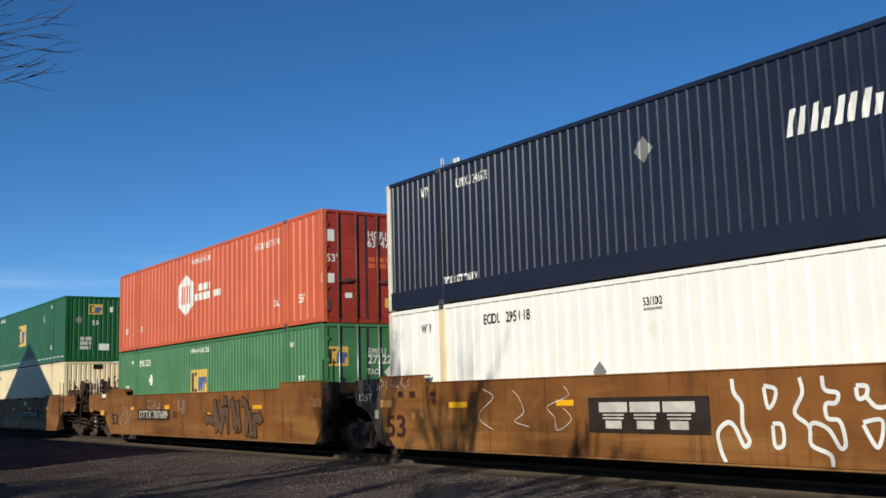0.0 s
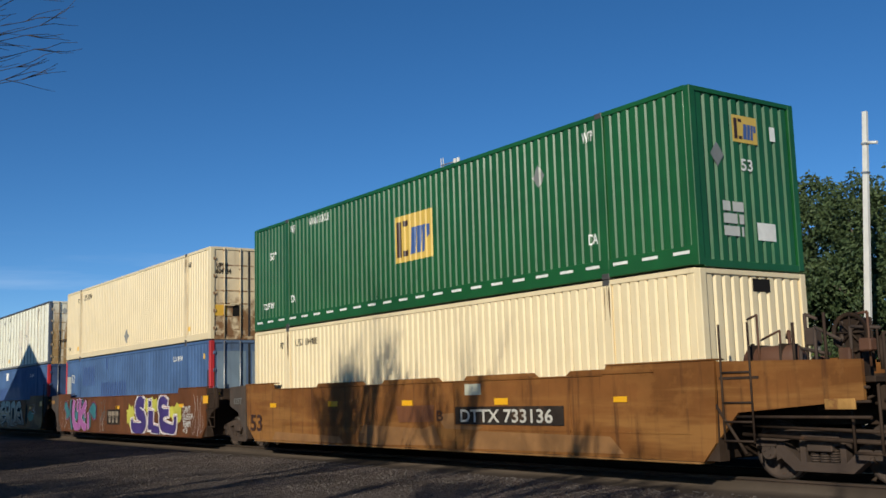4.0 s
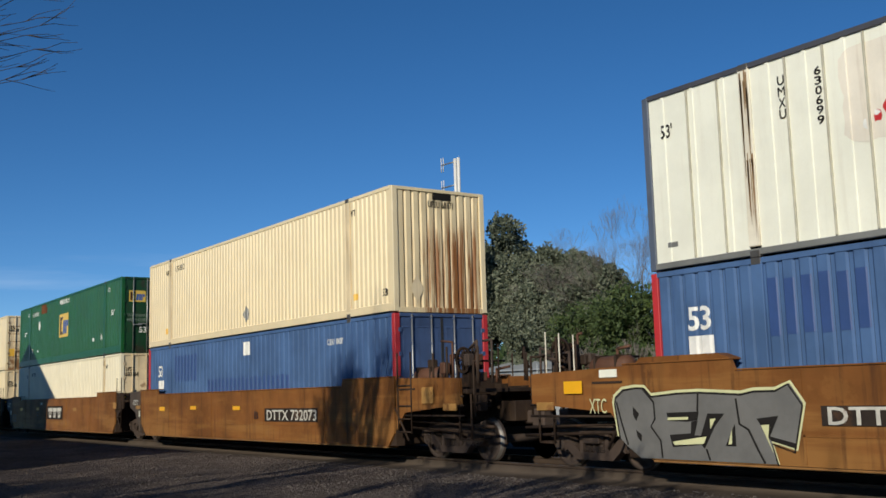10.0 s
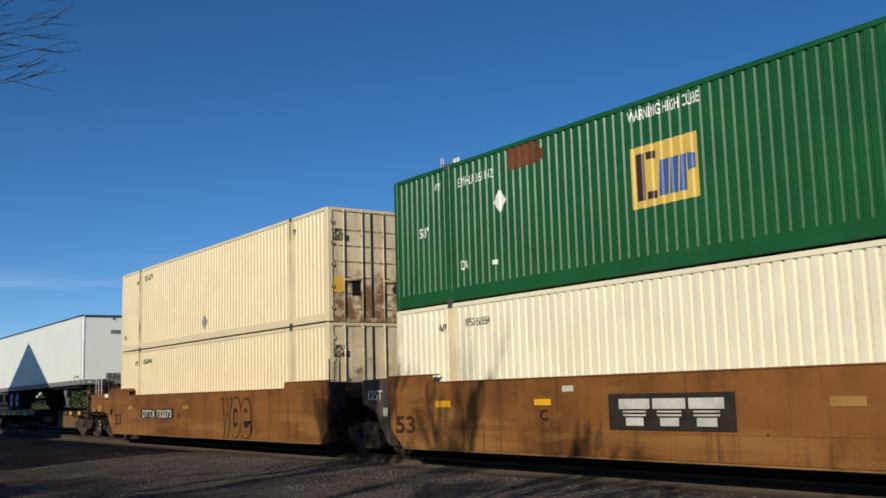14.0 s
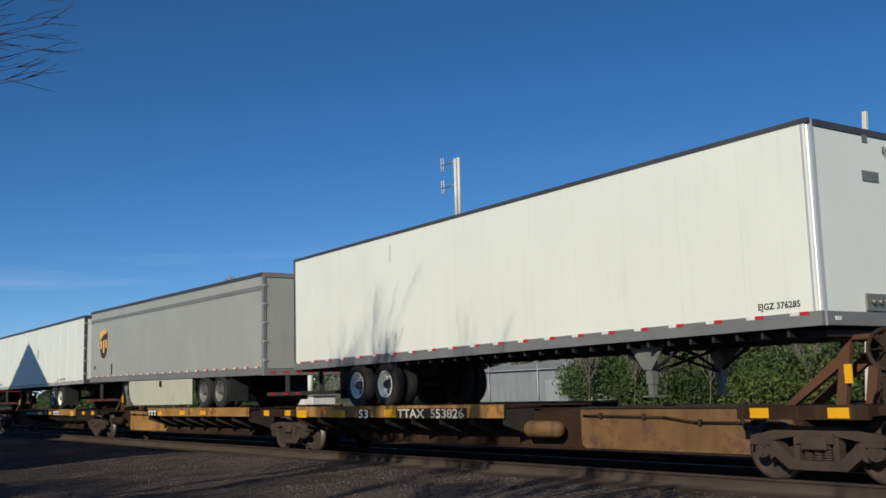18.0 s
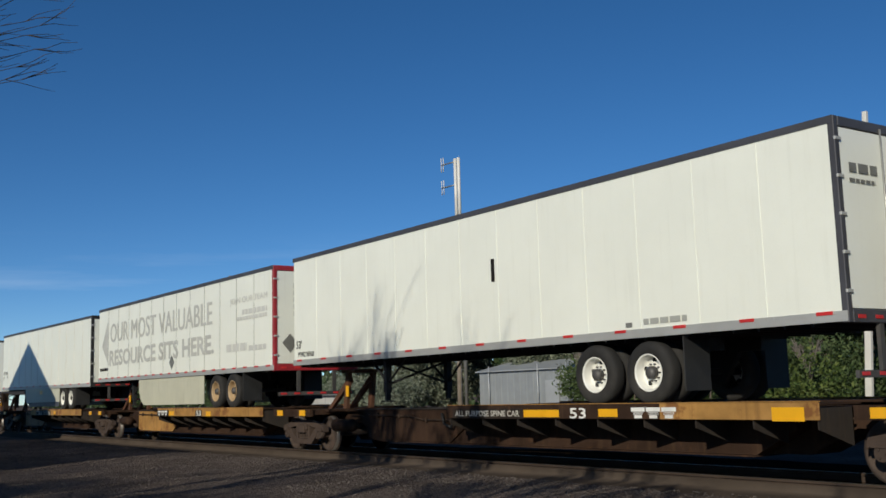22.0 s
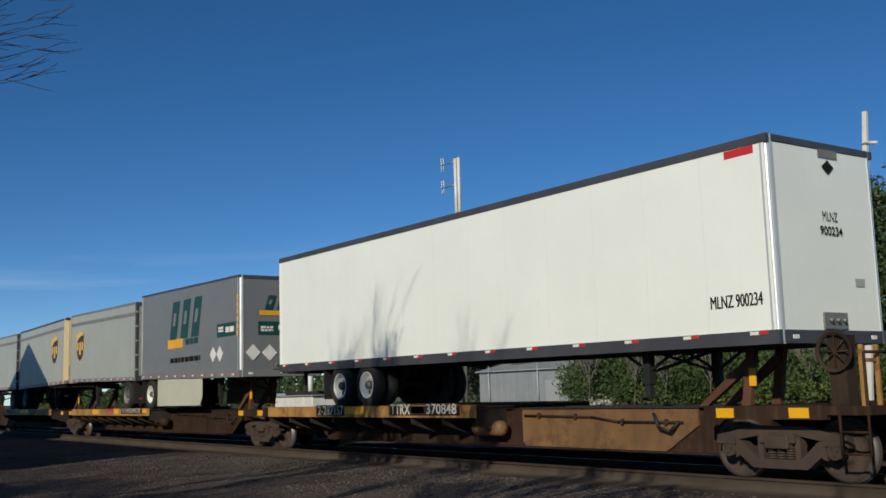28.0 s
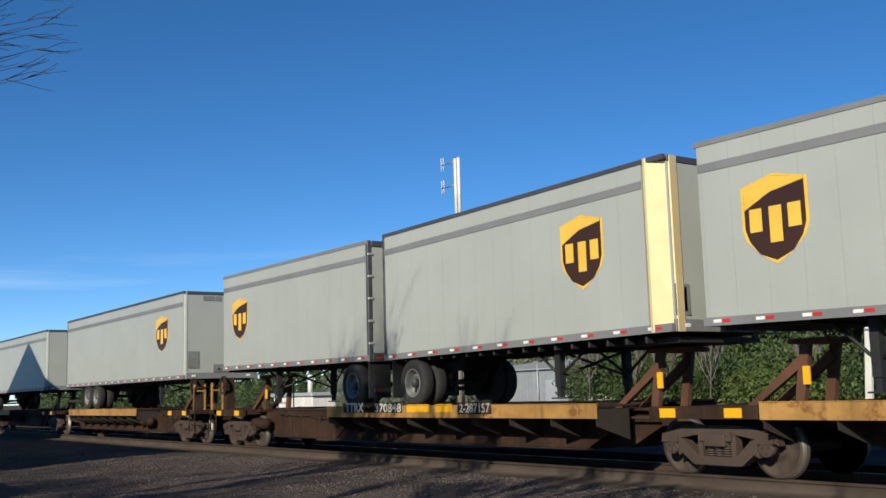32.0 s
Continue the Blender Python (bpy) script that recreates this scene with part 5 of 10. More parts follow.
    for w in wheels:
        x = w - xc
        z = ZD + 0.505
        axle = part("axle", tube(bm_new(), (x, -0.95, z), (x, 0.95, z), 0.06, seg=12), BLACK, t)
        if rim.name not in MESH["rim"]:
            me = MESH["rim"][rim.name] = MESH["rim"].get(rim.name) or rim_mesh()
            for m in (rim, DARK_STEEL, BLACK):
                me.materials.append(m)
        for s in (-1, 1):
            for y in (0.795, 1.135):
                part_of("tyre", MESH["tyre"], TYRE, axle, "dusty black tyre", pose(x, s * y, z))
        part_of("rim", MESH["rim"][rim.name], rim, axle, "", pose(x, -1.135, z))
        part_of("rim", MESH["rim"][rim.name], rim, axle, "", pose(x, 1.135, z, 0, 0, 180))
    wx = [w - xc for w in wheels]
    lo, hi = min(wx), max(wx)
    bm = bm_new()
    for s in (-1, 1):
        y0, y1 = sorted((s * 0.55, s * 0.45))
        box(bm, lo - 0.9, hi + 0.9, y0, y1, z_bot - 0.26, z_bot + 0.0)
        for x in wx:
            prism(bm, [(x - 0.45, z_bot - 0.25), (x - 0.10, 1.42), (x + 0.10, 1.42), (x + 0.45, z_bot - 0.25)], y0, y1)
    part("bogie_frame", bm, BLACK, t, "black axle frame under the trailer")
    tail = -1 if nose_leads else 1
    xm = (lo if tail < 0 else hi) + tail * 0.78
    pieces("mud_flap", [(xm - 0.01, xm + 0.01, s * 1.27, s * 0.68, 1.30, z_bot - 0.03) for s in (-1, 1)], BLACK, t)
    # landing legs near the nose
    lx = (b - 3.1 if nose_leads else a + 3.1) if legs is None else legs - xc
    for s in (-1, 1):
        bm = box(bm_new(), lx - 0.07, lx + 0.07, s * 0.85 - 0.07, s * 0.85 + 0.07, 1.42, z_bot + 0.02)
        box(bm, lx - 0.05, lx + 0.05, s * 0.85 - 0.05, s * 0.85 + 0.05, 1.24, 1.45)
        box(bm, lx - 0.13, lx + 0.13, s * 0.85 - 0.12, s * 0.85 + 0.12, 1.21, 1.235)
        pale = legs in (-118.7, -145.6)
        if pale:
            prism(bm, [(lx - 0.42, z_bot + 0.01), (lx + 0.42, z_bot + 0.01), (lx + 0.09, 1.66), (lx - 0.09, 1.66)], s * 0.93, s * 0.95)
        leg = part("landing_leg", bm, PLACARD if pale else BLACK, t, "grey landing leg with a gusset plate" if pale else "black landing leg")
        rods("leg_brace", [((lx, s * 0.85, 1.62), (lx + d * 0.75, s * 0.8, z_bot)) for d in (-1, 1)] + [((lx, s * 0.85, 1.6), (lx, -s * 0.85, z_bot - 0.05))], 0.028, BLACK, leg)
    bm = bm_new()
    kx = b - 0.9 if nose_leads else a + 0.9
    box(bm, kx - 0.75, kx + 0.75, -1.0, 1.0, z_bot - 0.06, z_bot + 0.03)
    part("kingpin_plate", bm, BLACK, t)
    pieces("cross_member", [(x - 0.025, x + 0.025, -HALF + 0.07, HALF - 0.07, z_bot - 0.055, zb((a + b) / 2) + 0.02) for x in np.arange(a + 0.3, b - 0.2, 0.45).tolist()], BLACK, t)
    if skirt:
        u, v = skirt[0] - xc, skirt[1] - xc
        low = skirt[2] if len(skirt) > 2 else 1.24
        for s in (-1, 1):
            y0, y1 = sorted((s * (HALF - 0.03), s * (HALF - 0.045)))
            n = 3
            for i in range(n):
                p, q = u + (v - u) * i / n, u + (v - u) * (i + 1) / n
                l0 = low + (0.12 if i == 0 and nose_leads is False else 0)
                pts = [(p + 0.003, low), (q - 0.003, low), (q - 0.003, z_bot + 0.02), (p + 0.003, z_bot + 0.02)]
                if i == 0 and not nose_leads:
                    pts = [(p + 0.55, low), (q - 0.003, low), (q - 0.003, z_bot + 0.02), (p + 0.003, z_bot + 0.02), (p + 0.03, 1.75), (p + 0.20, 1.42)]
                if i == n - 1 and nose_leads:
                    pts = [(p + 0.003, low), (q - 0.2, low), (q - 0.003, low + 0.25), (q - 0.003, z_bot + 0.02), (p + 0.003, z_bot + 0.02)]
                part("side_skirt", prism(bm_new(), pts, y0, y1), SKIRT, t, "cream side skirt panel")
            # a dark strip hung below this skirt's lower edge
            if low == 1.46:
                part("skirt_edge", prism(bm_new(), [(u + 0.75, low - 0.20), (v - 0.05, low - 0.20), (v - 0.01, low), (u + 0.58, low)], y0, y1), RAIL_TOP_GREY, t, "dark rubber edge under the skirt")
    if reflect:
        nr = max(3, round((b - a) / reflect_pitch(label)))
        for i in range(nr):
            x = a + 0.35 + (b - a - 0.7) * i / (nr - 1)
            z = zb(x) + refl
            for dx, m, hw in (((0.0, RED, 0.13),) if red_only else ((-0.08, WHITE, 0.075), (0.08, RED, 0.075))):
                part("reflector_strip", box(bm_new(), x + dx - hw, x + dx + hw, -HALF - 0.020, -HALF - 0.0125, z - 0.024, z + 0.024), m, t)
    return t, zb, zt


def reflect_pitch(label):
    return 0.75 if "grey" in label or "rounded bright" in label else 1.25


TRAILERS = {}
TRAILERS["t1"] = trailer(-115.08, -130.86, True, T_WHITE, "white box trailer with rounded bright nose corners", [-127.72, -126.47], corner=CHROME, bottom=T_BAND, legs=-118.7, z_top=4.95, z_bot=2.06, tilt=-0.08, end_skin=T_BRIGHT, rail_h=0.07, refl=0.18)
TRAILERS["t2"] = trailer(-132.76, -149.1, False, T_GREY, "grey box trailer with a brown and gold shield sign", [-137.15, -135.9], top_rail=RAIL_TOP_GREY, bottom=T_BAND, band=T_BAND,
                         rim=PLACARD, skirt=(-144.3, -138.1), door_frame=T_BAND, legs=-145.6, refl=0.22, z_top=5.02, z_bot=2.18, tilt=-0.18)
TRAILERS["t3"] = trailer(-149.98, -166.2, False, T_WHITE, "white box trailer with dark side scratch and closed doors", [-154.93, -153.68], door_frame=RAIL_TOP_GREY, legs=-162.3, z_top=4.98, z_bot=2.18, tilt=-0.01, posts=0.006, end_skin=T_BRIGHT, refl=0.12, red_only=True, foot=0.14)
TRAILERS["t4"] = trailer(-167.38, -183.3, False, T_WHITE, "white box trailer lettered in faded grey with dark red rear frame", [-171.5, -170.25], door_frame=RED_FRAME, rim=RIM_TAN, skirt=(-178.5, -172.4), legs=-180.2, posts=0.006, joint=PLACARD, red_only=True, refl=0.13, z_top=5.01, z_bot=2.16, tilt=-0.05, foot=0.14)
TRAILERS["t5"] = trailer(-184.3, -200.3, False, T_WHITE, "white box trailer with vertical panel joints and cream skirt", [-188.55, -187.3], door_frame=BLACK, skirt=(-195.3, -189.1, 1.46), legs=-196.9, posts=0.006, joint=WHITE_SEAM, red_only=True, refl=0.13, z_top=5.01, z_bot=2.14, tilt=-0.12, foot=0.14)
TRAILERS["t6"] = trailer(-203.52, -219.45, True, T_BRIGHT, "clean white box trailer with polished nose corners", [-216.28, -215.02], corner=CHROME, legs=-206.5, tilt=0.11, seam=1.23, z_top=5.08, z_bot=2.04, refl=0.165, rail_h=0.125, bottom=RAIL_TOP_GREY, door_frame=T_BRIGHT)
TRAILERS["t7"] = trailer(-222.1, -230.6, True, T_SLATE, "short slate-grey trailer with dark teal shapes and yellow bar", [-229.75], corner=CHROME, skirt=(-229.0, -225.0, 1.2), legs=-224.5, tilt=0.15, rail_h=0.06, door_frame=ALU, bottom=T_BAND, z_top=5.10, z_bot=2.14)
TRAILERS["t8"] = trailer(-231.25, -239.75, False, T_PUP, "short light grey trailer with a shield sign near its nose", [-232.3], bottom=T_BAND, foot=0.13, refl=0.07, rail_h=0.08, seam=0.62, band=T_BAND, rim=PLACARD, door_frame=RAIL_TOP_GREY, top_rail=T_BAND, legs=-237.2, z_top=5.10, z_bot=2.26, tilt=-0.14)
TRAILERS["t9"] = trailer(-240.4, -249.0, True, T_PUP, "short light grey trailer with a bronze corner panel", [-247.95], bottom=T_BAND, foot=0.13, refl=0.07, rail_h=0.08, seam=0.62, band=T_BAND, rim=PLACARD, corner=BRONZE, chamfer=0.43, legs=-243.6, z_top=4.98, z_bot=2.13, tilt=-0.10)
TRAILERS["t10"] = trailer(-249.68, -258.17, False, T_PUP, "short light grey trailer with its doors leading", [-250.55], bottom=T_BAND, foot=0.13, refl=0.07, rail_h=0.08, seam=0.62, band=T_BAND, rim=PLACARD, door_frame=RAIL_TOP_GREY, top_rail=T_BAND, legs=-255.3, z_top=5.0, z_bot=2.2, tilt=-0.05)
TRAILERS["t11"] = trailer(-261.4, -275.2, True, T_PUP, "light grey trailer with a shield sign by its nose", [-272.2, -271.0], bottom=T_BAND, foot=0.13, refl=0.07, rail_h=0.08, seam=0.62, band=T_BAND, rim=PLACARD, legs=-264.6, z_top=4.9, z_bot=2.05, tilt=0.0)
TRAILERS["t12"] = trailer(-278.8, -294.9, True, T_PUP, "light grey trailer at the tail of the view", [-291.9, -290.7], bottom=T_BAND, foot=0.13, refl=0.07, rail_h=0.08, seam=0.62, band=T_BAND, rim=PLACARD, legs=-282.0, z_top=4.78, z_bot=2.0, tilt=0.0)

# ---- painted marks: helpers ----
LOGO_PURPLE = mat("purple_spray_paint", (0.055, 0.030, 0.16), 0.5, var=0.2, bump=0.03)
LIME = mat("yellow_green_spray_paint", (0.55, 0.52, 0.07), 0.5, var=0.25, bump=0.03)
PINK = mat("mauve_pink_spray_paint", (0.36, 0.10, 0.30), 0.5, var=0.2, bump=0.03)
TEAL_SPRAY = mat("teal_spray_paint", (0.03, 0.16, 0.18), 0.5, var=0.25, bump=0.03)
GREEN_SPRAY = mat("green_spray_paint", (0.03, 0.18, 0.11), 0.5, var=0.25, bump=0.03)
RUST_SPRAY = mat("brown_spray_paint", (0.16, 0.05, 0.025), 0.6, var=0.3, bump=0.03)
GRAFF_GREY = mat("thin_grey_spray_paint", (0.125, 0.068, 0.036), 0.6, var=0.25, bump=0.03)
MINT = mat("mint_to_tan_spray_paint", (0.43, 0.49, 0.39), 0.5, var=0.18, scale=2.5, bump=0.03)


def fade_down(m, low, mid):
    """Sprayed fade: the paint turns from its own colour to mid and low down the sill."""
    n, l = m.node_tree.nodes, m.node_tree.links
    bs = n["Principled BSDF"]
    src = bs.inputs["Base Color"].links[0].from_socket
    tc = n.new("ShaderNodeTexCoord")
    sx = n.new("ShaderNodeSeparateXYZ")
    l.new(tc.outputs["Object"], sx.inputs[0])
    for col, a, b in ((mid, 1.32, 1.02), (low, 0.98, 0.55)):
        mr = n.new("ShaderNodeMapRange")
        mr.inputs["From Min"].default_value, mr.inputs["From Max"].default_value = a, b
        l.new(sx.outputs["Z"], mr.inputs["Value"])
        mx = n.new("ShaderNodeMix")
        mx.data_type = "RGBA"
        mx.inputs["B"].default_value = (*col, 1)
        l.new(src, mx.inputs["A"])
        l.new(mr.outputs[0], mx.inputs["Factor"])
        src = mx.outputs["Result"]
    l.new(src, bs.inputs["Base Color"])


fade_down(MINT, (0.22, 0.085, 0.035), (0.55, 0.40, 0.22))

TEXTS = {}


def text_shape(s, fat=0.0):
    """Vertices and faces of a line of writing, 0 to 1 wide and 0 to 1 high."""
    if (s, fat) not in TEXTS:
        cu = bpy.data.curves.new("writing", "FONT")
        cu.body, cu.offset, cu.resolution_u = s, fat, 3
        ob = bpy.data.objects.new("writing", cu)
        me = bpy.data.meshes.new_from_object(ob)
        co = [v.co.copy() for v in me.vertices]
        x0, x1 = min(c.x for c in co), max(c.x for c in co)
        y0, y1 = min(c.y for c in co), max(c.y for c in co)
        TEXTS[s, fat] = ([((c.x - x0) / (x1 - x0), (c.y - y0) / (y1 - y0)) for c in co], [tuple(p.vertices) for p in me.polygons])
        bpy.data.objects.remove(ob)
        bpy.data.curves.remove(cu)
        bpy.data.meshes.remove(me)
    return TEXTS[s, fat]


WALLS = {}
for key_, (a_, b_) in STACKS.items():
    WALLS[a_.name] = {"a": "navy", "b": "groove", "c": "green", "d": "corr", "e": "panel", "f": "corr", "g": "green", "h": "corr"}[key_]
    WALLS[b_.name] = {"a": "panel", "b": "green", "c": "corr", "d": "fine", "e": "fine", "f": "fine", "g": "corr", "h": "corr"}[key_]


def wall_rows(owner):
    kind = WALLS.get(owner.name)
    if not kind:
        return None
    k = L53 / 2
    rows = []
    for a, b in ((-k + 0.11, -k + 1.96), (-k + 2.16, k - 2.16), (k - 1.96, k - 0.11)):
        rows += profile(kind, a, b)
    for x in (-k + 2.06, k - 2.06):         # the lifting posts stand flush with the ribs
        rows += [(x - 0.0995, 0), (x + 0.0995, 0)]
    return sorted(set(rows))


def side_y(owner):
    name = owner.name.split(".")[0]
    return {"shipping_container": -HALF + 0.018, "well_car": -YS - 0.010, "semi_trailer": -HALF - 0.001, "spine_car": -1.495}[name]


def lay(owner, name, verts, faces, material, lift=0.004, label=""):
    """Lays flat shapes, given as (x along the train, z), on the near side of a thing; on ribbed walls they follow the ribs."""
    x_at, y = owner.location.x, side_y(owner)
    bm = bm_new()
    vs = [bm.verts.new((v[0] - x_at, -v[2] if len(v) > 2 else 0, v[1])) for v in verts]
    for f in faces:
        try:
            bm.faces.new([vs[i] for i in f])
        except ValueError:
            pass
    rows = wall_rows(owner)
    if rows:
        lo, hi = min(v.co.x for v in vs), max(v.co.x for v in vs)
        for x, d in rows:
            if lo + 0.003 < x < hi - 0.003:
                bmesh.ops.bisect_plane(bm, geom=bm.verts[:] + bm.edges[:] + bm.faces[:], plane_co=(x, 0, 0), plane_no=(1, 0, 0))
        xs, ds = [r[0] for r in rows], [r[1] for r in rows]
        for v in bm.verts:
            v.co.y += y + float(np.interp(v.co.x, xs, ds)) - lift
    else:
        for v in bm.verts:
            v.co.y += y - lift
    bm.normal_update()
    for f in bm.faces:
        if f.normal.y > 0:
            f.normal_flip()
    return part(name, bm, material, owner, label)


def lay_end(owner, name, verts, faces, material, lift=0.004, label=""):
    """The same on the leading end: (y, z)."""
    kind = owner.name.split(".")[0]
    k = L53 / 2 - 0.029 if kind == "shipping_container" else owner["nose"]
    bm = bm_new()
    vs = [bm.verts.new((k + lift, y, z)) for y, z in verts]
    for f in faces:
        try:
            bm.faces.new([vs[i] for i in f])
        except ValueError:
            pass
    bm.normal_update()
    for f in bm.faces:
        if f.normal.x < 0:
            f.normal_flip()
    return part(name, bm, material, owner, label)


for tr_, xf_, xb_ in (("t1", -115.08, -130.86), ("t2", -132.76, -149.1), ("t3", -149.98, -166.2), ("t4", -167.38, -183.3), ("t5", -184.3, -200.3), ("t6", -203.52, -219.45), ("t7", -222.1, -230.6), ("t8", -231.25, -239.75),
                      ("t9", -240.4, -249.0), ("t10", -249.68, -258.17), ("t11", -261.4, -275.2)):
    TRAILERS[tr_][0]["nose"] = (xf_ - xb_) / 2 + 0.001


def letter(owner, x0, x1, z0, z1, s, material, fat=0.018, lift=0.008, name="lettering"):
    if "M" in s:               # this letter takes no offset: two passes, side by side
        v, f = text_shape(s, 0.0)
        d = fat * (z1 - z0)
        for k in (-1, 1):
            lay(owner, name, [(x0 + a * (x1 - x0) + k * d, z0 + b * (z1 - z0)) for a, b in v], f, material, lift + 0.0006 * k)
        return
    v, f = text_shape(s, fat)
    lay(owner, name, [(x0 + a * (x1 - x0), z0 + b * (z1 - z0)) for a, b in v], f, material, lift)


def end_letter(owner, y0, y1, z0, z1, s, material):
    v, f = text_shape(s, 0.0 if "M" in s else 0.018)
    return lay_end(owner, "lettering", [(y0 + a * (y1 - y0), z0 + b * (z1 - z0)) for a, b in v], f, material, 0.008)


def quad(x0, x1, z0, z1):
    return [(x0, z0), (x1, z0), (x1, z1), (x0, z1)], [(0, 1, 2, 3)]


def patch(owner, x0, x1, z0, z1, material, name):
    if name in ("faded_patch", "repainted_patch", "primer_patch", "stain", "grey_streak"):     # uneven, rounded outline
        rnd = random.Random(round(x0 * 100))
        n, pts = 28, []
        for i in range(n):
            t = 2 * math.pi * i / n
            c, s = math.cos(t), math.sin(t)
            e = (abs(c) ** 16 + abs(s) ** 16) ** (-1 / 16) if name == "repainted_patch" else (abs(c) ** 14 + abs(s) ** 14) ** (-1 / 14)
            pts.append(((x0 + x1) / 2 + (x1 - x0) / 2 * c * e * rnd.uniform(*((0.98, 1.01) if name == "repainted_patch" else (0.90, 1.04))), (z0 + z1) / 2 + (z1 - z0) / 2 * s * e * rnd.uniform(*((0.99, 1.005) if name == "repainted_patch" else (0.94, 1.02)))))
        for i in range(n):          # one corner worn away
            if name != "repainted_patch" and pts[i][0] > x0 + 0.62 * (x1 - x0) and pts[i][1] > z0 + 0.55 * (z1 - z0) and rnd.random() < 0.6:
                pts[i] = (pts[i][0] - 0.10 * (x1 - x0), pts[i][1] - 0.08 * (z1 - z0))
        return lay(owner, name, pts, [tuple(range(n))], material)
    return lay(owner, name, *quad(x0, x1, z0, z1), material)


def drips(owner, x, z_top, longest, n, seed, spread=0.08):
    """Rust that has run down from a lifting post in thin tapering lines."""
    rnd = random.Random(seed)
    for i in range(n):
        a, w, ln = x + rnd.uniform(-spread, spread), rnd.uniform(0.006, 0.017), longest * rnd.uniform(0.25, 1.0)
        zt = z_top - rnd.uniform(0, 0.5) * (longest - ln)
        pts = [(a - w, zt), (a + w, zt), (a + w * rnd.uniform(0.5, 1.2), zt - 0.4 * ln), (a + w * 0.2, zt - ln), (a - w * 0.2, zt - ln), (a - w * rnd.uniform(0.5, 1.2), zt - 0.5 * ln)]
        lay(owner, "rust_run", pts, [tuple(range(6))], DRIP, 0.022)


def rib_patch(owner, x0, x1, z0, z1):
    """Fresh blue paint rolled over the outer faces of the ribs alone, bar by bar."""
    rows = wall_rows(owner)
    xs = [owner.location.x + r[0] for r, q in zip(rows, rows[1:]) if r[1] == 0 and q[1] == 0 and 0.05 < q[0] - r[0] < 0.19]
    for i, x in enumerate(x for x in xs if x0 - 0.08 < x < x1 - 0.07):
        lay(owner, "repainted_bar", *quad(x - 0.018, x + 0.168, z0 + 0.012 * ((i * 7) % 3), z1 - 0.015 * ((i * 5) % 3)), BLUE_PATCH)


def end_patch(owner, y0, y1, z0, z1, material, name):
    return lay_end(owner, name, *quad(y0, y1, z0, z1), material)


def diamond_shape(x0, x1, z0, z1):
    xm, zm = (x0 + x1) / 2, (z0 + z1) / 2
    return [(xm, z0), (x1, zm), (xm, z1), (x0, zm)], [(0, 1, 2, 3)]


def diamond(owner, x0, x1, z0, z1, material):
    return lay(owner, "placard", *diamond_shape(x0, x1, z0, z1), material, 0.008, "diamond placard plate")


def end_diamond(owner, y0, y1, z0, z1, material):
    return lay_end(owner, "placard", *diamond_shape(y0, y1, z0, z1), material, 0.008, "diamond placard plate")


def bar_shapes(x0, x1, z0, z1, rows):
    """Word-like bars in rows, in place of a name that is not lettered."""
    rnd = random.Random(round(x0 * 1000))
    v, f = [], []
    h = (z1 - z0) / rows
    for r in range(rows):
        x, end = x0, x1 - (rnd.uniform(0, 0.3) * (x1 - x0) if r else 0)
        zz = z1 - (r + 1) * h
        while x < end - 1e-3:
            w = min(h * rnd.uniform(0.9, 1.9), end - x)
            i = len(v)
            v += [(x, zz + 0.12 * h), (x + w, zz + 0.12 * h), (x + w, zz + 0.9 * h), (x, zz + 0.9 * h)]
            f.append((i, i + 1, i + 2, i + 3))
            x += w + h * 0.25
    return v, f


def bars(owner, x0, x1, z0, z1, material, rows):
    return lay(owner, "lettering_bar", *bar_shapes(x0, x1, z0, z1, rows), material, 0.009)


def end_bars(owner, y0, y1, z0, z1, material, rows):
    return lay_end(owner, "lettering_bar", *bar_shapes(y0, y1, z0, z1, rows), material, 0.009)


def board(put, owner, x0, x1, z0, z1):
    """A yellow sign with a dark and a blue block."""
    put(owner, "sign_panel", *quad(x0, x1, z0, z1), LOGO_YELLOW, 0.005, "yellow square sign with dark and blue blocks")
    w, h = x1 - x0, z1 - z0

    def sub(pts, m):
        put(owner, "sign_block", [(x0 + a * w, z0 + b * h) for a, b in pts], [tuple(range(len(pts)))], m, 0.009)
    sub([(0.07, 0.12), (0.20, 0.12), (0.20, 0.88), (0.07, 0.88)], LOGO_DARK)
    sub([(0.24, 0.12), (0.38, 0.12), (0.38, 0.24), (0.24, 0.24)], LOGO_DARK)
    sub([(0.24, 0.76), (0.38, 0.76), (0.38, 0.88), (0.24, 0.88)], LOGO_DARK)
    for a, c in ((0.42, 0.14), (0.58, 0.12), (0.72, 0.09)):
        sub([(a, 0.14), (a + c, 0.14), (a + c + 0.03, 0.70), (a + 0.03, 0.70)], LOGO_BLUE)
    sub([(0.85, 0.42), (0.95, 0.46), (0.95, 0.68), (0.85, 0.70)], LOGO_BLUE)


def sign_board(owner, x0, x1, z0, z1, _):
    board(lay, owner, x0, x1, z0, z1)


def end_sign_board(owner, y0, y1, z0, z1, _):
    board(lay_end, owner, y0, y1, z0, z1)


def slant_marks(owner, x0, x1, z0, z1, material, n):
    """Slanting white shapes in place of a name."""
    w, k = (x1 - x0) / n, 0.22 * (z1 - z0)
    for i in range(n):
        for u0, u1, top in ((0.08, 0.34, 1.0), (0.54, 0.80, 0.72 if i % 2 else 1.0)):
            a, b, h = x0 + (i + u0) * w, x0 + (i + u1) * w, z0 + top * (z1 - z0)
            lay(owner, "slant_mark", [(a, z0), (b, z0), (b + k * top, h), (a + k * top, h)], [(0, 1, 2, 3)], material, 0.009)


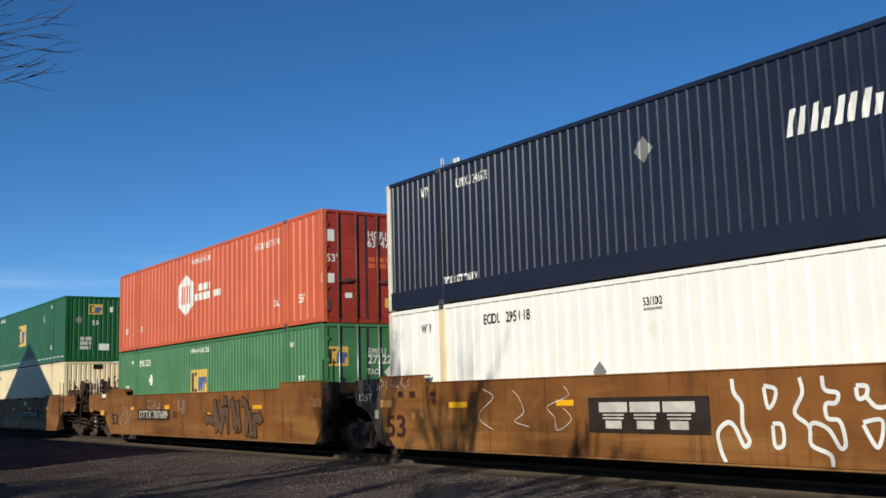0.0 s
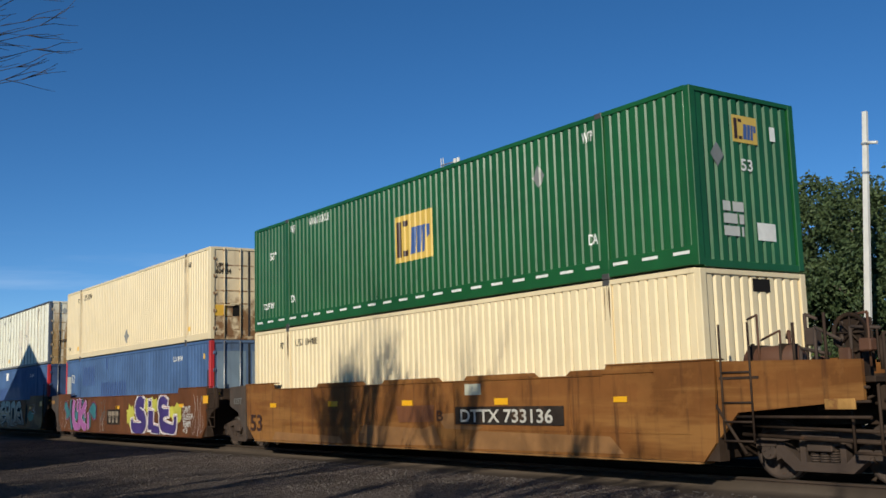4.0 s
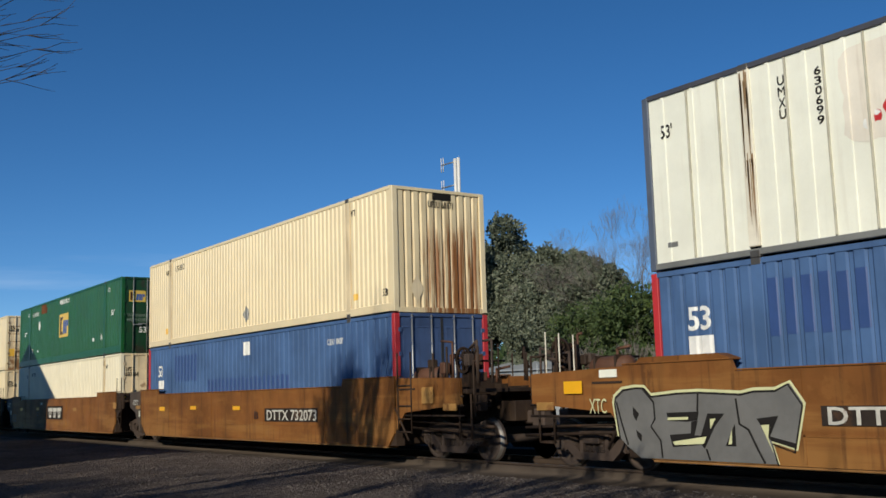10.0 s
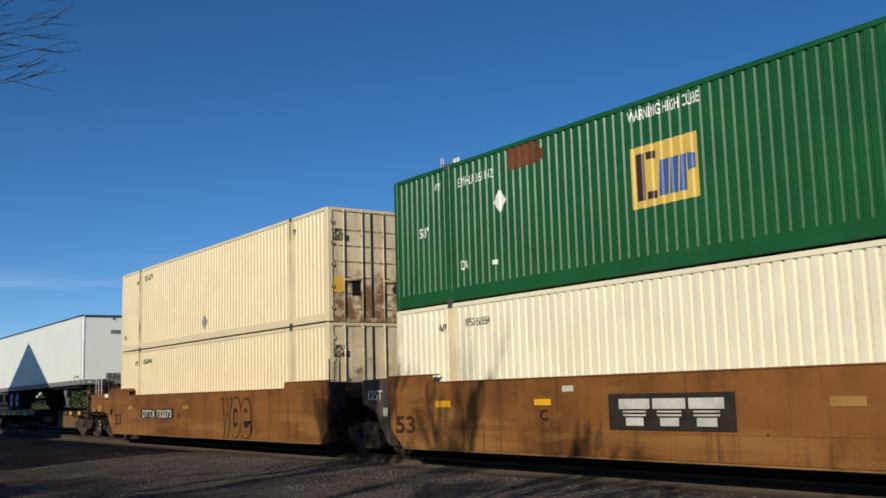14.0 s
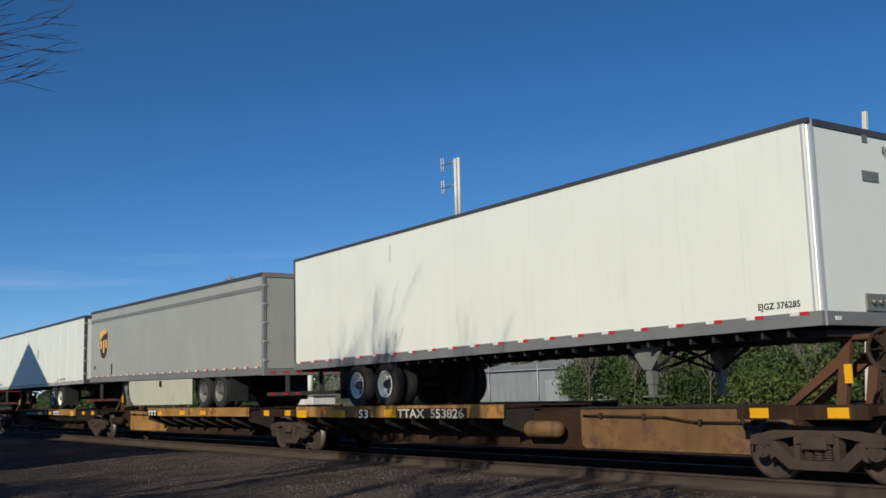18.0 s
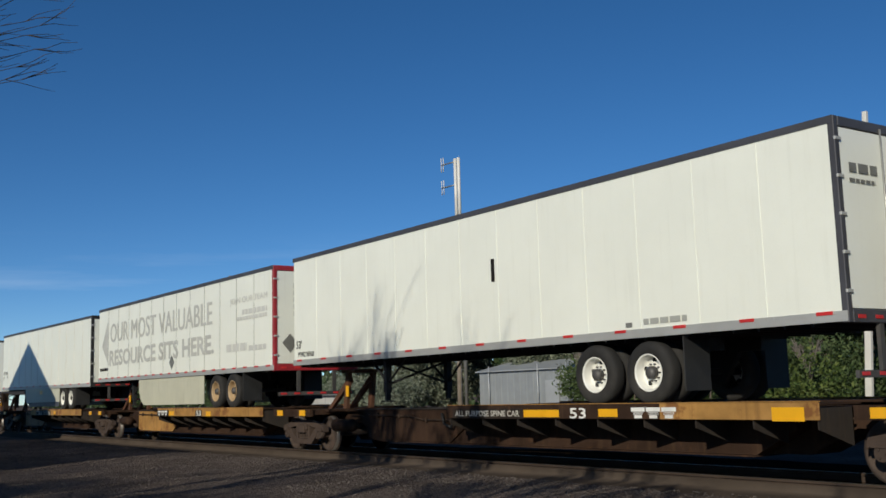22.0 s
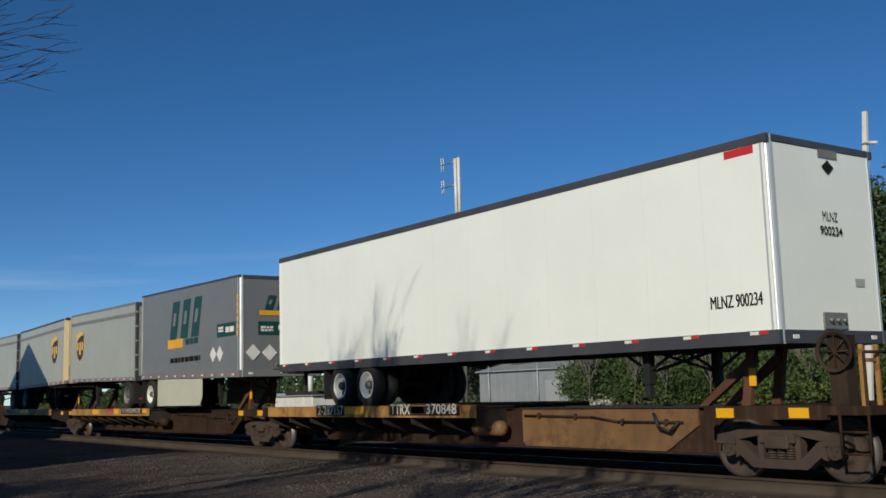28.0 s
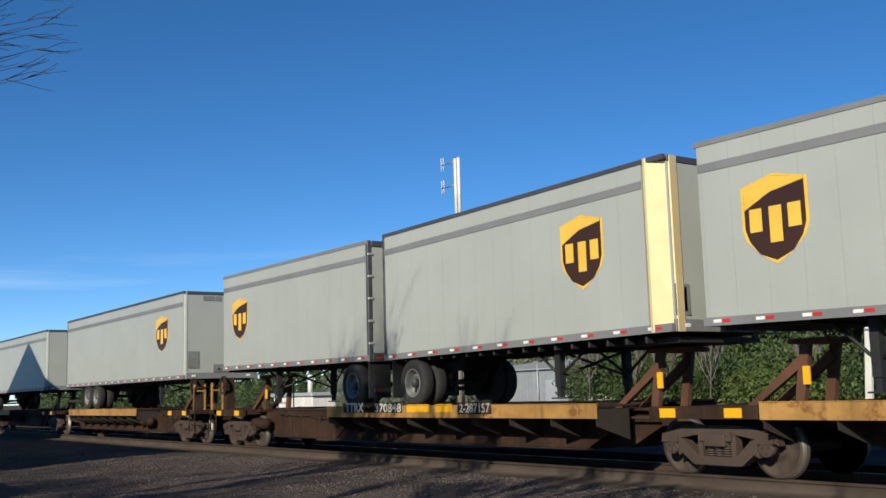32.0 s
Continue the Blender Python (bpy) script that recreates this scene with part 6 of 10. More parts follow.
def block_marks(owner, x0, x1, z0, z1, material, n):
    """Bold blocks with striped joints in place of a company's letters."""
    w, h = (x1 - x0) / n, z1 - z0
    for i in range(n):
        a = x0 + i * w
        lay(owner, "sign_block", *quad(a + 0.04 * w, a + 0.96 * w, z0 + 0.62 * h, z1), material, 0.009)
        lay(owner, "sign_block", *quad(a + 0.24 * w, a + 0.76 * w, z0, z0 + 0.30 * h), material, 0.009)
        for j in range(2):
            lay(owner, "sign_stripe", *quad(a + 0.16 * w, a + 0.84 * w, z0 + (0.36 + 0.13 * j) * h, z0 + (0.42 + 0.13 * j) * h), material, 0.009)


def hexagon(owner, x0, x1, z0, z1, material, inner):
    xm, w, h = (x0 + x1) / 2, x1 - x0, z1 - z0
    pts = [(xm, z0), (x1, z0 + 0.25 * h), (x1, z0 + 0.75 * h), (xm, z1), (x0, z0 + 0.75 * h), (x0, z0 + 0.25 * h)]
    lay(owner, "hexagon_sign", pts, [tuple(range(6))], material, 0.005, "white hexagon sign")
    for a, b, c, d in ((0.22, 0.30, 0.28, 0.72), (0.36, 0.44, 0.28, 0.72), (0.56, 0.64, 0.28, 0.72), (0.70, 0.78, 0.28, 0.72)):
        lay(owner, "hexagon_bar", *quad(x0 + a * w, x0 + b * w, z0 + c * h, z0 + d * h), inner, 0.009)


def dashes(owner, x0, x1, z0, z1, material, n):
    k = L53 / 2
    for i in range(n):
        x = owner.location.x - k + 0.35 + i * (L53 - 0.7) / (n - 1)
        bm = box(bm_new(), x - owner.location.x - 0.17, x - owner.location.x + 0.17, -HALF - 0.001, -HALF + 0.02, ZM + 0.215, ZM + 0.265)
        part("white_dash", bm, material, owner)


def shield(owner, x0, x1, z0, z1, _):
    """A brown shield edged in gold, its upper part gold; pale blocks in place of the letters."""
    w, h = x1 - x0, z1 - z0

    def shape(m):
        return [(x0 + m * w, z1 - 0.10 * h), (x0 + 0.5 * w, z1 - m * h * 0.6), (x1 - m * w, z1 - 0.10 * h), (x1 - m * w, z0 + 0.42 * h), (x1 - 0.06 * w - m * w, z0 + 0.28 * h), (x0 + 0.75 * w, z0 + 0.13 * h), (x0 + 0.5 * w, z0 + m * h),
                (x0 + 0.25 * w, z0 + 0.13 * h), (x0 + 0.06 * w + m * w, z0 + 0.28 * h), (x0 + m * w, z0 + 0.42 * h)]
    a, b = shape(0.0), shape(0.045)
    lay(owner, "shield_sign", a, [tuple(range(10))], LOGO_GOLD, 0.004, "brown and gold shield sign")
    lay(owner, "shield_field", b, [tuple(range(10))], LOGO_DARK, 0.008)
    top = [(x0 + 0.05 * w, z1 - 0.10 * h), (x0 + 0.5 * w, z1 - 0.03 * h), (x1 - 0.05 * w, z1 - 0.10 * h), (x1 - 0.05 * w, z1 - 0.13 * h), (x0 + 0.45 * w, z1 - 0.20 * h), (x0 + 0.05 * w, z1 - 0.36 * h)]
    lay(owner, "shield_crest", top, [tuple(range(6))], LOGO_GOLD, 0.012)
    for a_ in (0.12, 0.42, 0.70):
        lay(owner, "shield_block", *quad(x0 + a_ * w, x0 + (a_ + 0.19) * w, z0 + (0.24 if a_ == 0.42 else 0.38) * h, z0 + 0.64 * h), LOGO_GOLD, 0.012)


def three_marks(put, owner, x0, x1, z0, z1):
    """Three slanting dark teal shapes."""
    w, h = x1 - x0, z1 - z0
    for a in (0.0, 0.34, 0.67):
        pts = [(a, 0.0), (a + 0.22, 0.0), (a + 0.33, 1.0), (a + 0.11, 1.0)]
        put(owner, "teal_mark", [(x0 + p * w, z0 + q * h) for p, q in pts], [(0, 1, 2, 3)], LOGO_TEAL, 0.006)
        pts = [(a + 0.10, 0.36), (a + 0.18, 0.36), (a + 0.22, 0.70), (a + 0.14, 0.70)]
        put(owner, "teal_gap", [(x0 + p * w, z0 + q * h) for p, q in pts], [(0, 1, 2, 3)], T_SLATE, 0.010)


def teal_marks(owner, x0, x1, z0, z1, _):
    three_marks(lay, owner, x0, x1, z0, z1)


def teal_marks_end(owner, y0, y1, z0, z1, _):
    three_marks(lay_end, owner, y0, y1, z0, z1)


def arrow_mark(owner, x0, x1, z0, z1, material):
    h = z1 - z0
    lay(owner, "grey_arrow", [(x0, z0 + 0.42 * h), (x1, z0), (x1 - 0.1, z1)], [(0, 1, 2)], material)


def stroke(pts, w):
    """A ribbon of width w along (x, z) points."""
    v, f = [], []
    for i, p in enumerate(pts):
        q, r = pts[max(0, i - 1)], pts[min(len(pts) - 1, i + 1)]
        d = Vector((r[0] - q[0], r[1] - q[1]))
        d = d.normalized() if d.length > 1e-6 else Vector((1, 0))
        n = Vector((-d.y, d.x)) * w / 2
        v += [(p[0] + n.x, p[1] + n.y), (p[0] - n.x, p[1] - n.y)]
        if i:
            f.append((2 * i - 2, 2 * i - 1, 2 * i + 1, 2 * i))
    return v, f


def scrawl(owner, x0, x1, z0, z1, material, seed, n, w=0.030, top=1.56):
    """Sprayed outline letters that cannot be read: a few looping lines."""
    rnd = random.Random(seed)
    z1 = min(z1, top)
    z0 = max(z0, 0.30)
    cw = (x1 - x0) / n
    for i in range(n):
        cx = x0 + (i + 0.5) * cw
        a = [(cx + cw * rnd.uniform(-0.42, 0.42), z1 - (z1 - z0) * k / 4 + rnd.uniform(-0.06, 0.06)) for k in range(5)]
        if rnd.random() < 0.5:
            a += [(cx + cw * 0.45, z0 + 0.25 * (z1 - z0)), (cx + cw * 0.2, z0 + 0.55 * (z1 - z0))]
        pts = []
        for j in range(len(a) - 1):
            p0, p1, p2, p3 = a[max(0, j - 1)], a[j], a[j + 1], a[min(len(a) - 1, j + 2)]
            for s in range(6):
                t = s / 6
                pts.append(tuple(0.5 * (2 * p1[m] + (p2[m] - p0[m]) * t + (2 * p0[m] - 5 * p1[m] + 4 * p2[m] - p3[m]) * t * t + (3 * p1[m] - p0[m] - 3 * p2[m] + p3[m]) * t ** 3) for m in (0, 1)))
        pts = [(p[0], min(top, max(0.29, p[1]))) for p in pts]
        v, f = stroke(pts, w)
        lay(owner, "sprayed_line", v, f, material, 0.006 + 0.001 * i)


def splash(owner, x0, x1, z0, z1, material, seed):
    rnd = random.Random(seed)
    n = 22
    z1, z0 = min(z1, 1.56), max(z0, 0.29)
    pts = [((x0 + x1) / 2 + (x1 - x0) / 2 * math.cos(2 * math.pi * i / n) * rnd.uniform(0.6, 1.0), (z0 + z1) / 2 + (z1 - z0) / 2 * math.sin(2 * math.pi * i / n) * rnd.uniform(0.6, 1.0)) for i in range(n)]
    c = len(pts)
    pts.append(((x0 + x1) / 2, (z0 + z1) / 2))
    lay(owner, "sprayed_cloud", pts, [(i, (i + 1) % n, c) for i in range(n)], material, 0.0045, "cloud of spray paint")


def graffiti(owner, x0, x1, z0, z1, s, fill, line, halo):
    """Fat sprayed letters: a halo, an outline and a filling, each laid on the last."""
    z1, z0 = min(z1, 1.55), max(z0, 0.30)
    n = len(s)
    w = (x1 - x0) / n
    for i, ch in enumerate(s):
        a, b = x0 + i * w - 0.02 * w, x0 + (i + 1) * w + 0.02 * w
        up = z1 - (0.0 if i % 2 else 0.04)
        for fat, m, lift, grow in ((0.085, halo, 0.006, 0.075), (0.065, line, 0.009, 0.04), (0.022, fill, 0.012, 0.0)):
            v, f = text_shape(ch, fat)
            lay(owner, "sprayed_letter", [(a - grow + p * (b - a + 2 * grow) + 0.10 * (q - 0.5) * w, max(0.285, z0 - grow + q * (up - z0 + 2 * grow))) for p, q in v], f, m, lift)


def smooth_path(a, steps=6):
    pts = []
    for j in range(len(a) - 1):
        p0, p1, p2, p3 = a[max(0, j - 1)], a[j], a[j + 1], a[min(len(a) - 1, j + 2)]
        for s in range(steps):
            t = s / steps
            pts.append(tuple(0.5 * (2 * p1[m] + (p2[m] - p0[m]) * t + (2 * p0[m] - 5 * p1[m] + 4 * p2[m] - p3[m]) * t * t + (3 * p1[m] - p0[m] - 3 * p2[m] + p3[m]) * t ** 3) for m in (0, 1, 2)))
    return pts + [tuple(a[-1])]


def spray(owner, x0, strokes, layers, lift, name="sprayed_letter", low=0.285, top=1.565):
    """A sprayed letter of broad strokes, rows (x, z, width); layers: (material, extra width), the lowest first."""
    for k, (m, grow) in enumerate(layers):
        v, f = [], []
        for st in strokes:
            pts = smooth_path(st)
            d0 = Vector((pts[0][0] - pts[1][0], pts[0][1] - pts[1][1])).normalized() * grow / 2
            d1 = Vector((pts[-1][0] - pts[-2][0], pts[-1][1] - pts[-2][1])).normalized() * grow / 2
            pts[0] = (pts[0][0] + d0.x, pts[0][1] + d0.y, pts[0][2])
            pts[-1] = (pts[-1][0] + d1.x, pts[-1][1] + d1.y, pts[-1][2])
            b = len(v)
            for i, p in enumerate(pts):
                q, r = pts[max(0, i - 1)], pts[min(len(pts) - 1, i + 1)]
                d = Vector((r[0] - q[0], r[1] - q[1])).normalized()
                w = (p[2] + grow) / 2
                for e in (1, -1):
                    v.append((x0 + p[0] - e * d.y * w, min(top, max(low, p[1] + e * d.x * w)), 0.00002 * i))
                if i:
                    f.append((b + 2 * i - 2, b + 2 * i - 1, b + 2 * i + 1, b + 2 * i))
        for j, st in enumerate(strokes):         # each stroke a hair above the last
            n0 = sum((len(q) - 1) * 6 + 1 for q in strokes[:j]) * 2
            n1 = n0 + ((len(st) - 1) * 6 + 1) * 2
            lay(owner, name, v[n0:n1], [tuple(i - n0 for i in g) for g in f if n0 <= g[0] < n1], m, lift + 0.0016 * k + 0.00025 * j)


def torn(owner, x0, x1, z0, z1, material, seed):
    """Scraps of a torn sticker."""
    rnd = random.Random(seed)
    for i in range(5):
        cx, cz, r = rnd.uniform(x0, x1), rnd.uniform(z0, z1), rnd.uniform(0.04, 0.10)
        n = 7
        lay(owner, "sticker_scrap", [(cx + r * rnd.uniform(0.3, 1.0) * math.cos(6.283 * i / n), cz + 1.6 * r * rnd.uniform(0.3, 1.0) * math.sin(6.283 * i / n)) for i in range(n)], [tuple(range(n))], material if i % 3 else WHITE, 0.005 + 0.001 * i)

# ---- lettering and marks ----
# navy and white stack
slant_marks(STACKS["a"][0], 44.93, 46.91, 4.82, 5.21, WHITE, 5)
letter(STACKS["a"][0], 36.94, 38.00, 5.55, 5.74, "UMXU 246578", WHITE, 0.0)
letter(STACKS["a"][0], 36.39, 37.56, 3.50, 3.76, "TOP LIFT ONLY", WHITE)
letter(STACKS["a"][0], 35.59, 35.91, 5.55, 5.77, "WTP", WHITE)
diamond(STACKS["a"][0], 41.98, 42.41, 5.01, 5.47, PLACARD)
letter(STACKS["a"][1], 37.71, 39.13, 2.67, 2.88, "ECDU  295 018", BLACK_INK)
letter(STACKS["a"][1], 42.00, 42.43, 2.68, 2.82, "53/102", BLACK_INK)
bars(STACKS["a"][1], 41.99, 42.42, 2.60, 2.65, PLACARD, 1)
letter(STACKS["a"][1], 35.50, 35.90, 2.64, 2.82, "WTP", BLACK_INK)
diamond(STACKS["a"][1], 40.74, 41.11, 1.49, 1.83, PLACARD)
diamond(STACKS["a"][1], 42.07, 42.33, 2.16, 2.44, WHITE_OLD)
patch(CARS["a"], 36.93, 37.55, 1.08, 1.19, YELLOW, "reflector")
patch(CARS["a"], 40.16, 40.61, 1.10, 1.20, YELLOW, "reflector")
patch(CARS["a"], 40.97, 43.56, 0.66, 1.23, WORN_BLACK, "sign_panel")
block_marks(CARS["a"], 41.20, 43.31, 0.73, 1.15, WORN_WHITE, 3)
scrawl(CARS["a"], 37.77, 40.59, 0.69, 1.41, WHITE, 13, 3, 0.010)
letter(CARS["a"], 33.42, 33.99, 1.24, 1.40, "125T", GREY_INK)
patch(CARS["a"], 34.08, 34.23, 0.86, 1.04, SKIRT, "label")
patch(CARS["a"], 34.33, 34.82, 1.10, 1.26, SPINE_YELLOW, "reflector")
# orange and green stack
hexagon(STACKS["b"][0], 21.11, 22.44, 4.07, 5.41, WHITE, ORANGE)
bars(STACKS["b"][0], 22.86, 23.74, 4.74, 5.02, WHITE, 1)
bars(STACKS["b"][0], 22.54, 23.88, 4.44, 4.73, WHITE, 1)
bars(STACKS["b"][0], 24.06, 24.66, 4.46, 4.72, WHITE, 1)
letter(STACKS["b"][0], 22.29, 23.82, 5.66, 5.83, "WARNING HIGH CUBE", WHITE)
letter(STACKS["b"][0], 27.14, 28.64, 5.49, 5.68, "HGIU 637474", WHITE, 0.0)
letter(STACKS["b"][0], 28.34, 28.60, 3.81, 4.00, "DA", WHITE)
letter(STACKS["b"][0], 29.80, 30.15, 3.79, 4.02, "53'", WHITE)
letter(STACKS["b"][0], 15.71, 16.11, 3.83, 4.05, "53'", WHITE)
letter(STACKS["b"][0], 17.41, 17.64, 3.83, 4.02, "DA", WHITE)
end_patch(STACKS["b"][0], -1.22, -0.93, 5.26, 5.56, WHITE, "white_mark")
end_letter(STACKS["b"][0], -1.17, -0.85, 4.73, 4.94, "53'", WHITE)
end_patch(STACKS["b"][0], -1.31, -0.94, 4.20, 4.44, WHITE, "white_label")
end_letter(STACKS["b"][0], 0.06, 0.62, 5.39, 5.59, "HGIU", WHITE)
end_letter(STACKS["b"][0], 0.04, 0.83, 5.16, 5.40, "637474", WHITE)
end_bars(STACKS["b"][0], 0.06, 0.84, 4.60, 4.92, ORANGE, 2)
end_patch(STACKS["b"][0], 0.54, 0.84, 3.60, 3.85, LOGO_YELLOW, "yellow_label")
end_patch(STACKS["b"][0], -0.64, -0.43, 3.83, 3.96, WHITE, "white_label")
end_patch(STACKS["b"][0], -1.24, -1.03, 3.48, 3.79, DARK_STEEL, "stain")
sign_board(STACKS["b"][1], 22.24, 23.63, 1.53, 2.31, 0)
letter(STACKS["b"][1], 22.18, 23.72, 2.82, 2.98, "WARNING HIGH CUBE", WHITE)
diamond(STACKS["b"][1], 18.29, 18.76, 1.88, 2.31, WHITE)
letter(STACKS["b"][1], 17.31, 18.49, 2.59, 2.81, "EMHU 272223", WHITE, 0.0)
letter(STACKS["b"][1], 29.73, 30.11, 1.75, 1.92, "53'", WHITE)
letter(STACKS["b"][1], 29.26, 29.52, 2.66, 2.80, "WTP", WHITE)
letter(STACKS["b"][1], 16.42, 16.67, 2.68, 2.83, "WTP", WHITE)
letter(STACKS["b"][1], 15.80, 16.18, 1.77, 1.95, "53'", WHITE)
end_sign_board(STACKS["b"][1], -1.17, -0.57, 2.11, 2.60, 0)
end_letter(STACKS["b"][1], 0.02, 0.53, 2.37, 2.56, "EMHU", WHITE)
end_letter(STACKS["b"][1], -0.00, 0.83, 2.16, 2.38, "272223", WHITE)
end_diamond(STACKS["b"][1], 0.47, 0.88, 1.74, 2.15, WHITE)
end_letter(STACKS["b"][1], -0.03, 0.33, 1.89, 2.04, "TAO", WHITE)
patch(CARS["b"], 18.16, 21.28, 0.75, 1.10, WORN_BLACK, "number_panel")
letter(CARS["b"], 18.36, 21.10, 0.80, 1.06, "DTTX 787689", WORN_WHITE)
letter(CARS["b"], 15.25, 16.00, 0.56, 0.95, "53", LOGO_DARK)
letter(CARS["b"], 21.61, 21.86, 0.83, 1.03, "B", LOGO_DARK)
patch(CARS["b"], 13.88, 14.35, 0.90, 1.08, YELLOW, "reflector")
patch(CARS["b"], 17.41, 17.78, 1.09, 1.19, YELLOW, "reflector")
patch(CARS["b"], 20.81, 21.27, 1.10, 1.23, YELLOW, "reflector")
patch(CARS["b"], 31.16, 31.59, 1.12, 1.32, SPINE_YELLOW, "reflector")
patch(CARS["b"], 27.65, 28.24, 1.09, 1.19, YELLOW, "reflector")
patch(CARS["b"], 24.38, 24.69, 0.88, 0.99, YELLOW, "reflector")
scrawl(CARS["b"], 19.18, 20.40, 1.06, 1.41, WHITE, 22, 3, 0.010)
scrawl(CARS["b"], 21.89, 22.73, 1.02, 1.41, WHITE, 23, 4, 0.010)
scrawl(CARS["b"], 21.84, 22.55, 0.45, 0.95, BLACK_INK, 24, 2, 0.014)
scrawl(CARS["b"], 16.27, 17.62, 0.59, 1.39, GREY_INK, 25, 3, 0.014)
# first green and cream stack
sign_board(STACKS["c"][0], -1.34, 0.15, 4.25, 5.29, 0)
letter(STACKS["c"][0], 4.91, 5.18, 5.64, 5.83, "WTP", WHITE)
diamond(STACKS["c"][0], 3.50, 3.87, 5.07, 5.50, PLACARD)
letter(STACKS["c"][0], 4.96, 5.19, 3.83, 4.02, "DA", WHITE)
letter(STACKS["c"][0], -5.45, -4.38, 5.73, 5.92, "WARNING HIGH CUBE", WHITE)
letter(STACKS["c"][0], -7.76, -7.42, 5.10, 5.31, "53'", WHITE)
letter(STACKS["c"][0], -8.17, -7.49, 3.77, 3.94, "TOP LIFT ONLY", WHITE)
letter(STACKS["c"][0], -6.50, -6.23, 5.67, 5.88, "WTP", WHITE)
letter(STACKS["c"][0], -6.49, -6.25, 3.84, 4.03, "DA", WHITE)
dashes(STACKS["c"][0], -8.64, 6.17, 2.56, 2.70, WHITE, 24)
end_sign_board(STACKS["c"][0], -0.29, 0.33, 5.27, 5.72, 0)
end_letter(STACKS["c"][0], -0.13, 0.16, 4.80, 5.00, "53", WHITE)
end_patch(STACKS["c"][0], 0.18, 0.64, 3.68, 3.97, WHITE, "white_label")
end_bars(STACKS["c"][0], -0.64, -0.14, 3.69, 4.29, GREY_INK, 3)
end_bars(STACKS["c"][0], 0.65, 0.79, 5.34, 5.65, WHITE, 1)
end_diamond(STACKS["c"][0], -0.86, -0.54, 4.81, 5.22, PLACARD)
letter(STACKS["c"][1], -6.27, -5.09, 2.68, 2.86, "UPSU  60 44 88", BLACK_INK, 0.0)
letter(STACKS["c"][1], -7.20, -6.94, 2.65, 2.82, "WTP", BLACK_INK)
patch(STACKS["c"][1], 4.86, 4.93, 2.86, 3.08, CREAM_DIRTY, "dent")
end_patch(STACKS["c"][1], -0.04, 0.39, 2.84, 3.05, BLACK_INK, "dark_mark")
patch(CARS["c"], 1.28, 4.49, 0.76, 1.10, WORN_BLACK, "number_panel")
letter(CARS["c"], 1.46, 4.20, 0.80, 1.05, "DTTX 733136", WORN_WHITE)
letter(CARS["c"], 0.63, 0.87, 0.82, 1.03, "B", LOGO_DARK)
patch(CARS["c"], -7.11, -6.75, 1.12, 1.23, YELLOW, "reflector")
patch(CARS["c"], -3.93, -3.47, 1.13, 1.25, YELLOW, "reflector")
patch(CARS["c"], -0.66, -0.25, 1.13, 1.24, YELLOW, "reflector")
patch(CARS["c"], 2.55, 2.96, 1.13, 1.25, YELLOW, "reflector")
patch(CARS["c"], 5.71, 6.02, 1.15, 1.24, YELLOW, "reflector")
patch(CARS["c"], 1.62, 2.14, 1.32, 1.53, SKIRT, "pale_label")
TAN_SILL = mat("bleached_tan_sill_paint", (0.265, 0.128, 0.044), 0.62, var=0.25, streak=0.3, streak_col=(0.20, 0.09, 0.03), bump=0.1)
RED_SILL = mat("redder_repainted_sill", (0.165, 0.060, 0.022), 0.6, var=0.25, streak=0.4, streak_col=(0.09, 0.04, 0.02), bump=0.1)
for car_, m_, pts_ in (("c", TAN_SILL, [(-2.3, 0.72), (0.1, 0.66), (0.52, 0.74), (0.80, 0.34), (-1.85, 0.29), (-2.6, 0.34)]), ("c", TAN_SILL, [(0.62, 0.95), (1.24, 0.98), (1.24, 0.74), (2.2, 0.72), (2.0, 0.66), (0.9, 0.67)]),
                       ("c", TAN_SILL, [(2.0, 0.64), (5.6, 0.60), (5.9, 0.33), (1.6, 0.30)]), ("c", TAN_SILL, [(-6.8, 0.50), (-3.4, 0.44), (-3.2, 0.29), (-7.0, 0.29)]), ("c", RED_SILL, [(-0.9, 1.12), (0.55, 1.14), (0.5, 0.80), (-0.8, 0.78)])):
    lay(CARS[car_], "sill_stain", pts_, [tuple(range(len(pts_)))], m_, 0.002, "bleached paint on the sill" if m_ is TAN_SILL else "redder repainted paint on the sill")
letter(CARS["a"], 34.55, 35.32, 0.47, 0.94, "53", LOGO_DARK)
letter(CARS["a"], 36.26, 36.47, 1.30, 1.42, "40", LOGO_DARK)
letter(CARS["a"], 36.32, 36.47, 1.16, 1.28, "20", LOGO_DARK)
patch(CARS["a"], 35.56, 36.03, 0.86, 0.98, SPINE_YELLOW, "faded_reflector")
bars(CARS["a"], 35.05, 35.26, 1.29, 1.45, LOGO_DARK, 1)
bars(CARS["a"], 35.50, 35.71, 1.28, 1.44, LOGO_DARK, 1)
scrawl(CARS["a"], 33.63, 35.59, 1.49, 1.75, GREY_INK, 61, 9, 0.014, 1.72)
spray(CARS["b"], 24.20, [[(-0.00, 0.80, 0.06), (0.20, 0.81, 0.35), (0.28, 0.81, 0.21), (0.76, 0.74, 0.25)], [(0.80, 1.34, 0.18), (0.90, 0.91, 0.31), (1.09, 0.50, 0.43)], [(1.08, 1.33, 0.13), (1.28, 1.03, 0.22), (1.83, 1.04, 0.21)], [(1.58, 1.44, 0.17), (1.59, 1.21, 0.25)], [(1.47, 0.92, 0.21), (1.23, 0.43, 0.21)], [(1.71, 0.92, 0.17), (1.80, 0.41, 0.08)]], [(BLACK_INK, 0.065), (GRAFF_GREY, 0.0)], 0.0060)
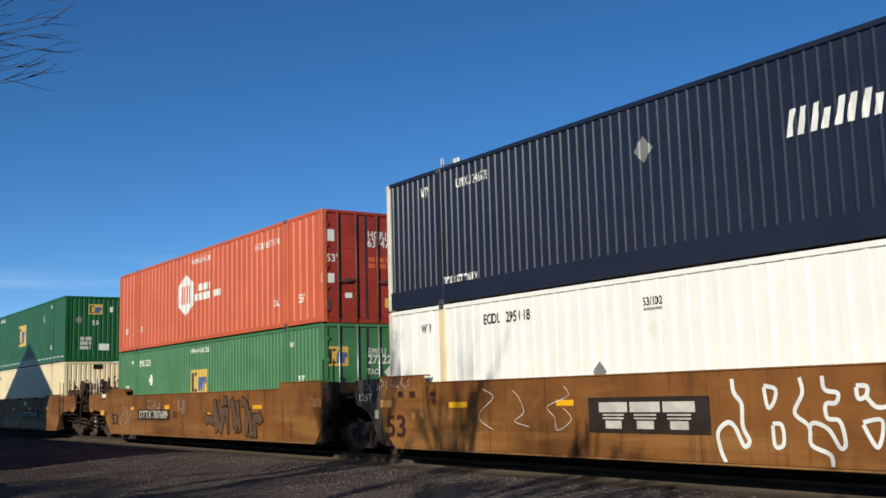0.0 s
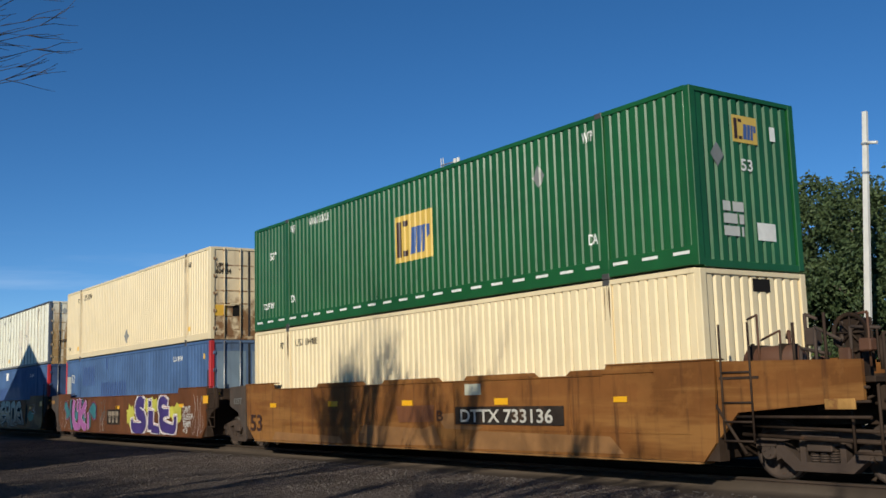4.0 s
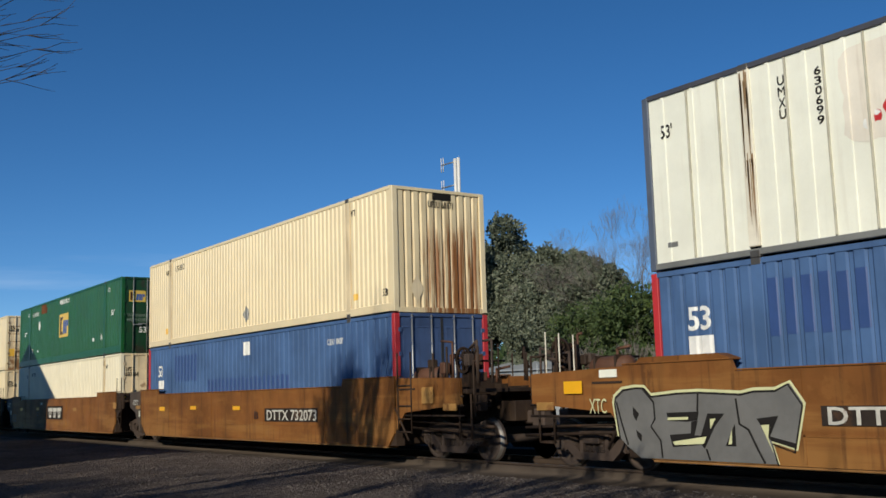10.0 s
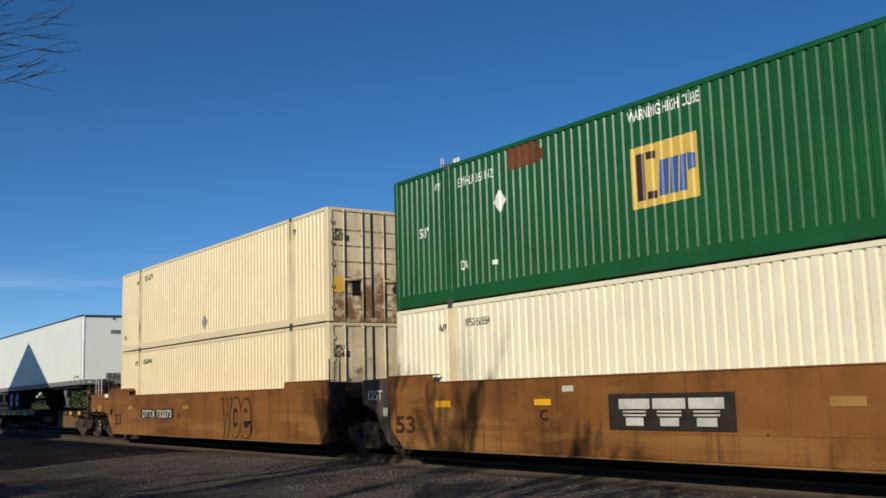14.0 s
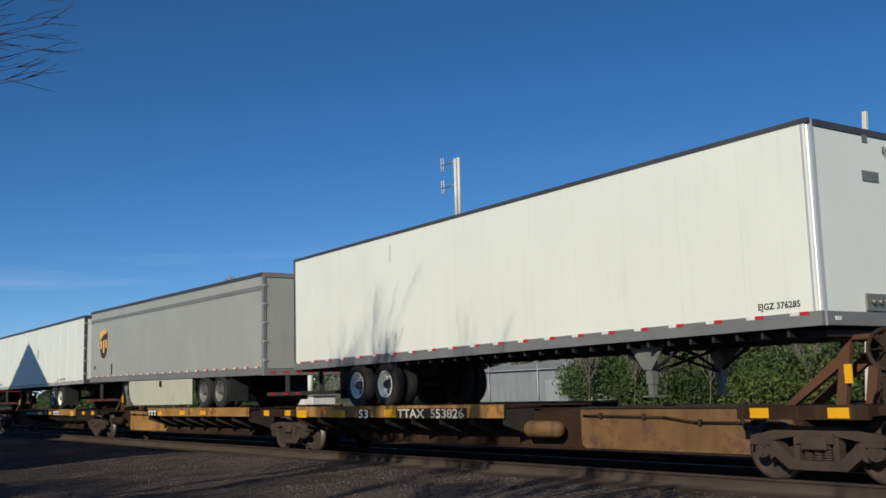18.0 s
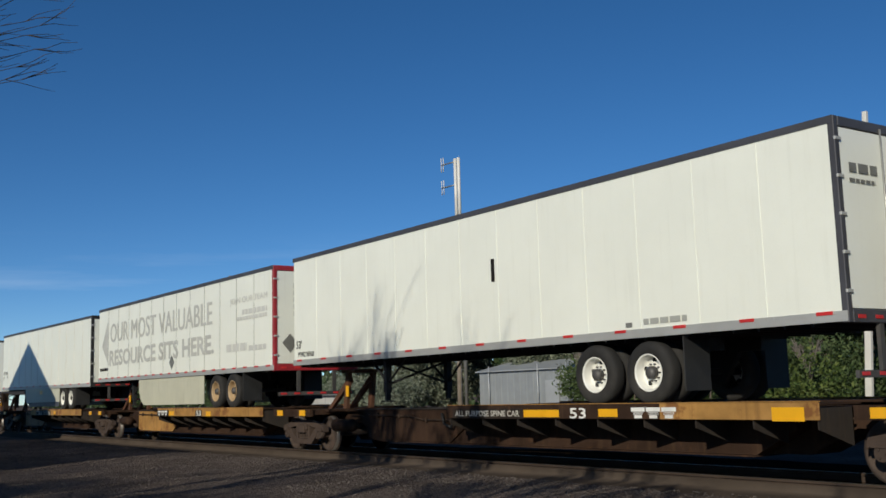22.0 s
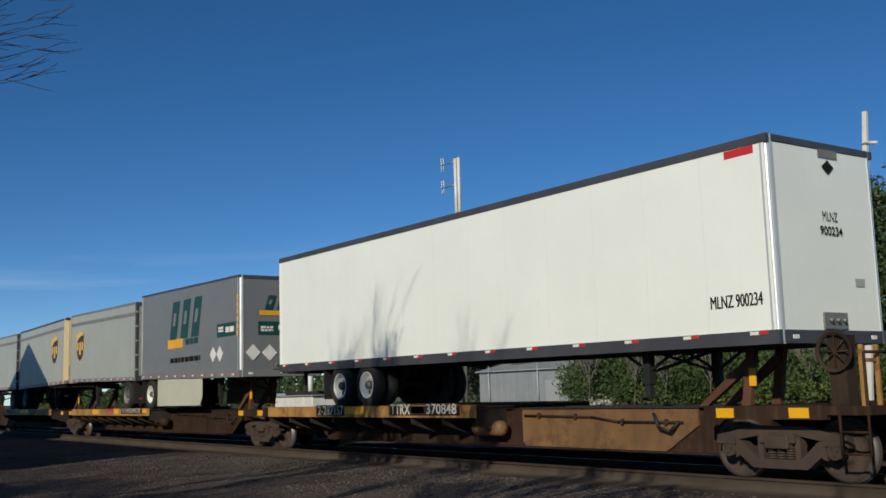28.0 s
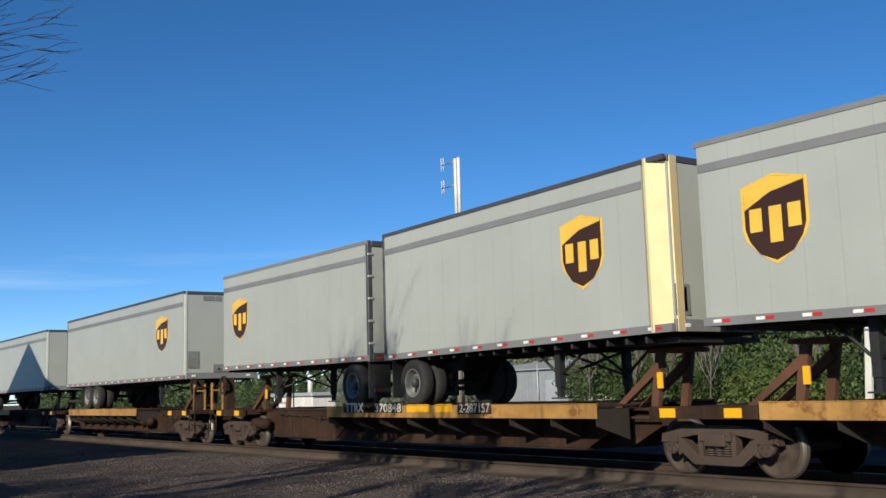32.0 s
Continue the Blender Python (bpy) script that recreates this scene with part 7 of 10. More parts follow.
spray(CARS["b"], 26.22, [[(0.00, 1.35, 0.24), (0.23, 0.92, 0.22), (0.35, 0.46, 0.12)], [(0.44, 1.31, 0.21), (0.49, 0.88, 0.19), (0.60, 0.47, 0.17)], [(0.14, 0.67, 0.20), (0.48, 0.78, 0.15)]], [(BLACK_INK, 0.065), (GRAFF_GREY, 0.0)], 0.0105)
spray(CARS["b"], 26.96, [[(-0.00, 1.30, 0.23), (0.30, 1.19, 0.22), (0.34, 0.79, 0.18), (0.30, 0.36, 0.15)], [(0.49, 1.06, 0.16), (0.57, 0.69, 0.18), (0.65, 0.36, 0.21)], [(0.71, 0.94, 0.12), (0.81, 0.66, 0.18), (0.86, 0.34, 0.21)], [(0.79, 0.84, 0.25), (1.15, 0.84, 0.20)], [(1.11, 0.84, 0.37), (1.37, 0.79, 0.03)]], [(BLACK_INK, 0.065), (GRAFF_GREY, 0.0)], 0.0150)
spray(CARS["a"], 43.99, [[(-0.00, 1.46, 0.07), (0.03, 1.26, 0.07), (0.15, 1.10, 0.07), (0.15, 0.79, 0.07), (0.25, 0.59, 0.07), (0.15, 0.52, 0.07), (0.01, 0.78, 0.07), (-0.13, 0.84, 0.07), (-0.30, 0.70, 0.07), (-0.27, 0.46, 0.07), (-0.18, 0.26, 0.07)]], [(WHITE, 0.0)], 0.0060)
spray(CARS["a"], 44.54, [[(0.00, 1.35, 0.06), (0.19, 1.30, 0.06), (0.16, 1.14, 0.06), (0.05, 1.05, 0.06), (0.00, 1.33, 0.06)]], [(WHITE, 0.0)], 0.0068)
spray(CARS["a"], 44.65, [[(-0.00, 0.83, 0.06), (0.15, 0.81, 0.06), (0.16, 0.56, 0.06), (0.02, 0.53, 0.06), (-0.00, 0.81, 0.06)]], [(WHITE, 0.0)], 0.0076)
spray(CARS["a"], 45.13, [[(0.00, 1.45, 0.06), (0.03, 1.24, 0.06), (-0.11, 0.98, 0.06), (0.10, 0.80, 0.06), (0.12, 0.56, 0.06), (0.39, 0.44, 0.06), (0.42, 0.26, 0.06)]], [(WHITE, 0.0)], 0.0084)
spray(CARS["a"], 45.48, [[(0.00, 1.46, 0.06), (0.03, 1.28, 0.06), (0.22, 1.23, 0.06), (0.18, 1.11, 0.06), (0.03, 1.09, 0.06), (0.04, 0.91, 0.06), (0.22, 0.87, 0.06), (0.28, 0.60, 0.06), (0.20, 0.53, 0.06), (0.05, 0.76, 0.06), (-0.16, 0.85, 0.06), (-0.26, 0.78, 0.06)]], [(WHITE, 0.0)], 0.0092)
spray(CARS["a"], 45.97, [[(-0.00, 1.32, 0.06), (0.15, 1.31, 0.06), (0.13, 1.19, 0.06), (0.02, 1.16, 0.06), (-0.00, 1.30, 0.06)]], [(WHITE, 0.0)], 0.0100)
spray(CARS["a"], 46.10, [[(-0.00, 1.19, 0.06), (0.14, 1.05, 0.06), (0.37, 1.09, 0.05), (0.54, 1.26, 0.05)]], [(WHITE, 0.0)], 0.0108)
spray(CARS["a"], 46.03, [[(-0.00, 0.86, 0.06), (0.27, 0.88, 0.05), (0.18, 0.55, 0.06), (0.00, 0.83, 0.06)]], [(WHITE, 0.0)], 0.0116)
spray(CARS["a"], 46.65, [[(0.00, 1.39, 0.05), (0.04, 0.98, 0.05), (-0.14, 0.71, 0.05), (0.10, 0.48, 0.05)]], [(WHITE, 0.0)], 0.0124)
# cream and blue stack
letter(STACKS["d"][0], -25.63, -24.53, 5.58, 5.80, "UPSU 604934", BLACK_INK, 0.0)
letter(STACKS["d"][0], -26.57, -26.29, 5.56, 5.73, "WTP", BLACK_INK)
letter(STACKS["d"][0], -13.87, -13.60, 5.59, 5.77, "WTP", BLACK_INK)
diamond(STACKS["d"][0], -20.35, -19.82, 3.52, 4.04, PLACARD)
letter(STACKS["d"][0], -27.84, -27.62, 3.61, 3.75, "53", BLACK_INK)
patch(STACKS["d"][0], -26.54, -26.33, 3.55, 3.72, LOGO_GOLD, "small_label")
patch(STACKS["d"][0], -13.87, -13.66, 3.55, 3.70, LOGO_GOLD, "small_label")
end_letter(STACKS["d"][0], -1.10, -0.72, 5.42, 5.58, "UPSU", BLACK_INK)
end_letter(STACKS["d"][0], -1.11, -0.61, 5.23, 5.41, "604934", BLACK_INK)
end_patch(STACKS["d"][0], -1.13, -0.74, 3.93, 4.27, LOGO_GOLD, "yellow_label")
end_patch(STACKS["d"][0], -0.56, -0.33, 3.92, 4.27, BLACK_INK, "dark_patch")
end_diamond(STACKS["d"][0], 0.61, 1.06, 3.86, 4.31, LOGO_DARK)
letter(STACKS["d"][1], -27.24, -26.84, 2.21, 2.57, "53", WHITE)
patch(STACKS["d"][1], -27.95, -27.31, 1.76, 2.49, T_GREY, "pale_patch")
rib_patch(STACKS["d"][1], -25.80, -24.04, 2.05, 2.83)
rib_patch(STACKS["d"][1], -23.04, -20.16, 1.49, 2.15)
rib_patch(STACKS["d"][1], -22.52, -22.19, 2.66, 3.14)
letter(STACKS["d"][1], -15.19, -14.40, 2.64, 2.80, "CLHU 84190", WHITE)
patch(STACKS["d"][1], -12.56, -12.43, 2.62, 2.78, LOGO_GOLD, "small_label")
end_patch(STACKS["d"][1], 0.62, 1.01, 1.96, 2.17, WHITE, "white_label")
splash(CARS["d"], -19.03, -17.83, 0.47, 1.34, LIME, 31)
splash(CARS["d"], -17.30, -15.35, 0.88, 1.58, LIME, 46)
splash(CARS["d"], -14.78, -13.30, 0.60, 1.33, LIME, 32)
spray(CARS["d"], -17.03, [[(-0.00, 1.27, 0.35), (-0.40, 1.37, 0.38), (-0.68, 1.22, 0.43), (-0.59, 0.99, 0.43), (-0.09, 0.84, 0.42), (0.03, 0.62, 0.41), (-0.27, 0.47, 0.38), (-0.85, 0.47, 0.37), (-1.17, 0.53, 0.33), (-1.23, 0.76, 0.21)]], [(WHITE, 0.16), (RED_FRAME, 0.085), (WHITE, 0.05), (LOGO_PURPLE, 0.0)], 0.0060)
spray(CARS["d"], -16.31, [[(0.00, 1.06, 0.50), (-0.02, 0.72, 0.50), (-0.03, 0.42, 0.54)], [(0.06, 0.47, 0.29), (0.86, 0.41, 0.24)], [(-0.12, 1.39, 0.29), (-0.11, 1.18, 0.29)]], [(WHITE, 0.16), (RED_FRAME, 0.085), (WHITE, 0.05), (LOGO_PURPLE, 0.0)], 0.0125)
spray(CARS["d"], -14.73, [[(0.00, 1.29, 0.23), (-0.38, 1.39, 0.27), (-0.67, 1.29, 0.35), (-0.68, 1.09, 0.32), (-0.40, 0.99, 0.27), (0.12, 1.00, 0.23)], [(-0.35, 0.99, 0.23), (-0.56, 0.80, 0.39), (-0.43, 0.58, 0.37), (0.06, 0.49, 0.33), (0.58, 0.47, 0.29), (0.70, 0.65, 0.26), (0.70, 0.87, 0.20)]], [(WHITE, 0.16), (RED_FRAME, 0.085), (WHITE, 0.05), (LOGO_PURPLE, 0.0)], 0.0190)
splash(CARS["d"], -23.82, -23.13, 1.11, 1.56, RUST_SPRAY, 35)
spray(CARS["d"], -26.04, [[(0.00, 1.53, 0.24), (-0.04, 0.91, 0.28), (0.18, 0.31, 0.23)], [(1.00, 1.49, 0.22), (0.78, 0.91, 0.41), (0.85, 0.67, 0.30)], [(1.73, 1.47, 0.32), (1.58, 1.21, 0.21)], [(2.70, 0.89, 0.15), (2.72, 0.42, 0.13)], [(1.72, 0.86, 0.21), (2.07, 0.69, 0.20)]], [(TEAL_SPRAY, 0.0)], 0.0050)
spray(CARS["d"], -25.91, [[(0.00, 1.51, 0.18), (-0.00, 0.91, 0.22), (0.24, 0.29, 0.19)], [(1.43, 1.51, 0.11), (1.44, 1.00, 0.09)], [(0.49, 1.19, 0.12), (0.42, 0.82, 0.12), (0.63, 0.57, 0.09)]], [(BLACK_INK, 0.0)], 0.0065)
spray(CARS["d"], -25.54, [[(0.00, 1.50, 0.35), (-0.14, 1.13, 0.33), (-0.08, 0.69, 0.36), (0.27, 0.41, 0.35), (0.65, 0.48, 0.34), (0.79, 0.70, 0.29)], [(0.44, 1.52, 0.19), (0.42, 1.05, 0.17)]], [(BLACK_INK, 0.07), (WHITE, 0.022), (PINK, 0.0)], 0.0100)
spray(CARS["d"], -24.67, [[(0.00, 1.53, 0.34), (-0.08, 0.97, 0.34), (-0.12, 0.35, 0.31)], [(0.02, 0.84, 0.25), (0.41, 1.12, 0.30), (0.84, 1.39, 0.30)], [(0.63, 1.26, 0.24), (0.69, 0.80, 0.15)], [(0.01, 0.73, 0.25), (0.41, 0.52, 0.33), (0.88, 0.38, 0.33)], [(1.06, 0.99, 0.20), (1.13, 0.69, 0.25), (1.14, 0.36, 0.26)]], [(BLACK_INK, 0.07), (WHITE, 0.022), (PINK, 0.0)], 0.0165)
spray(CARS["d"], -26.98, [[(0.00, 1.19, 0.17), (0.19, 1.24, 0.38), (0.41, 1.10, 0.31), (0.88, 1.00, 0.04)], [(0.30, 0.84, 0.17), (0.48, 0.91, 0.31), (0.86, 0.98, 0.04)]], [(PINK, 0.10), (BLACK_INK, 0.06), (TEAL_SPRAY, 0.0)], 0.0120)
spray(CARS["d"], -22.53, [[(-0.00, 1.13, 0.18), (-0.31, 1.16, 0.40), (-0.60, 1.13, 0.29), (-0.90, 1.08, 0.04)], [(-0.01, 0.87, 0.15), (-0.23, 0.92, 0.31), (-0.54, 0.99, 0.19), (-0.87, 1.06, 0.03)]], [(PINK, 0.10), (BLACK_INK, 0.06), (TEAL_SPRAY, 0.0)], 0.0185)
patch(CARS["d"], -21.19, -19.65, 0.56, 1.11, WORN_BLACK, "sign_panel")
block_marks(CARS["d"], -21.04, -19.80, 0.63, 1.04, WORN_TAN, 3)
letter(CARS["d"], -13.40, -12.76, 0.99, 1.20, "CAN'T", WHITE, 0.0)
letter(CARS["d"], -13.42, -12.57, 0.78, 0.96, "SLEEP", WHITE, 0.0)
letter(CARS["d"], -13.40, -12.76, 0.54, 0.75, "TEAM", WHITE, 0.0)
letter(CARS["d"], -13.39, -13.02, 0.36, 0.52, "<3", WHITE, 0.0)
scrawl(CARS["d"], -12.64, -11.74, 0.32, 1.48, WHITE, 36, 3, 0.010)
scrawl(CARS["d"], -22.27, -21.24, 0.68, 1.43, TEAL_SPRAY, 37, 4, 0.014)
scrawl(CARS["d"], -22.21, -21.50, 0.29, 0.91, WHITE, 38, 2, 0.010)
scrawl(CARS["d"], -27.73, -26.15, 0.30, 1.54, WHITE, 39, 3, 0.010)
patch(CARS["d"], -11.76, -11.36, 1.26, 1.49, YELLOW, "reflector")
patch(CARS["d"], -13.78, -13.34, 1.15, 1.26, YELLOW, "reflector")
patch(CARS["d"], -20.15, -19.71, 1.12, 1.24, YELLOW, "reflector")
patch(CARS["d"], -20.18, -19.98, 1.12, 1.24, YELLOW, "reflector")
patch(CARS["d"], -29.10, -28.62, 1.37, 1.51, SPINE_YELLOW, "reflector")
letter(CARS["c"], -9.44, -8.91, 1.22, 1.39, "125T", PLACARD)
letter(CARS["c"], -8.33, -7.61, 0.50, 0.94, "53", LOGO_DARK)
# white and blue stack
patch(STACKS["e"][0], -37.17, -36.19, 3.64, 5.07, PATCH_TAN, "faded_patch")
patch(STACKS["e"][0], -35.81, -35.02, 4.01, 5.48, PATCH_TAN, "faded_patch")
patch(STACKS["e"][0], -43.73, -42.45, 4.50, 5.84, PATCH_TAN, "faded_patch")
letter(STACKS["e"][0], -39.33, -38.96, 5.67, 5.85, "53/102", BLACK_INK)
diamond(STACKS["e"][0], -40.54, -40.16, 5.47, 5.83, PLACARD)
diamond(STACKS["e"][0], -39.34, -38.94, 4.51, 4.93, T_GREY)
patch(STACKS["e"][0], -39.37, -38.91, 3.52, 3.71, LOGO_GOLD, "yellow_label")
torn(STACKS["e"][0], -36.72, -36.48, 3.90, 4.24, LOGO_BLUE, 3)
torn(STACKS["e"][0], -43.55, -42.94, 4.69, 5.03, RED, 4)
torn(STACKS["e"][0], -35.64, -35.41, 4.41, 4.77, PLACARD, 6)
letter(STACKS["e"][0], -33.40, -33.11, 5.71, 5.88, "WTP", BLACK_INK)
letter(STACKS["e"][0], -46.99, -46.75, 5.31, 5.54, "53'", BLACK_INK)
patch(STACKS["e"][0], -46.98, -46.77, 3.55, 3.63, PLACARD, "maker_mark")
end_letter(STACKS["e"][0], 0.45, 0.81, 5.46, 5.62, "UMXU", BLACK_INK)
end_letter(STACKS["e"][0], 0.43, 0.94, 5.27, 5.45, "230694", BLACK_INK)
end_patch(STACKS["e"][0], 0.02, 0.28, 3.78, 4.03, BLACK_INK, "dark_patch")
end_patch(STACKS["e"][0], 0.43, 0.69, 3.87, 4.13, CREAM_RUSTY, "rust_patch")
end_diamond(STACKS["e"][0], -0.76, -0.46, 5.49, 5.79, T_GREY)
letter(STACKS["e"][1], -46.64, -46.21, 2.21, 2.58, "53", WHITE)
patch(STACKS["e"][1], -46.65, -46.18, 1.78, 2.13, WHITE, "white_label")
patch(STACKS["e"][1], -39.66, -39.19, 2.63, 3.01, WHITE, "white_label")
rib_patch(STACKS["e"][1], -45.12, -43.49, 2.04, 2.87)
rib_patch(STACKS["e"][1], -42.43, -36.52, 1.58, 2.24)
letter(STACKS["e"][1], -34.63, -33.80, 2.68, 2.82, "CLHU 88399", WHITE)
end_patch(STACKS["e"][1], 0.41, 0.73, 1.94, 2.15, WHITE, "white_label")
def block_graffiti(owner):
    """Fat grey letters, edged in black and pale yellow, run together."""
    edge = [(-47.94, 0.61), (-48.03, 1.15), (-48.0, 1.25), (-47.82, 1.37), (-47.54, 1.4), (-47.33, 1.39), (-47.18, 1.26), (-46.67, 1.3), (-46.24, 1.31), (-45.46, 1.27), (-45.23, 1.31), (-44.87, 1.31), (-44.62, 1.4),
            (-44.41, 1.11), (-44.58, 0.49), (-44.97, 0.59), (-44.89, 0.285), (-46.08, 0.285), (-46.96, 0.285), (-47.47, 0.285), (-47.75, 0.46)]
    lay(owner, "sprayed_fill", edge, [tuple(range(len(edge)))], GRAFF_FILL, 0.006, "flat grey spray paint")
    rim = edge[:17]
    for m, w, up in ((PALE_LINE, 0.045, 0.0075), (BLACK_INK, 0.030, 0.009)):
        k = 0.0 if m is PALE_LINE else 0.035
        pts = [(x + k * (1 if x < -47.5 else -1 if x > -44.7 else 0), z - k) for x, z in rim]
        lay(owner, "sprayed_line", *stroke(pts, w), m, up)
    for pts in ([(-47.38, 1.37), (-47.14, 1.14), (-47.13, 0.89), (-47.22, 0.77), (-47.03, 0.56), (-47.01, 0.30)], [(-47.95, 1.15), (-47.86, 0.84), (-47.73, 0.48)], [(-46.24, 1.29), (-46.27, 1.0)],
                [(-45.55, 1.18), (-45.51, 0.82), (-45.36, 0.75), (-45.22, 0.48), (-45.11, 0.29)], [(-46.14, 0.46), (-46.08, 0.30)]):
        lay(owner, "sprayed_line", *stroke(pts, 0.035), BLACK_INK, 0.0105)
    for m, up, shapes in ((BLACK_INK, 0.012, ([(-46.88, 0.98), (-46.24, 1.0), (-46.28, 0.87), (-46.47, 0.85), (-46.86, 0.86)], [(-46.27, 0.87), (-46.35, 0.65), (-46.11, 0.65), (-46.16, 0.52), (-46.79, 0.47), (-46.84, 0.65), (-46.42, 0.68), (-46.4, 0.85)],
                                              [(-46.08, 0.97), (-45.77, 0.97), (-45.96, 0.78), (-46.17, 0.46), (-46.27, 0.56)], [(-45.59, 0.83), (-45.59, 0.51), (-45.78, 0.51)], [(-47.59, 1.08), (-47.46, 0.97), (-47.53, 0.85), (-47.59, 0.95)],
                                              [(-47.54, 0.72), (-47.42, 0.64), (-47.44, 0.53), (-47.52, 0.61)], [(-45.21, 0.9), (-44.84, 0.94), (-45.0, 0.66), (-44.57, 0.57), (-44.58, 0.5), (-44.99, 0.6), (-45.07, 0.71)])),
                          (PALE_LINE, 0.0135, ([(-46.86, 0.91), (-46.45, 0.92), (-46.46, 0.88), (-46.87, 0.87)], [(-46.78, 0.55), (-46.12, 0.64), (-46.18, 0.53), (-46.75, 0.5)], [(-46.04, 0.89), (-45.93, 0.9), (-46.04, 0.75)],
                                               [(-45.65, 0.75), (-45.66, 0.54), (-45.73, 0.53)], [(-45.14, 0.81), (-45.0, 0.82), (-45.03, 0.64), (-44.95, 0.42)]))):
        for pts in shapes:
            lay(owner, "sprayed_shape", pts, [tuple(range(len(pts)))], m, up)


GRAFF_FILL = mat("flat_grey_spray_paint", (0.155, 0.150, 0.140), 0.6, var=0.15, scale=2, bump=0.03)
PALE_LINE = mat("pale_yellow_spray_line", (0.62, 0.61, 0.34), 0.55, var=0.15, bump=0.03)
drips(STACKS["e"][0], -45.29, 6.00, 1.9, 11, 1)
drips(STACKS["e"][0], -45.29, 4.75, 1.2, 7, 2)
drips(STACKS["e"][0], -33.26, 5.95, 1.6, 9, 3)
drips(STACKS["e"][0], -33.26, 4.40, 0.9, 5, 4)
for key_, k_, x_, z_, ln_, n_ in (("h", 0, -107.77, 5.98, 0.8, 5), ("h", 0, -107.77, 4.2, 0.8, 5), ("h", 1, -107.77, 3.05, 0.6, 5), ("h", 0, -95.74, 5.98, 0.7, 4), ("c", 1, -6.69, 3.08, 0.8, 6),
                                  ("c", 1, 5.34, 3.08, 0.7, 5), ("d", 0, -14.04, 5.98, 0.6, 5), ("d", 0, -26.07, 5.98, 0.7, 5), ("f", 0, -69.21, 5.98, 0.6, 4), ("g", 1, -76.46, 3.08, 0.5, 5)):
    drips(STACKS[key_][k_], x_, z_, ln_, n_, round(-x_ * 10) + k_)
block_graffiti(CARS["e"])
for i_, ch_ in enumerate("UMXU"):
    letter(STACKS["e"][0], -44.72, -44.60, 5.60 - 0.165 * i_, 5.74 - 0.165 * i_, ch_, BLACK_INK)
for i_, ch_ in enumerate("630699"):
    letter(STACKS["e"][0], -44.11, -44.00, 5.59 - 0.140 * i_, 5.71 - 0.140 * i_, ch_, BLACK_INK)
patch(CARS["e"], -43.02, -42.40, 1.30, 1.50, CAR_DARK, "dark_patch")
patch(CARS["e"], -44.17, -41.21, 0.81, 1.07, WORN_BLACK, "number_panel")
letter(CARS["e"], -44.07, -41.43, 0.82, 1.06, "DTTX 733136", WORN_WHITE)
patch(CARS["e"], -41.36, -40.40, 0.29, 1.55, GREEN_SPRAY, "primer_patch")
splash(CARS["e"], -33.96, -33.42, 0.36, 1.51, BLACK_INK, 41)
splash(CARS["e"], -33.55, -32.15, 0.58, 1.14, GREEN_SPRAY, 42)
scrawl(CARS["e"], -32.71, -31.38, 0.31, 0.66, BLACK_INK, 43, 4, 0.014)
patch(CARS["e"], -33.20, -32.76, 1.16, 1.27, YELLOW, "reflector")
splash(CARS["e"], -40.67, -39.07, 0.34, 1.57, BLACK_INK, 975)
splash(CARS["e"], -39.47, -37.52, 0.38, 1.53, BLACK_INK, 1060)
splash(CARS["e"], -37.97, -36.38, 0.34, 1.49, BLACK_INK, 1180)
splash(CARS["e"], -36.68, -35.55, 0.33, 1.46, BLACK_INK, 1300)
splash(CARS["e"], -35.82, -34.63, 0.37, 1.44, BLACK_INK, 1390)
spray(CARS["e"], -40.18, [[(-0.00, 1.40, 0.25), (0.48, 1.41, 0.33), (0.81, 1.11, 0.30), (1.11, 0.69, 0.25), (1.67, 0.34, 0.11)], [(0.76, 1.23, 0.24), (0.20, 0.83, 0.33), (-0.44, 0.42, 0.39)], [(0.25, 0.70, 0.17), (0.84, 0.82, 0.14)]], [(BLACK_INK, 0.13), (WHITE, 0.04), (MINT, 0.0)], 0.0070)
spray(CARS["e"], -38.25, [[(-0.00, 1.42, 0.26), (-0.50, 1.39, 0.32), (-0.76, 1.11, 0.31), (-0.60, 0.73, 0.23), (-0.20, 0.51, 0.11)], [(-0.58, 0.97, 0.21), (0.27, 0.99, 0.21)], [(-0.24, 0.58, 0.11), (0.27, 0.74, 0.18)]], [(BLACK_INK, 0.13), (WHITE, 0.04), (MINT, 0.0)], 0.0125)
spray(CARS["e"], -37.97, [[(-0.00, 1.43, 0.29), (0.02, 1.07, 0.27), (0.42, 0.64, 0.26), (0.84, 0.25, 0.18)], [(0.05, 1.45, 0.21), (0.62, 1.45, 0.29), (0.86, 1.24, 0.28), (0.63, 1.01, 0.20), (0.30, 0.94, 0.14)], [(0.58, 0.94, 0.20), (1.05, 0.62, 0.26), (1.70, 0.38, 0.12)]], [(BLACK_INK, 0.13), (WHITE, 0.04), (MINT, 0.0)], 0.0180)
spray(CARS["e"], -36.80, [[(-0.00, 1.27, 0.19), (0.24, 1.35, 0.24), (0.66, 1.40, 0.29), (0.84, 1.12, 0.24), (0.78, 0.70, 0.23), (0.58, 0.42, 0.17), (0.37, 0.59, 0.09)], [(0.24, 1.30, 0.22), (0.10, 0.92, 0.19), (0.28, 0.52, 0.13)]], [(BLACK_INK, 0.13), (WHITE, 0.04), (MINT, 0.0)], 0.0235)
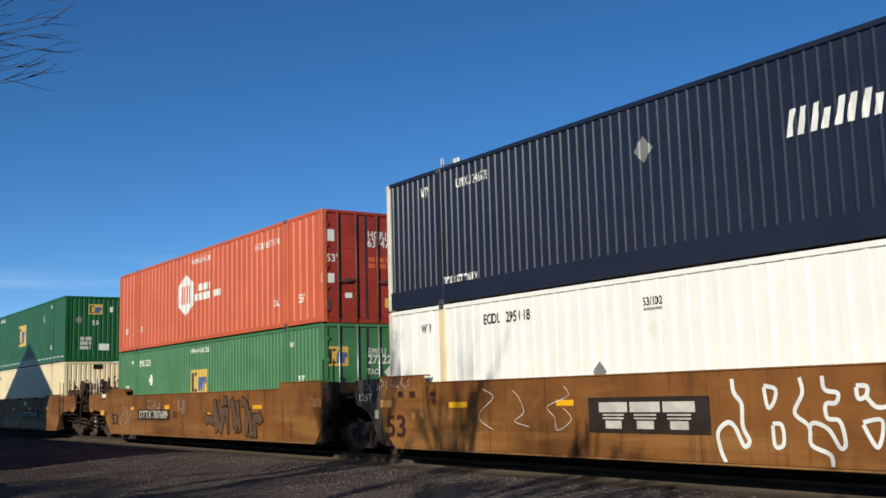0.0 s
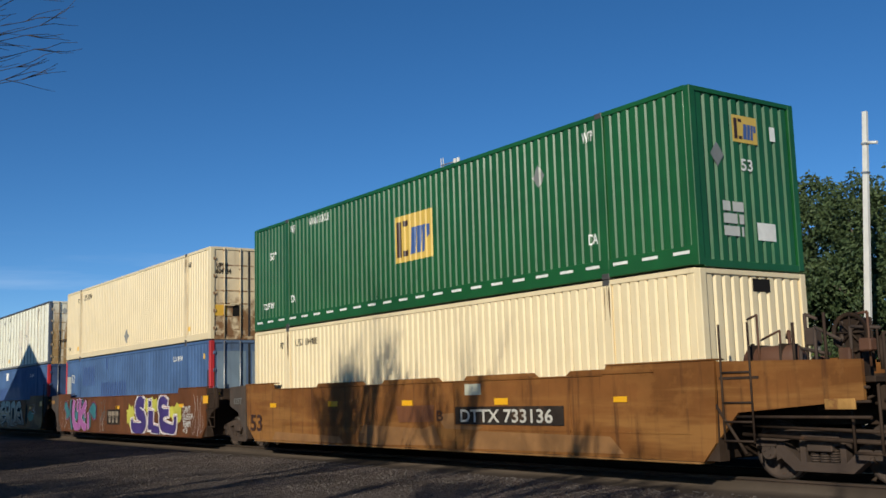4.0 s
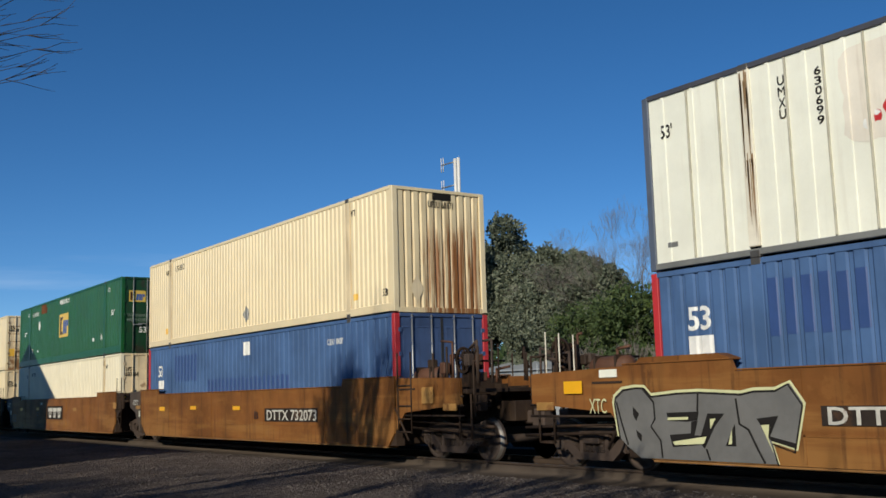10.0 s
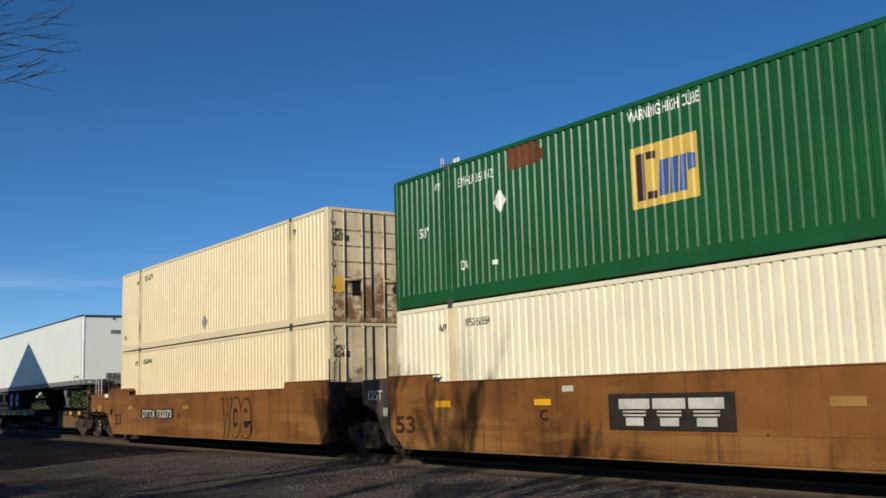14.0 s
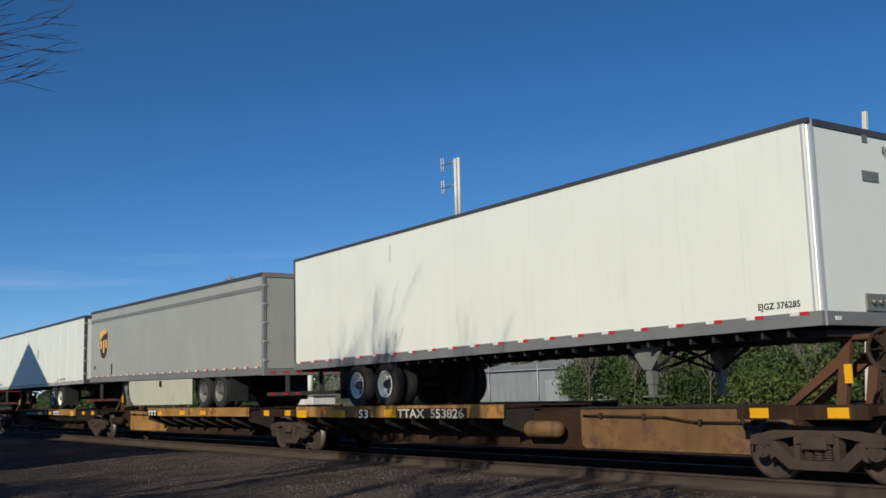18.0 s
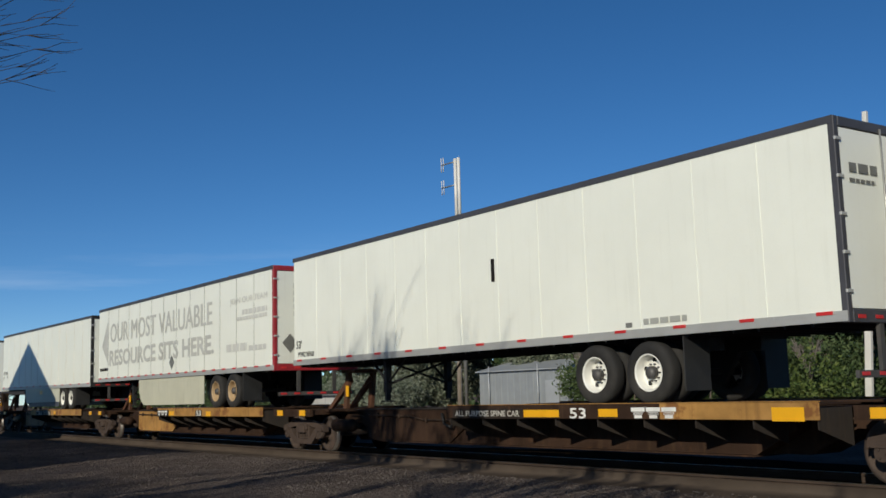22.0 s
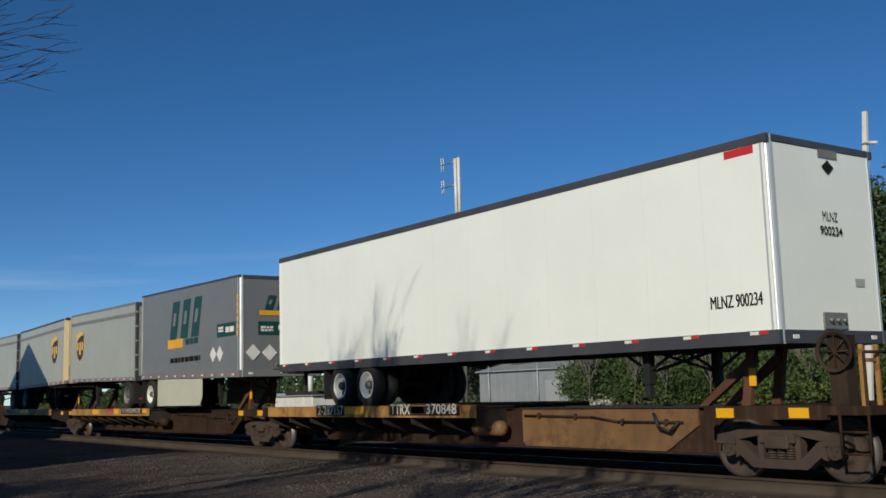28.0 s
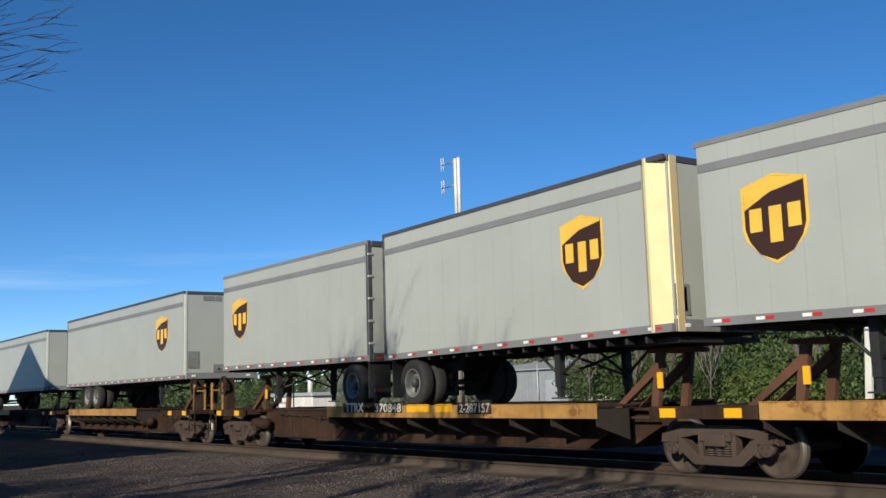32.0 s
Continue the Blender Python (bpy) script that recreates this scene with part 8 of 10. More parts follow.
spray(CARS["e"], -34.78, [[(-0.00, 1.26, 0.19), (-0.18, 1.39, 0.22), (-0.55, 1.37, 0.26), (-0.83, 1.15, 0.22), (-0.90, 0.80, 0.22), (-0.84, 0.39, 0.09)], [(-0.58, 0.96, 0.17), (-0.14, 0.91, 0.19)], [(-0.55, 0.90, 0.17), (-0.50, 0.68, 0.17), (-0.19, 0.59, 0.14), (0.23, 0.52, 0.05)]], [(BLACK_INK, 0.13), (WHITE, 0.04), (MINT, 0.0)], 0.0290)
spray(CARS["e"], -34.66, [[(0.00, 1.13, 0.16), (0.13, 0.90, 0.20), (0.33, 0.64, 0.18), (0.51, 0.47, 0.10)]], [(BLACK_INK, 0.13), (WHITE, 0.04), (MINT, 0.0)], 0.0345)
patch(CARS["e"], -36.41, -35.96, 1.14, 1.27, YELLOW, "reflector")
patch(CARS["e"], -39.58, -39.12, 1.15, 1.26, YELLOW, "reflector")
patch(CARS["e"], -42.84, -42.32, 1.15, 1.27, YELLOW, "reflector")
patch(CARS["e"], -31.23, -30.82, 1.29, 1.50, YELLOW, "reflector")
letter(CARS["e"], -48.59, -48.19, 0.97, 1.21, "XTC", PALE_LINE, 0.0)
patch(CARS["e"], -49.22, -48.76, 1.30, 1.51, YELLOW, "reflector")
scrawl(CARS["e"], -32.59, -32.01, 0.93, 1.36, WHITE, 44, 3, 0.010)
scrawl(CARS["e"], -42.49, -41.72, 0.27, 0.63, WHITE, 45, 3, 0.010)
# second cream and blue stack
letter(STACKS["f"][0], -68.76, -67.98, 5.62, 5.80, "UPSU 60171", BLACK_INK, 0.0)
letter(STACKS["f"][0], -69.64, -69.39, 5.56, 5.73, "WTP", BLACK_INK)
diamond(STACKS["f"][0], -63.32, -62.87, 3.51, 4.01, PLACARD)
letter(STACKS["f"][0], -55.64, -55.44, 3.58, 3.75, "53", BLACK_INK)
letter(STACKS["f"][0], -57.02, -56.80, 5.62, 5.77, "WTP", BLACK_INK)
patch(STACKS["f"][0], -69.65, -69.42, 3.58, 3.77, LOGO_GOLD, "small_label")
patch(STACKS["f"][0], -56.95, -56.73, 3.60, 3.75, LOGO_GOLD, "small_label")
end_patch(STACKS["f"][0], -0.18, 0.35, 5.82, 6.01, BLACK_INK, "dark_mark")
end_letter(STACKS["f"][0], -0.31, 0.40, 5.63, 5.79, "UPSU 60171", BLACK_INK)
end_diamond(STACKS["f"][0], -0.85, -0.47, 3.41, 4.06, CREAM_DIRTY)
letter(STACKS["f"][1], -70.30, -69.91, 2.16, 2.54, "53", WHITE)
patch(STACKS["f"][1], -70.29, -69.82, 1.75, 2.05, WHITE, "white_label")
patch(STACKS["f"][1], -63.30, -62.85, 2.59, 2.97, WHITE, "white_label")
rib_patch(STACKS["f"][1], -68.73, -66.95, 1.98, 2.83)
rib_patch(STACKS["f"][1], -65.96, -60.33, 1.58, 1.99)
letter(STACKS["f"][1], -58.27, -57.52, 2.61, 2.76, "CLHU 84407", WHITE)
patch(CARS["f"], -61.19, -58.20, 0.76, 1.10, WORN_BLACK, "number_panel")
letter(CARS["f"], -61.05, -58.25, 0.79, 1.06, "DTTX 732073", WORN_WHITE)
letter(CARS["f"], -61.84, -61.58, 0.82, 1.02, "B", LOGO_DARK)
patch(CARS["f"], -69.26, -68.76, 1.05, 1.18, YELLOW, "reflector")
patch(CARS["f"], -66.52, -66.05, 1.08, 1.19, YELLOW, "reflector")
patch(CARS["f"], -63.29, -62.79, 1.06, 1.17, YELLOW, "reflector")
patch(CARS["f"], -53.64, -53.21, 1.17, 1.50, SPINE_YELLOW, "reflector")
letter(CARS["f"], -71.92, -71.39, 1.25, 1.43, "125T", GREY_INK)
patch(CARS["f"], -71.65, -71.17, 1.12, 1.23, SPINE_YELLOW, "reflector")
patch(CARS["f"], -71.32, -71.16, 0.85, 1.05, SKIRT, "label")
# second green and cream stack
sign_board(STACKS["g"][0], -83.20, -81.76, 4.27, 5.30, 0)
letter(STACKS["g"][0], -83.22, -81.67, 5.74, 5.93, "WARNING HIGH CUBE", WHITE)
letter(STACKS["g"][0], -88.10, -86.94, 5.54, 5.73, "EMHU 261142", WHITE, 0.0)
diamond(STACKS["g"][0], -86.96, -86.53, 4.81, 5.26, WHITE)
letter(STACKS["g"][0], -75.68, -75.32, 4.69, 4.90, "53'", WHITE)
letter(STACKS["g"][0], -76.14, -75.87, 5.63, 5.80, "WTP", WHITE)
letter(STACKS["g"][0], -77.02, -76.80, 3.85, 4.06, "DA", WHITE)
patch(STACKS["g"][0], -86.50, -85.40, 5.57, 6.05, CAR_RED, "primer_patch")
letter(STACKS["g"][0], -89.57, -89.24, 4.67, 4.89, "53'", WHITE)
letter(STACKS["g"][0], -88.98, -88.73, 5.60, 5.76, "WTP", WHITE)
letter(STACKS["g"][0], -88.07, -87.83, 3.83, 4.02, "DA", WHITE)
patch(STACKS["g"][0], -87.04, -86.88, 3.82, 3.91, WHITE, "white_label")
patch(STACKS["g"][0], -78.11, -77.88, 3.83, 3.95, WHITE, "white_label")
end_sign_board(STACKS["g"][0], -1.00, -0.37, 5.13, 5.56, 0)
end_letter(STACKS["g"][0], 0.14, 0.70, 5.35, 5.55, "EMHU", WHITE)
end_letter(STACKS["g"][0], 0.12, 0.99, 5.14, 5.35, "261142", WHITE)
end_diamond(STACKS["g"][0], 0.62, 1.11, 4.70, 5.17, WHITE)
end_letter(STACKS["g"][0], -0.61, -0.26, 3.96, 4.19, "53'", WHITE)
end_patch(STACKS["g"][0], 0.13, 0.54, 3.88, 4.17, LOGO_GOLD, "yellow_label")
end_patch(STACKS["g"][0], 0.61, 1.06, 3.89, 4.17, WHITE, "white_label")
end_patch(STACKS["g"][0], 0.24, 0.51, 4.86, 5.02, WHITE, "white_label")
end_letter(STACKS["g"][0], -1.06, -0.32, 4.56, 4.68, "WARNING", GHOST_INK)
end_letter(STACKS["g"][0], -1.06, -0.29, 4.38, 4.51, "HIGH CUBE", GHOST_INK)
end_bars(STACKS["g"][0], 0.20, 0.50, 4.36, 4.72, GHOST_INK, 5)
end_bars(STACKS["g"][0], 0.66, 1.04, 4.40, 4.58, GHOST_INK, 2)
end_patch(STACKS["g"][0], -1.10, -0.72, 5.98, 6.03, GREY_INK, "seal_plate")
end_patch(STACKS["g"][0], 0.60, 1.00, 5.98, 6.03, GREY_INK, "seal_plate")
letter(STACKS["g"][1], -88.00, -87.19, 2.68, 2.84, "UPSU 603864", BLACK_INK, 0.0)
letter(STACKS["g"][1], -88.93, -88.65, 2.62, 2.78, "WTP", BLACK_INK)
letter(STACKS["g"][1], -76.28, -76.03, 2.66, 2.81, "WTP", BLACK_INK)
end_letter(STACKS["g"][1], -1.09, -0.77, 2.51, 2.67, "UPSU", BLACK_INK)
end_letter(STACKS["g"][1], -1.10, -0.61, 2.32, 2.49, "603864", BLACK_INK)
patch(CARS["g"], -83.66, -81.08, 0.71, 1.28, WORN_BLACK, "sign_panel")
block_marks(CARS["g"], -83.45, -81.25, 0.78, 1.20, WORN_WHITE, 3)
letter(CARS["g"], -85.40, -85.17, 0.85, 1.04, "C", LOGO_DARK)
letter(CARS["g"], -90.16, -89.42, 0.56, 0.92, "53", LOGO_DARK)
patch(CARS["g"], -85.54, -85.09, 1.11, 1.22, YELLOW, "reflector")
patch(CARS["g"], -88.65, -88.13, 1.09, 1.22, YELLOW, "reflector")
patch(CARS["g"], -74.21, -73.80, 1.14, 1.36, SPINE_YELLOW, "reflector")
patch(CARS["g"], -79.54, -79.01, 1.06, 1.19, SPINE_YELLOW, "reflector")
patch(CARS["g"], -84.78, -84.49, 1.34, 1.44, SKIRT, "label")
# two cream containers
letter(STACKS["h"][0], -107.30, -106.50, 5.60, 5.80, "UPSU 600718", BLACK_INK, 0.0)
diamond(STACKS["h"][0], -101.96, -101.51, 3.50, 4.01, PLACARD)
letter(STACKS["h"][0], -109.54, -109.34, 3.63, 3.79, "53", BLACK_INK)
letter(STACKS["h"][0], -108.19, -107.96, 5.55, 5.70, "WTP", BLACK_INK)
end_letter(STACKS["h"][0], -1.15, -0.84, 5.39, 5.55, "UPSU", BLACK_INK)
end_letter(STACKS["h"][0], -1.16, -0.67, 5.23, 5.39, "600718", BLACK_INK)
letter(STACKS["h"][0], -95.69, -95.46, 5.59, 5.76, "WTP", BLACK_INK)
end_diamond(STACKS["h"][0], 0.57, 1.02, 3.78, 4.33, LOGO_DARK)
end_patch(STACKS["h"][0], -0.60, -0.36, 3.86, 4.23, BLACK_INK, "dark_patch")
end_patch(STACKS["h"][0], -1.16, -0.84, 3.94, 4.33, LOGO_GOLD, "yellow_label")
letter(STACKS["h"][1], -107.40, -106.55, 2.68, 2.84, "UPSU 602448", BLACK_INK, 0.0)
letter(STACKS["h"][1], -108.27, -107.99, 2.64, 2.80, "WTP", BLACK_INK)
end_letter(STACKS["h"][1], -1.17, -0.85, 2.49, 2.63, "UPSU", BLACK_INK)
end_letter(STACKS["h"][1], -1.18, -0.70, 2.32, 2.48, "602448", BLACK_INK)
patch(CARS["h"], -106.62, -103.50, 0.80, 1.11, WORN_BLACK, "number_panel")
letter(CARS["h"], -106.43, -103.67, 0.82, 1.08, "DTTX 732073", WORN_WHITE)
letter(CARS["h"], -103.10, -102.92, 0.83, 1.02, "A", LOGO_DARK)
letter(CARS["h"], -109.45, -108.76, 0.56, 0.95, "53", LOGO_DARK)
patch(CARS["h"], -102.67, -102.19, 1.10, 1.22, SPINE_YELLOW, "reflector")
patch(CARS["h"], -107.97, -107.51, 1.11, 1.23, SPINE_YELLOW, "reflector")
patch(CARS["h"], -110.04, -109.85, 0.90, 1.12, SKIRT, "label")
graffiti(CARS["h"], -99.61, -97.58, 0.27, 1.41, "Woe", CAR_BROWN, BLACK_INK, CAR_BROWN)
letter(CARS["g"], -91.29, -90.70, 1.26, 1.47, "125T", GREY_INK)
patch(CARS["g"], -90.68, -90.49, 0.91, 1.09, SKIRT, "label")
patch(CARS["h"], -111.61, -111.11, 1.03, 1.27, SPINE_YELLOW, "reflector")
patch(CARS["h"], -110.02, -109.85, 0.91, 1.12, SKIRT, "label")
# trailers
letter(TRAILERS["t1"][0], -116.12, -115.41, 2.39, 2.51, "EJGZ 376285", BLACK_INK)
end_letter(TRAILERS["t1"][0], 0.45, 1.15, 4.67, 4.81, "EJGZ 376285", BLACK_INK)
end_patch(TRAILERS["t1"][0], -0.11, 0.31, 4.25, 4.40, PLACARD, "dark_mark")
end_patch(TRAILERS["t1"][0], -0.04, 0.10, 4.83, 4.94, PLACARD, "maker_mark")
patch(TRAILERS["t1"][0], -126.085, -126.06, 4.31, 4.71, T_GREY, "scratch_line")
shield(TRAILERS["t2"][0], -147.88, -146.78, 2.99, 4.23, 0)
letter(TRAILERS["t2"][0], -148.64, -148.35, 2.67, 2.82, "53", BLACK_INK)
patch(TRAILERS["t2"][0], -146.36, -146.21, 2.42, 2.83, BLACK_INK, "vent_slot")
patch(TRAILERS["t2"][0], -141.02, -140.85, 1.84, 2.04, BLACK_INK, "marker_box")
patch(TRAILERS["t3"][0], -157.67, -157.56, 3.48, 3.93, BLACK_INK, "dark_scratch")
end_bars(TRAILERS["t3"][0], -1.02, -0.36, 4.19, 4.36, PLACARD, 1)
end_bars(TRAILERS["t3"][0], -1.03, -0.42, 4.06, 4.13, PLACARD, 1)
letter(TRAILERS["t3"][0], -166.02, -165.73, 2.60, 2.81, "53'", BLACK_INK)
letter(TRAILERS["t3"][0], -165.92, -165.07, 2.39, 2.51, "PTWZ 207421", BLACK_INK)
patch(TRAILERS["t3"][0], -154.09, -153.94, 2.35, 2.43, PLACARD, "label")
bars(TRAILERS["t3"][0], -153.68, -152.76, 2.36, 2.48, T_GREY, 1)
letter(TRAILERS["t4"][0], -181.77, -171.68, 3.64, 4.35, "OUR MOST VALUABLE", GREY_INK, 0.03)
letter(TRAILERS["t4"][0], -181.86, -171.54, 2.74, 3.34, "RESOURCE SITS HERE.", GREY_INK, 0.03)
arrow_mark(TRAILERS["t4"][0], -182.83, -182.00, 2.80, 4.52, GREY_INK)
diamond(TRAILERS["t4"][0], -175.36, -174.89, 2.38, 2.87, PLACARD)
bars(TRAILERS["t4"][0], -183.02, -182.02, 2.56, 2.70, BLACK_INK, 1)
letter(TRAILERS["t4"][0], -170.31, -167.77, 4.06, 4.28, "JOIN OUR TEAM", FAINT_INK, 0.04)
bars(TRAILERS["t4"][0], -169.45, -167.78, 3.74, 3.92, FAINT_INK, 1)
bars(TRAILERS["t4"][0], -169.83, -167.79, 3.59, 3.72, FAINT_INK, 1)
bars(TRAILERS["t4"][0], -170.58, -169.12, 2.70, 2.98, FAINT_INK, 1)
bars(TRAILERS["t4"][0], -169.00, -167.83, 2.69, 2.87, FAINT_INK, 1)
end_bars(TRAILERS["t4"][0], -0.71, -0.30, 3.55, 4.50, FAINT_INK, 5)
end_diamond(TRAILERS["t4"][0], -1.05, -0.58, 2.58, 3.10, PLACARD)
letter(TRAILERS["t5"][0], -200.07, -199.16, 2.91, 3.09, "MEQZ 267933", BLACK_INK)
letter(TRAILERS["t5"][0], -200.10, -199.87, 2.67, 2.85, "53'", BLACK_INK)
patch(TRAILERS["t5"][0], -199.34, -199.09, 2.76, 2.88, T_GREY, "grey_mark")
patch(TRAILERS["t5"][0], -192.39, -191.91, 1.82, 1.99, LOGO_GOLD, "yellow_box")
letter(TRAILERS["t6"][0], -204.72, -203.77, 2.50, 2.69, "MLNZ 900234", BLACK_INK, 0.03)
end_letter(TRAILERS["t6"][0], -0.11, 0.26, 3.77, 3.91, "MLNZ", BLACK_INK)
end_letter(TRAILERS["t6"][0], -0.19, 0.36, 3.55, 3.69, "900234", BLACK_INK)
end_diamond(TRAILERS["t6"][0], -0.04, 0.26, 4.49, 4.71, BLACK_INK)
patch(TRAILERS["t6"][0], -204.30, -203.76, 4.72, 4.84, RED, "red_tag")
end_patch(TRAILERS["t6"][0], -0.11, 0.37, 4.74, 4.87, PLACARD, "light_bar")
end_patch(TRAILERS["t6"][0], 0.59, 0.83, 2.80, 2.92, T_GREY, "label")
teal_marks(TRAILERS["t7"][0], -227.78, -224.92, 3.36, 4.60, 0)
patch(TRAILERS["t7"][0], -227.95, -226.58, 3.07, 3.37, YELLOW, "yellow_bar")
bars(TRAILERS["t7"][0], -226.34, -225.27, 3.11, 3.35, LOGO_TEAL, 1)
bars(TRAILERS["t7"][0], -227.70, -225.07, 2.57, 2.77, BLACK_INK, 1)
patch(TRAILERS["t7"][0], -223.75, -222.38, 3.21, 3.61, LOGO_TEAL, "dark_label")
bars(TRAILERS["t7"][0], -223.09, -222.45, 3.30, 3.51, WHITE, 1)
bars(TRAILERS["t7"][0], -223.63, -223.23, 3.35, 3.53, WHITE, 2)
diamond(TRAILERS["t7"][0], -224.31, -223.78, 2.48, 2.96, WHITE)
diamond(TRAILERS["t7"][0], -223.78, -223.27, 2.47, 2.96, WHITE)
diamond(TRAILERS["t7"][0], -224.73, -224.34, 2.49, 2.93, PLACARD)
for i_ in range(6):
    bars(TRAILERS["t7"][0], -222.27, -222.15, 4.22 - 0.21 * i_, 4.40 - 0.21 * i_, LOGO_GOLD, 1)
teal_marks_end(TRAILERS["t7"][0], -0.50, 0.64, 3.95, 4.37, 0)
end_patch(TRAILERS["t7"][0], -0.67, 0.01, 3.78, 3.92, YELLOW, "yellow_bar")
end_patch(TRAILERS["t7"][0], -0.71, 0.62, 3.21, 3.60, LOGO_TEAL, "dark_label")
end_bars(TRAILERS["t7"][0], -0.07, 0.60, 3.33, 3.51, WHITE, 1)
end_bars(TRAILERS["t7"][0], -0.63, -0.23, 3.30, 3.47, WHITE, 2)
end_diamond(TRAILERS["t7"][0], -1.11, -0.64, 2.45, 2.94, WHITE)
end_diamond(TRAILERS["t7"][0], -0.60, -0.11, 2.44, 2.93, WHITE)
end_patch(TRAILERS["t7"][0], 0.41, 0.54, 2.67, 2.78, WHITE, "label")
end_patch(TRAILERS["t7"][0], -0.08, 0.04, 2.29, 2.41, WHITE, "label")
shield(TRAILERS["t8"][0], -238.91, -237.77, 3.05, 4.36, 0)
shield(TRAILERS["t9"][0], -242.93, -241.84, 3.08, 4.39, 0)
shield(TRAILERS["t10"][0], -257.49, -256.38, 3.03, 4.25, 0)
shield(TRAILERS["t11"][0], -264.01, -262.80, 2.98, 4.23, 0)
end_patch(TRAILERS["t9"][0], -1.19, -0.85, 2.49, 2.99, PLACARD, "hatch")
end_patch(TRAILERS["t9"][0], -1.11, -0.92, 2.55, 2.94, T_PUP, "hatch_pane")
end_patch(TRAILERS["t11"][0], -1.14, -0.77, 2.39, 2.94, PLACARD, "hatch")
end_bars(TRAILERS["t11"][0], -0.63, 0.00, 4.58, 4.78, PLACARD, 1)
# deck lettering
patch(SPINES["u1"], -125.65, -123.04, 0.86, 1.07, WORN_BLACK, "number_panel")
letter(SPINES["u1"], -125.58, -123.15, 0.87, 1.06, "TTAX  553826", WORN_WHITE)
patch(SPINES["u1"], -127.31, -126.77, 0.85, 1.06, WORN_BLACK, "number_panel")
letter(SPINES["u1"], -127.25, -126.82, 0.86, 1.05, "53", WHITE)
patch(SPINES["u1"], -128.54, -127.89, 0.87, 1.04, YELLOW, "reflector")
patch(SPINES["u1"], -126.14, -125.67, 0.88, 1.05, YELLOW, "reflector")
patch(SPINES["u1"], -130.32, -129.84, 0.86, 1.04, YELLOW, "reflector")
patch(SPINES["u2"], -141.60, -140.62, 0.88, 1.09, WORN_BLACK, "sign_panel")
block_marks(SPINES["u2"], -141.53, -140.69, 0.90, 1.06, WHITE, 3)
letter(SPINES["u2"], -137.84, -137.68, 0.91, 1.07, "53", BLACK_INK)
patch(SPINES["u2"], -140.56, -140.13, 0.90, 1.03, YELLOW, "reflector")
patch(SPINES["u2"], -138.58, -138.09, 0.92, 1.05, YELLOW, "reflector")
patch(SPINES["u2"], -136.84, -136.39, 0.92, 1.04, YELLOW, "reflector")
patch(SPINES["u3"], -158.82, -156.63, 0.87, 1.06, WORN_BLACK, "sign_panel")
letter(SPINES["u3"], -158.73, -156.71, 0.91, 1.02, "ALL PURPOSE SPINE CAR", WORN_WHITE)
letter(SPINES["u3"], -155.34, -154.93, 0.88, 1.06, "53", WHITE)
block_marks(SPINES["u3"], -153.88, -152.90, 0.89, 1.06, WHITE, 3)
patch(SPINES["u3"], -154.63, -154.18, 0.91, 1.04, YELLOW, "reflector")
patch(SPINES["u3"], -156.59, -155.62, 0.90, 1.03, YELLOW, "reflector")
patch(SPINES["u3"], -151.16, -150.63, 0.86, 1.05, YELLOW, "reflector")
patch(SPINES["u4"], -175.94, -174.82, 0.87, 1.07, WORN_BLACK, "sign_panel")
block_marks(SPINES["u4"], -175.86, -174.92, 0.90, 1.05, WHITE, 3)
patch(SPINES["u4"], -172.51, -171.99, 0.87, 1.06, WORN_BLACK, "number_panel")
letter(SPINES["u4"], -172.44, -172.04, 0.89, 1.05, "53", WHITE)
patch(SPINES["u4"], -174.81, -174.34, 0.90, 1.03, YELLOW, "reflector")
patch(SPINES["u4"], -171.67, -171.29, 0.88, 1.02, YELLOW, "reflector")
patch(SPINES["u5"], -192.16, -189.60, 0.88, 1.09, WORN_BLACK, "number_panel")
letter(SPINES["u5"], -192.11, -189.66, 0.90, 1.07, "TTAX  553826", WORN_WHITE)
patch(SPINES["u5"], -189.07, -188.77, 0.93, 1.05, YELLOW, "reflector")
patch(SPINES["u6"], -217.04, -215.64, 0.91, 1.16, WORN_BLACK, "number_panel")
letter(SPINES["u6"], -216.95, -215.69, 0.92, 1.15, "2-287157", WORN_WHITE)
patch(SPINES["u6"], -213.68, -211.02, 0.92, 1.17, WORN_BLACK, "number_panel")
letter(SPINES["u6"], -213.59, -212.82, 0.94, 1.16, "TTRX", WORN_WHITE)
patch(SPINES["u6"], -212.78, -212.30, 0.97, 1.11, YELLOW, "reflector")
letter(SPINES["u6"], -212.20, -211.13, 0.95, 1.16, "370848", WORN_WHITE)
patch(SPINES["u6"], -215.64, -214.73, 0.95, 1.13, YELLOW, "reflector")
patch(SPINES["u7"], -232.18, -229.91, 0.95, 1.15, WORN_BLACK, "sign_panel")
letter(SPINES["u7"], -232.07, -230.04, 0.99, 1.13, "ALL PURPOSE SPINE CAR", WORN_WHITE)
block_marks(SPINES["u7"], -233.81, -233.10, 0.93, 1.13, RED, 3)
patch(SPINES["u7"], -233.06, -232.49, 0.94, 1.14, YELLOW, "reflector")
patch(SPINES["u7"], -229.84, -229.40, 0.98, 1.13, YELLOW, "reflector")
patch(SPINES["u7"], -235.74, -234.88, 0.92, 1.11, YELLOW, "reflector")
patch(SPINES["u8"], -250.57, -248.01, 0.98, 1.20, WORN_BLACK, "number_panel")
letter(SPINES["u8"], -250.46, -249.63, 0.99, 1.20, "TTRX", WORN_WHITE)
patch(SPINES["u8"], -249.58, -249.18, 1.01, 1.15, YELLOW, "reflector")
letter(SPINES["u8"], -249.13, -248.05, 0.99, 1.18, "370848", WORN_WHITE)
